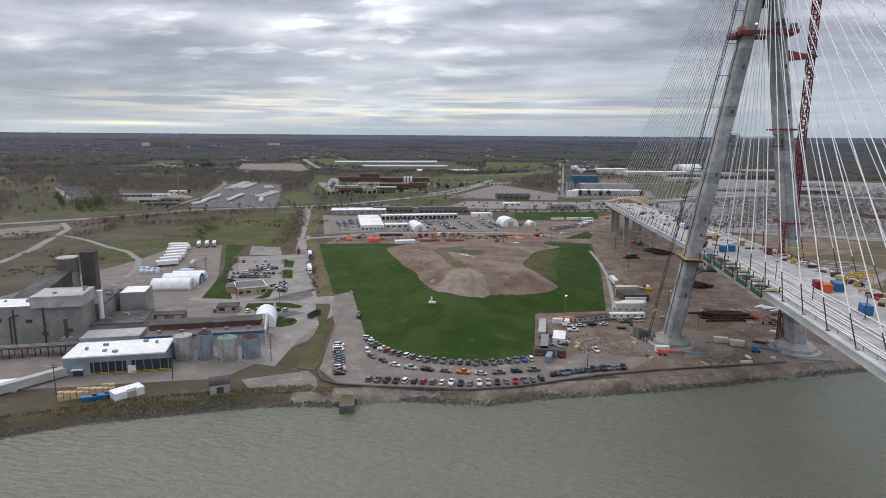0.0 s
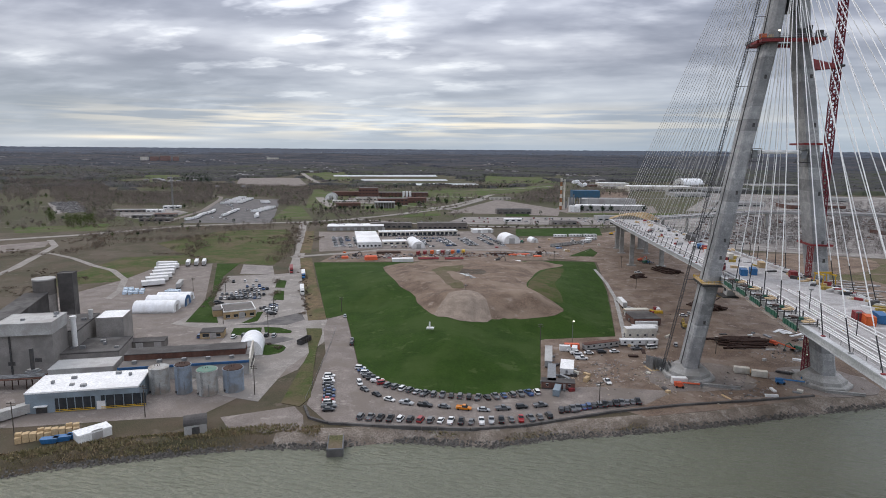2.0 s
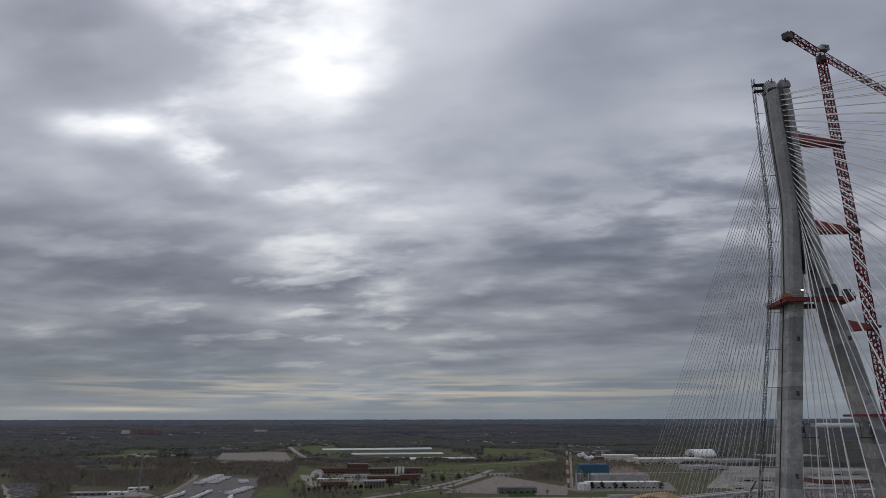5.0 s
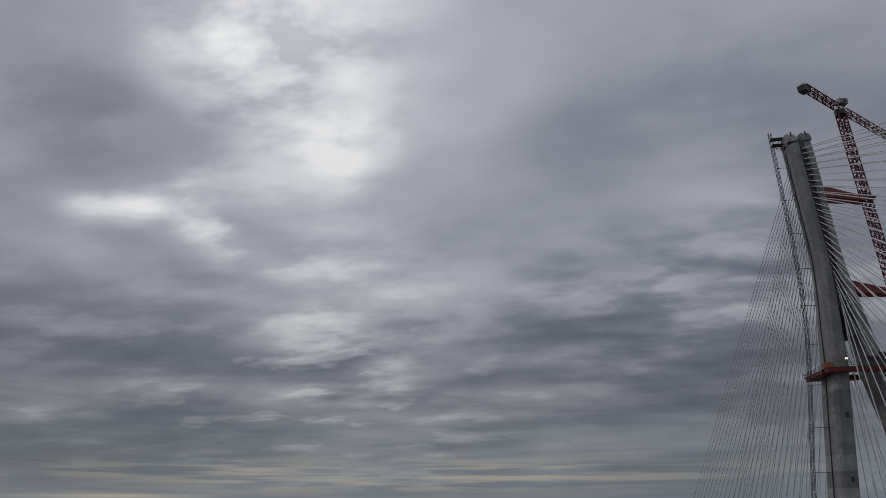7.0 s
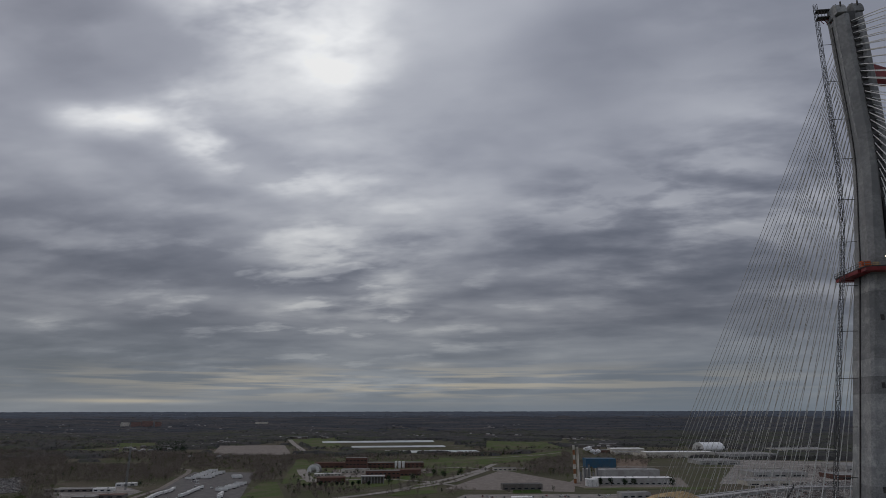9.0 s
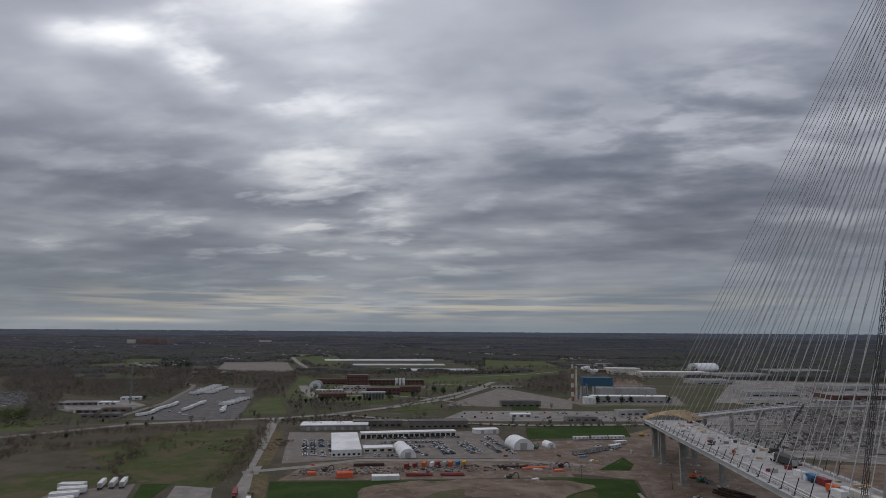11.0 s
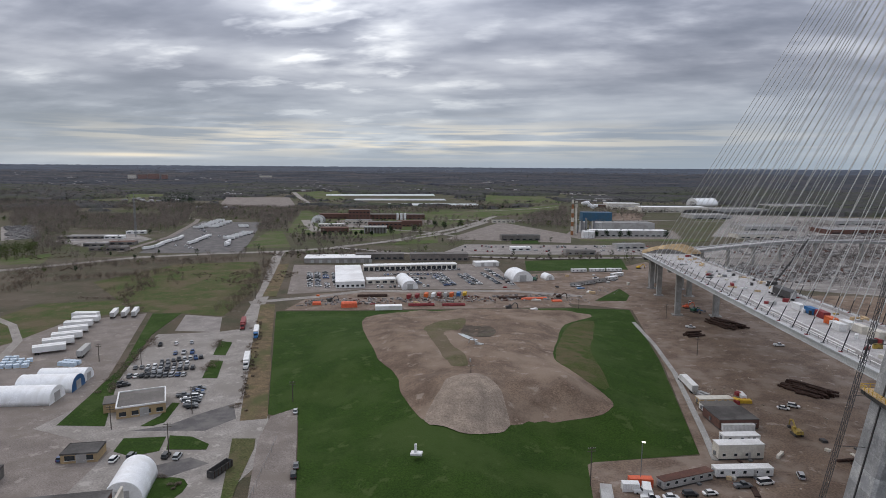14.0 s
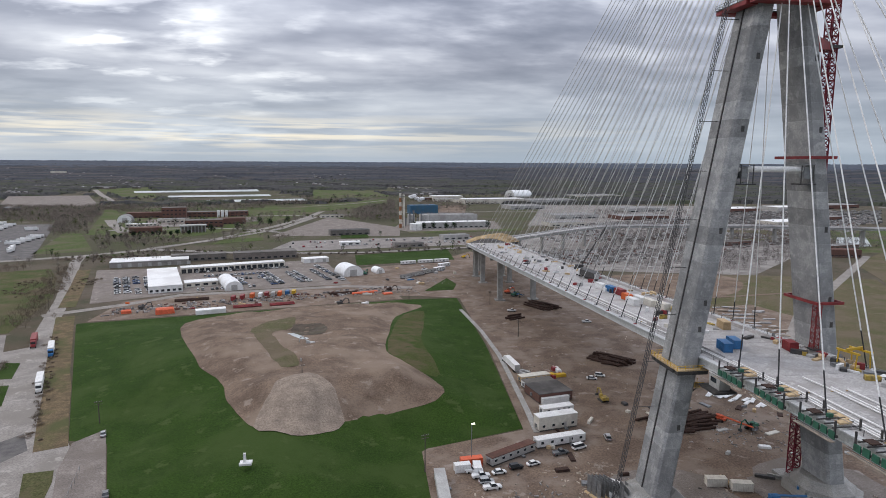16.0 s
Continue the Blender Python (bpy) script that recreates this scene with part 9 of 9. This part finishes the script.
wood_lot([(100, 1320), (120, 1640), (420, 1640), (330, 1400)], 13, 7, 12, thin=0.4)
wood_lot([(-300, 745), (-240, 800), (-60, 745), (-60, 755), (150, 790), (150, 784), (-60, 735)], 9, 2, 5, thin=0.4)
wood_lot([(-175, 1000), (-120, 1230), (-100, 1300), (-180, 1260), (-215, 1130)], 15, 6, 10, thin=0.3)
wood_lot([(-1700, 1500), (-1250, 1500), (-1200, 1650), (-1000, 1700), (-1700, 2100)], 14, 8, 13, thin=0.3)
# thickets of thin bare trees over the old yards beside the bridge
wood_lot([(210, 650), (300, 600), (640, 760), (720, 960), (380, 1010), (300, 860)], 9, 5, 9, "thicket", thin=0.22)
wood_lot([(320, 860), (380, 1010), (700, 970), (900, 1180), (460, 1300)], 13, 5, 9, "thicket", thin=0.30)
# loose trees over the open ground between the copses
YARDS = [[(-362, 961), (-511, 1427), (-183, 1490), (-92, 1303), (-200, 970), (-234, 912)], [(-130, 915), (50, 905), (60, 1020), (-60, 1215)], [(-110, 765), (150, 810), (135, 915), (-95, 880)], [(40, 930), (60, 940), (235, 985), (220, 1110), (55, 1110)],
         [(-360, 770), (-285, 790), (-365, 985), (-405, 990)], [(-480, 725), (-610, 800), (-650, 880), (-560, 910), (-490, 850)], [(-665, 785), (-830, 954), (-792, 990), (-645, 840)], [(-300, 690), (-20, 735), (60, 745), (60, 640), (-300, 500)]]
for k in range(5200):
    d, a = 720 + 1080 * r3.random() ** 0.8, r3.uniform(-0.82, 0.22)
    x, y = d * math.sin(a), d * math.cos(a)
    if noise.noise((x * 0.009, y * 0.009, 77.0)) < -0.12 or open_ground(x, y) or any(edge_depth(x, y, q) > 0 for q in YARDS):
        continue
    STANDS["bare" if r3.random() < 0.86 else ("green" if r3.random() < 0.5 else "fir")].append((x, y, rise(x, y), r3.uniform(4, 10)))
# scattered trees among the far houses
for k in range(9000):
    d, a = 1750 + 3000 * r3.random() ** 1.15, r3.uniform(-0.86, 0.70)
    x, y = d * math.sin(a), d * math.cos(a)
    if noise.noise((x * 0.0035, y * 0.0035, 4.0)) < -0.25 or open_ground(x, y):
        continue
    STANDS["farbare" if r3.random() < 0.84 else ("green" if r3.random() < 0.45 else "fir")].append((x, y, rise(x, y), r3.uniform(7, 12)))
# bare hedgerow trees round the rough field
HEDGES = (([(-206, 478), (-222, 540), (-246, 620), (-268, 690)], 330, 4.5, "scrub"), ([(-300, 690), (-350, 672), (-410, 640), (-455, 600)], 380, 5.5, "scrub"), ([(-330, 640), (-300, 560), (-330, 520)], 60, 3.0, "scrub"), ([(-400, 560), (-360, 580), (-330, 610)], 200, 4.5, "scrub"), ([(-470, 600), (-430, 570), (-400, 520), (-410, 480)], 260, 3.5, "scrub"), ([(-300, 505), (-320, 560), (-350, 600)], 160, 3.0, "scrub"))
for pts, n, hh, mm in HEDGES:
    for x, y, _ in along(pts, n // 2):
        h = hh * r3.uniform(0.7, 1.6)
        STANDS["hedge"].append((x + r3.gauss(0, 5), y + r3.gauss(0, 5), 0.0, h))
spray_mesh("hedge_trees", crowns(STANDS["hedge"], 130, 0.8, 0.07, 12, 0.42, 0.55, 0.42), "brush", "grey-brown leafless hedgerow trees round the field", "hedge")
# trees of the school grounds
for k in range(150):
    x = r3.uniform(-370, -160)
    y = 960 + 0.22 * (x + 370) + r3.choice([0, 32, 58, 98, 128, 150, 186]) + r3.uniform(-9, 9)
    STANDS[r3.choice(["bare", "bare", "bare", "green", "fir"])].append((x, y, 0.0, r3.uniform(4, 9)))
spray_mesh("bare_woods", crowns(STANDS["bare"], 84, 1.2, 0.22, 1, 0.42), "twig", "grey-brown leafless woods between the streets")
spray_mesh("bare_thicket", crowns(STANDS["thicket"], 60, 1.3, 0.17, 2, 0.36), "thicket", "thin grey leafless trees over the old yards")
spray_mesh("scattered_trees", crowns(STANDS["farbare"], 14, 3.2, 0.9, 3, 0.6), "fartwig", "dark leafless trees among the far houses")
spray_mesh("spring_woods", crowns(STANDS["green"], 60, 0.9, 0.55, 4), "leaf", "fresh olive-green trees among the woods")
spray_mesh("fir_woods", crowns(STANDS["fir"], 60, 1.0, 0.5, 6, 0.24, 0.55, 0.45), "conifer", "dark evergreen trees among the woods")

# low scrub over the rough fields, hedges and brush nearer the river
BRUSH = collections.defaultdict(list)
for k in range(5200):
    x, y = r3.uniform(-560, -215), r3.uniform(330, 760)
    if noise.noise((x * 0.014, y * 0.014, 61.0)) + 0.4 * noise.noise((x * 0.05, y * 0.05, 6.0)) < 0.30 or edge_depth(x, y, [(-256, 467), (-198, 350), (-180, 297), (-260, 150), (-320, 260), (-300, 450)]) > -4 or open_ground(x, y):
        continue
    BRUSH["scrub"].append((x, y, 0.0, r3.uniform(0.6, 2.2)))
SHRUBS = (([(-185, 331), (-200, 368), (-215, 412)], 46, 2.0, "scrub"), ([(-176, 412), (-172, 402)], 8, 2.4, "scrub"), ([(-163, 378), (-160, 366)], 8, 2.0, "scrub"), ([(-113, 264), (-120, 270)], 6, 1.2, "scrub"), ([(-121, 322), (-150, 396), (-176, 460)], 60, 1.2, "scrub"), ([(-300, 735), (-200, 760), (-60, 752)], 60, 4, "scrub"), ([(-420, 480), (-470, 440), (-500, 420)], 60, 3, "scrub"), ([(-262, 470), (-300, 505), (-330, 500)], 40, 2.0, "scrub"), ([(150, 790), (180, 900), (230, 960)], 40, 6, "scrub"))
for pts, n, hh, mm in SHRUBS:
    for x, y, _ in along(pts, n):
        spread = 1.6
        BRUSH[mm].append((x + r3.gauss(0, spread), y + r3.gauss(0, spread), 0.0, hh * r3.uniform(0.6, 1.3)))
spray_mesh("field_brush", crowns(BRUSH["scrub"], 130, 0.5, 0.08, 7, 0.95, 0.40, 0.40, False), "brush", "grey-brown leafless scrub and hedges over the fields", "brush")


def shade_tree(x, y, h, material="conifer", label="dark round evergreen tree", r=None, z=0.0):
    th = thing("tree", label, "tree", x, y, z, 0, "trees")
    part("trunk", Mesh().rod((0, 0, -0.2), (0, 0, h * 0.5), 0.3, 8, 0.15), "wood", th)
    g = Mesh()
    for k in range(6):
        an = k * 1.05
        g.rod((0, 0, h * 0.3), (math.cos(an) * h * 0.25, math.sin(an) * h * 0.25, h * 0.6), 0.12, 5, 0.05)
    part("limb", g, "wood", th)
    g = Mesh()
    rr = random.Random(int(x * 13 + y))
    for _ in range(5):
        tufts(g, rr.uniform(-0.12, 0.12) * h, rr.uniform(-0.12, 0.12) * h, h * rr.uniform(0.42, 0.66), h * 0.30, h * 0.36, 110, 0.55, rr)
    part("crown", g, material, th)


for x, y in ((83, 984), (99, 990), (115, 978), (179, 988), (72, 1000), (128, 985), (-205, 960), (-160, 1080), (-140, 1050), (-120, 1100), (-180, 1010)):
    shade_tree(x, y, r3.uniform(11, 15))
for x, y in ((-560, 720), (-590, 690), (-640, 745)):
    shade_tree(x, y, 13, "leaf", "fresh yellow-green tree by the road")
for k in range(14):
    shade_tree(-315 + 6.5 * k, 905 + 3.5 * k + r3.uniform(-3, 3), r3.uniform(6, 9), "conifer" if k % 3 else "twig", "small dark street tree")

# riprap and reeds along the river
g = Mesh()
for k in range(4600):
    x = r3.uniform(-175, 190)
    s = r3.uniform(0.22, 0.80)
    v = r3.gauss(0.55, 0.85)
    y, z = shore(x) + v, -3.0 + 0.55 * max(0.0, v) - 0.15
    p = [(x + s * r3.uniform(0.6, 1) * math.cos(i * 1.26), y + s * r3.uniform(0.6, 1) * math.sin(i * 1.26)) for i in range(5)]
    q = [(x + (a - x) * 0.6 + r3.uniform(-0.1, 0.1), y + (b - y) * 0.6) for a, b in p]
    g.loft([[(a, b, z - 0.3) for a, b in p], [(a, b, z + s * r3.uniform(0.35, 0.75)) for a, b in q]])
solid("riprap", g, "rock", "grey broken stone along the waterline", "stones", kind="stuff")
g = Mesh()
for k in range(15000):
    x = r3.uniform(-190, -66) if k % 4 else r3.uniform(-45, 60)
    v = r3.uniform(1.6, 12) if x < -66 else r3.uniform(1.6, 4.6)
    if noise.noise((x * 0.06, v * 0.2, 3.0)) + r3.uniform(-0.25, 0.25) < (-0.15 if x < -66 else 0.12):
        continue
    y = shore(x) + v
    z = -3.1 + 0.55 * min(v, 5.6)
    h, a = r3.uniform(0.25, 0.95) * (1 if x < -66 else 0.6), r3.uniform(0, 6.28)
    dx, dy = math.cos(a) * 0.28, math.sin(a) * 0.28
    g.v += [(x - dx, y - dy, z), (x + dx, y + dy, z), (x + r3.uniform(-0.4, 0.4), y + r3.uniform(-0.4, 0.4), z + h)]
    n0 = len(g.v) - 3
    g.f.append((n0, n0 + 1, n0 + 2))
    g.s.append(False)
solid("bank_reeds", g, "reed", "dry brown reeds and grass on the bank", "reeds", kind="stuff")
